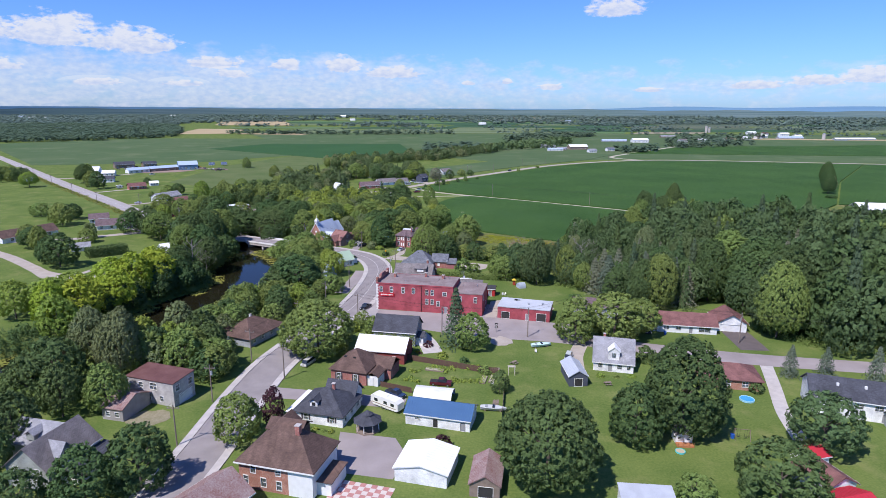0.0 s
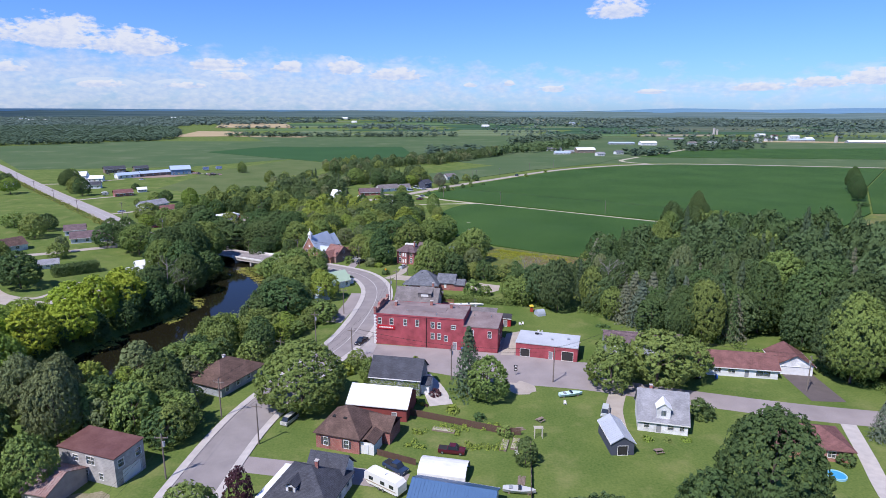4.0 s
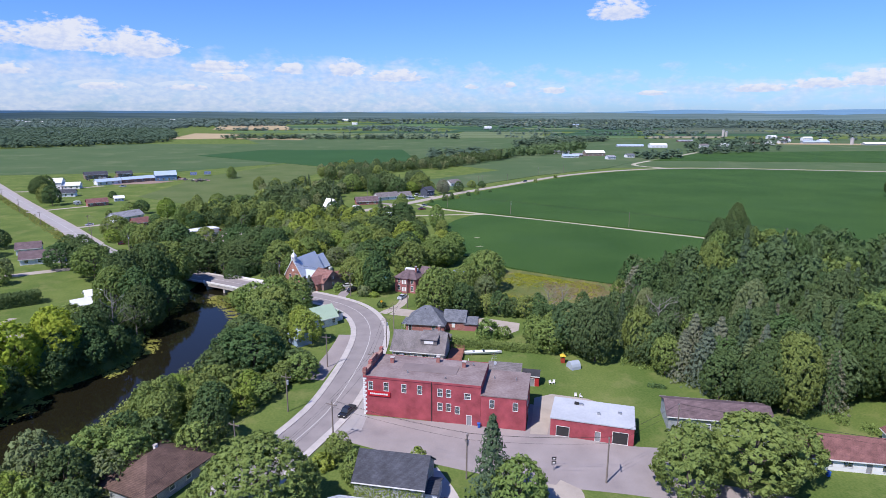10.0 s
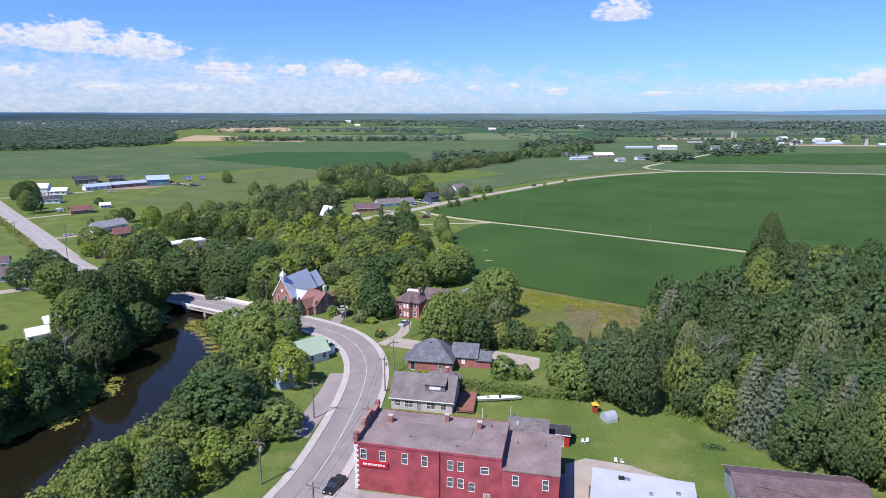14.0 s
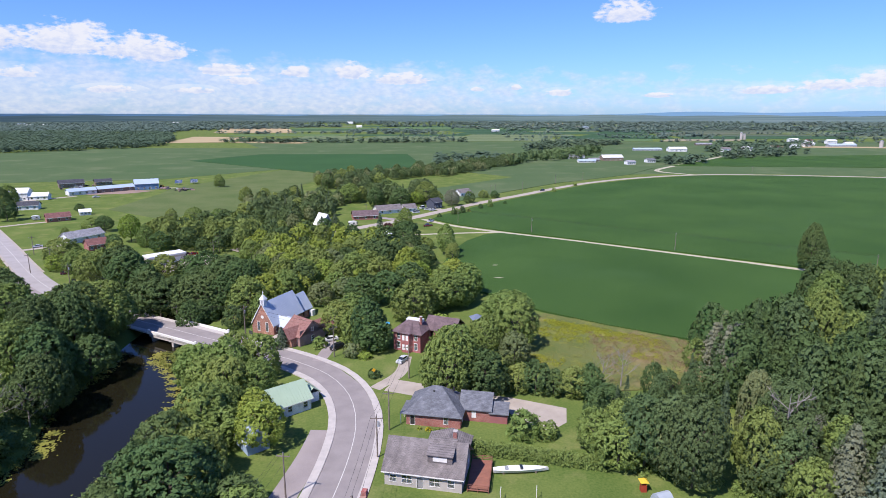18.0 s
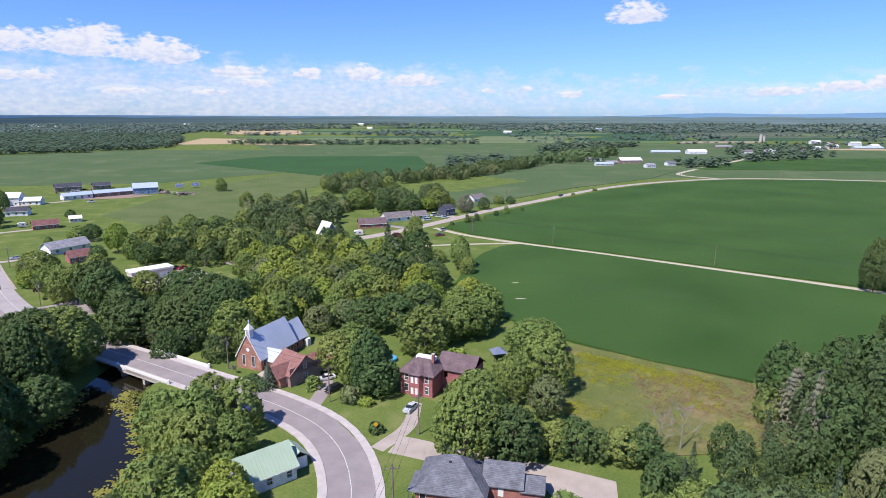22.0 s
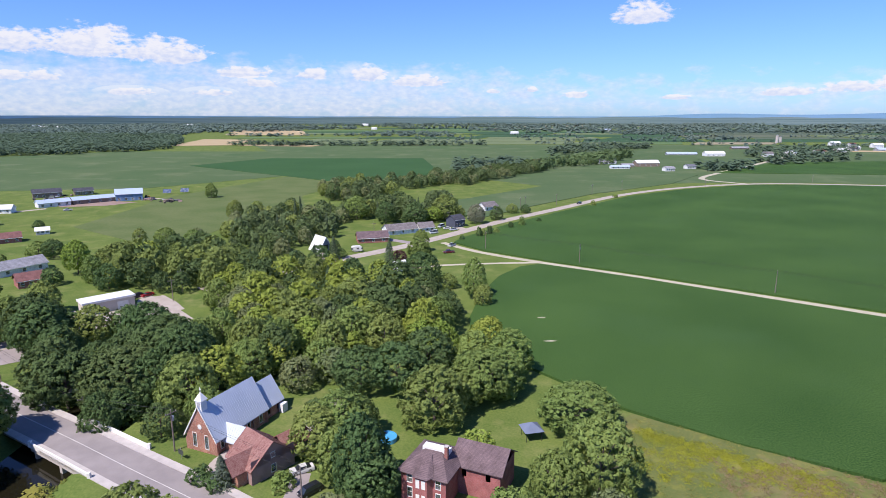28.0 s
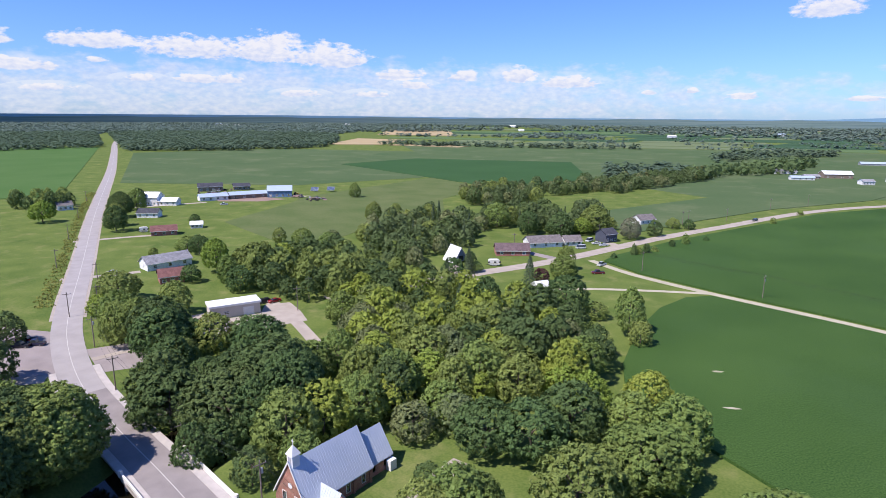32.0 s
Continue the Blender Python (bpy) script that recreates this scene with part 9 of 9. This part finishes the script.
    beside = [(-19.6, 222.2), (-9.4, 221.4), (2.2, 220.8), (8.2, 219.8), (7.6, 214.5), (-0.6, 212.4), (-18.6, 213.4)]
    single("driveway", patch(beside, -0.2, 0.04), GRAVEL, "pale gravel parking strip behind the store", **k)
    turn = [(5.5, 260.5), (21.5, 256), (20.3, 249.5), (16, 245.5), (9, 251.5)]
    single("gravel_patch", patch(turn, -0.2, 0.042, gz), GRAVEL, "pale gravel turning place at the end of a drive", "gravel", kind="structure")
    bare = [(-65 + (5.2 + 1.6 * noise.noise((k * 0.8, 2.0, 4.0))) * math.cos(k * 0.393), 121.5 + (3.4 + 1.8 * noise.noise((k * 0.8, 6.0, 4.0))) * math.sin(k * 0.393)) for k in range(16)]
    single("bare_soil", patch(bare, -0.2, 0.03, gz), mat("trodden_grass", (0.16, 0.15, 0.075), (0.3, 0.26, 0.18), scale=0.6, fine=3.0, stain=0.6), "bare trodden soil in front of an old shed", "soil", kind="structure")
    behind = [(15.2, 187.5), (18.8, 187.2), (21.6, 197.2), (38, 192.6), (40, 197), (31, 203.6), (23, 206), (18.5, 204), (17.2, 197)]
    single("gravel_patch", patch(behind, -0.2, 0.085), GRAVEL, "pale gravel way round the back of the workshop", "gravel", kind="structure")
    rubble = [(18.6 + (3.4 + 0.9 * noise.noise((k * 0.9, 3.0, 1.0))) * math.cos(k * 0.393), 166.8 + (3.6 + 1.6 * noise.noise((k * 0.9, 7.0, 1.0))) * math.sin(k * 0.393)) for k in range(16)]
    single("gravel_patch", patch(rubble, -0.2, 0.06, gz), GRAVEL, "pale gravel patch beside the side street", "gravel", kind="structure")
    yard = [(-152, 384), (-141, 372), (-131, 375), (-123, 383), (-113, 393), (-109, 397), (-116, 405), (-124, 412), (-131, 407), (-127.6, 398.6), (-139.4, 386.6), (-146, 393)]
    single("gravel_yard", patch(yard, -0.3, 0.05, gz), GRAVEL, "pale gravel yard in front of the white hall", "yard", kind="structure")
    for bare in ([(13.2, 387.2), (14.6, 387.9), (16.4, 387.7), (15.6, 386.9), (14.2, 386.7)], [(12.6, 366.2), (15, 366.8), (17, 366.4), (15.4, 365.8), (13.6, 365.8)]):
        single("bare_soil", patch(bare, -0.2, 0.73), DIRT, "bare pale soil in the soybean field", "soil", kind="structure")
    lot2 = [(-158, 356), (-142, 345), (-134, 352), (-146, 368)]
    single("parking_lot", patch(lot2, -0.3, 0.035, gz), ASPHALT2, "asphalt junction apron by the main road", "parking lot", kind="structure")
    yard = [(-320, 640), (-285, 655), (-262, 650), (-275, 632), (-305, 622)]
    single("yard", patch(yard, -0.2, 0.05), mat("farm_mud", (0.24, 0.16, 0.13), (0.3, 0.22, 0.18), scale=0.1), "reddish bare farmyard beside barns", "yard", kind="structure")


make_drives()


# ---- small things in gardens and yards, far buildings ----
def raised_bed(x, y, rot, L, W):
    r = thing("raised_bed", "weathered wooden raised garden bed with plants", "garden bed", x, y, rot)
    for a, b in ((-W / 2, -W / 2 + 0.06), (W / 2 - 0.06, W / 2)):
        part("board", Shape().box(-L / 2, a, -0.05, L / 2, b, 0.35), WOOD, r)
    for a, b in ((-L / 2, -L / 2 + 0.06), (L / 2 - 0.06, L / 2)):
        part("board", Shape().box(a, -W / 2 + 0.062, -0.05, b, W / 2 - 0.062, 0.35), WOOD, r)
    part("soil", Shape().box(-L / 2 + 0.07, -W / 2 + 0.07, -0.05, L / 2 - 0.07, W / 2 - 0.07, 0.28), DIRT, r)
    rng = np.random.default_rng(int(abs(x * 7 + y)))
    pos = np.c_[rng.uniform(-L / 2 + 0.2, L / 2 - 0.2, 90), rng.uniform(-W / 2 + 0.2, W / 2 - 0.2, 90), rng.uniform(0.28, 0.8, 90)]
    vs, fs = cards(rng, pos, np.tile([0.0, 0, 1], (90, 1)), 0.16)
    tagged(part("foliage", cards_mesh("foliage", vs, fs, LEAVES["light"]), None, r), kind="stuff")


for x, y, rot, L, W in ((11.5, 140.5, 75, 4.2, 1.4), (13.8, 141.0, 75, 4.2, 1.4), (-1.0, 146.5, -15, 5.0, 1.5)):
    raised_bed(x, y, rot, L, W)


def lumber_pile(x, y, rot, seed):
    rng = random.Random(seed)
    r = thing("lumber_pile", "untidy pile of grey weathered boards on grass", "lumber", x, y, rot)
    for k in range(12):
        L, u, z = rng.uniform(1.8, 3.4), -0.7 + 0.24 * (k % 6), 0.0 + 0.07 * (k // 6)
        part("board", Shape().box(-L / 2, u, z, L / 2, u + 0.2, z + 0.05), WOOD, r)


lumber_pile(13.5, 128.5, 80, 1)
lumber_pile(15.0, 147.0, 20, 2)
lumber_pile(-14.5, 152.0, -10, 3)


def rubble_heap(x, y):
    rng = random.Random(8)
    r = thing("stone_heap", "heap of pale broken stone beside a fence", "stones", x, y)
    for k in range(26):
        a, d, s = rng.uniform(0, 6.28), 1.3 * rng.random() ** 0.7, rng.uniform(0.12, 0.32)
        b = Shape()
        n = 6
        z0 = max(0.0, 0.45 - 0.35 * d)
        b.prism([(d * math.cos(a) + s * math.cos(6.283 * i / n + k) * rng.uniform(0.7, 1.1), d * math.sin(a) + s * math.sin(6.283 * i / n + k) * rng.uniform(0.7, 1.1)) for i in range(n)], -0.05 if z0 == 0 else z0 - 0.3, z0 + s)
        part("stone", b, CONCRETE, r)


rubble_heap(-13.0, 154.6)


def picnic_table(x, y, rot):
    r = thing("picnic_table", "weathered wooden picnic table on the lawn", "table", x, y, rot)
    part("tabletop", Shape().box(-0.9, -0.38, 0.7, 0.9, 0.38, 0.75), WOOD, r)
    for s in (-1, 1):
        part("bench", Shape().box(-0.9, s * 0.72 - 0.13, 0.42, 0.9, s * 0.72 + 0.13, 0.46), WOOD, r)
        leg = Shape()
        leg.tube((s * 0.65, -0.72, 0), (s * 0.65, -0.2, 0.7), 0.05, 0.05, 4)
        leg.tube((s * 0.65, 0.72, 0), (s * 0.65, 0.2, 0.7), 0.05, 0.05, 4)
        leg.box(s * 0.65 - 0.04, -0.75, 0.36, s * 0.65 + 0.04, 0.75, 0.42)
        part("leg", leg, WOOD, r)


picnic_table(42.5, 138.0, 10)
picnic_table(20.5, 150.5, 40)


def flower_bed(x, y, n, seed, tones=("gold", "plum", "light")):
    """A border of separate flowering clumps."""
    rng = np.random.default_rng(seed)
    for k in range(n):
        tree(x[0] + (x[1] - x[0]) * (k + 0.5) / n, y[0] + (y[1] - y[0]) * (k + 0.5) / n, rng.uniform(1.2, 1.7), rng.uniform(1.3, 2.0), tones[k % len(tones)], "bush", "in a flower border", "flower border")


NAMES.setdefault("gold", "golden yellow")
NAMES.setdefault("reed", "straw-green")
flower_bed((-9.5, -4.5), (161, 157), 5, 81)
flower_bed((-31, -22), (117.5, 115), 5, 82, ("light", "mid"))
flower_bed((-13, -5), (246.5, 245), 4, 83, ("light", "gold", "mid"))
flower_bed((-11, -6), (221, 220), 3, 84, ("gold", "light"))


def silo(x, y, h, r0):
    r = thing("silo", "pale concrete silo with a domed top on a far farm", "silo", x, y)
    part("shaft", Shape().tube((0, 0, -0.5), (0, 0, h), r0, r0, 16), CONCRETE, r)
    part("dome", Shape().tube((0, 0, h), (0, 0, h + r0 * 0.6), r0 * 1.02, r0 * 0.25, 16), STEEL, r)


hedge("low dark row of plants on a lawn", (48.2, 210.4), (52.0, 209.3), 0.9, 0.5, "dark", 77)


silo(732, 1678, 17, 3.2)
silo(743, 1684, 13, 3)
silo(826, 1309, 13, 3.4)
for x, y, rot, W, D, H, m in [(-2030, 3050, 10, 30, 14, 7, WHITE_TIN), (-1975, 3085, 20, 26, 14, 7, WHITE_TIN), (-2240, 3290, 5, 34, 16, 8, PALEBLUE_TIN), (-1620, 3700, 0, 34, 18, 8, WHITE_TIN), (-620, 3850, 10, 34, 18, 8, WHITE_TIN), (-430, 2950, -10, 24, 13, 6, WHITE_TIN), (150, 2300, 15, 26, 14, 6, WHITE_TIN), (540, 2650, 10, 30, 14, 7, PALEBLUE_TIN), (780, 1541, 8, 22, 12, 6, WHITE_TIN), (805, 1516, 18, 16, 10, 5, SH_RED), (822, 1468, 8, 22, 12, 6, WHITE_TIN), (809, 1385, 12, 18, 11, 5, WHITE_TIN), (470, 1190, 8, 16, 10, 5, SH_GREY), (520, 1215, 12, 16, 10, 5, WHITE_TIN), (592, 1262, 8, 16, 10, 5, SH_RED), (650, 1300, 10, 18, 11, 5, WHITE_TIN), (700, 1345, 10, 16, 10, 5, SH_GREY)]:
    house("farm_building", "distant white-walled farm building among trees and fields", (x, y), rot, W, D, H, SIDING, m, up=D * 0.25, over=0.5, category="farm building", holes={"S": wins(W, 3, 1.0, 1.4, 1.4)}, floor=False, fascia=False)
for x, y, w in ((-3.6, 2.6, 0.5), (-2.6, 2.4, 0.4), (5.6, 0.6, 0.35), (1.2, -0.8, 0.3)):
    part("roof_vent", Shape().box(x - w, y - w * 0.7, 4.0, x + w, y + w * 0.7, 4.55), BLACK if w > 0.45 else STEEL, WORKSHOP)
# satellite dish and aerial on the store roof
mast = thing("roof_aerial", "thin metal aerial mast with a small dish on the store roof", "aerial", 8.6, 203.2, 0, z=7.5)
part("mast", Shape().tube((0, 0, 0), (0, 0, 4.2), 0.05, 0.03, 6), STEEL, mast)
for z in (3.0, 3.5, 4.0):
    part("crossbar", Shape().tube((-0.7, 0, z), (0.7, 0, z), 0.025, 0.025, 5), STEEL, mast)
part("dish", Shape().tube((0.1, -0.1, 2.0), (0.25, -0.3, 2.05), 0.1, 0.45, 10), TRIM, mast)


def garden_deck():
    r = thing("deck", "reddish-brown wooden deck with railings beside a brick house", "deck", 0.2, 229.0, -8)
    red = mat("stained_deck_wood", (0.3, 0.13, 0.09), (0.22, 0.1, 0.075), fine=9.0)
    for k in range(22):
        part("board", Shape().box(-2.0, -5.0 + k * 0.455, 0.42, 2.0, -4.57 + k * 0.455, 0.5), red, r)
    posts = [(-1.9, -4.9), (0, -4.9), (1.9, -4.9), (1.9, -2.5), (1.9, 0), (1.9, 2.5), (1.9, 4.9), (0, 4.9), (-1.9, 4.9)]
    for x, y in posts:
        part("post", Shape().box(x - 0.06, y - 0.06, -0.3, x + 0.06, y + 0.06, 1.5), red, r)
    for z in (0.8, 1.1, 1.42):
        part("rail", Shape().box(-1.84, -4.93, z, 1.84, -4.87, z + 0.09), red, r)
        part("rail", Shape().box(1.87, -4.84, z, 1.93, 4.84, z + 0.09), red, r)
        part("rail", Shape().box(-1.84, 4.87, z, 1.84, 4.93, z + 0.09), red, r)


garden_deck()


def line_post(x, y, rot):
    r = thing("clothes_post", "white T-shaped clothes-line post on a lawn", "post", x, y, rot, group="clothes-line posts")
    part("post", Shape().tube((0, 0, -0.3), (0, 0, 2.2), 0.06, n=8), TRIM, r)
    part("crossbar", Shape().tube((-0.9, 0, 2.15), (0.9, 0, 2.15), 0.05, n=8), TRIM, r)


line_post(9.8, 222.4, 80)
line_post(3.4, 222.0, 80)


def solar_panel(x, y):
    r = thing("solar_panel", "large tilted blue solar panel on a steel pole in pasture", "solar panel", x, y, 12, group="solar panels")
    part("pole", Shape().tube((0, 0, -0.5), (0, 0, 2.4), 0.16, n=8), STEEL, r)
    tilt = Matrix.Translation((0, 0, 2.7)) @ Matrix.Scale(0.75, 4) @ Matrix.Rotation(radians(42), 4, "X")
    face = part("panel_frame", Shape(tilt).box(-4.4, -2.9, -0.09, 4.4, 2.9, 0.02), STEEL, r)
    cell = mat("solar_cells", (0.07, 0.1, 0.17), (0.05, 0.08, 0.14), rough=0.25, spec=0.6)
    for i in range(6):
        for j in range(3):
            part("cell_panel", Shape(tilt).box(-4.32 + i * 1.45, -2.82 + j * 1.9, 0.024, -2.96 + i * 1.45, -1.02 + j * 1.9, 0.05), cell, face)


solar_panel(-262.5, 698)
solar_panel(-250.6, 705)


def scrap_heap(x, y, seed):
    """Old machinery, boards and tins lying in a farmyard."""
    rng = random.Random(seed)
    r = thing("scrap_heap", "dark clutter of old machinery and boards behind a barn", "scrap heap", x, y, rng.uniform(0, 90))
    for _ in range(14):
        m = Matrix.Translation((rng.gauss(0, 4.5), rng.gauss(0, 3.0), rng.uniform(0.2, 0.9))) @ Matrix.Rotation(rng.uniform(0, 3.1), 4, "Z") @ Matrix.Rotation(rng.uniform(-0.5, 0.5), 4, "X")
        a, b, c = rng.uniform(0.5, 2.2), rng.uniform(0.3, 1.0), rng.uniform(0.2, 0.9)
        part("scrap", Shape(m).box(-a, -b, -c, a, b, c), rng.choice([BLACK, WOOD, RUST, SH_DARK, STEEL]), r)


for k, (x, y) in enumerate([(-338, 662), (-322, 668), (-310, 676), (-300, 684), (-345, 678), (-262, 664), (-244, 655), (-236, 656)]):
    scrap_heap(x, y, 200 + k)


def tractor(x, y, rot):
    r = thing("tractor", "orange-yellow tractor standing behind a blue barn", "tractor", x, y, rot)
    c = mat("tractor_orange", (0.5, 0.2, 0.03), (0.42, 0.17, 0.03), rough=0.5)
    part("hood", Shape().box(0.2, -0.45, 0.9, 2.2, 0.45, 1.7), c, r)
    cab = part("cab", Shape().box(-1.2, -0.7, 0.9, 0.2, 0.7, 2.5), c, r)
    part("window", Shape().box(-1.0, -0.72, 1.6, 0.0, 0.72, 2.35), BLACK, cab)
    for px, py, rr in ((-0.9, -0.9, 0.8), (-0.9, 0.9, 0.8), (1.7, -0.75, 0.45), (1.7, 0.75, 0.45)):
        part("wheel", Shape().tube((px, py - 0.18, rr), (px, py + 0.18, rr), rr, n=14), BLACK, r)


tractor(-268, 675, 30)
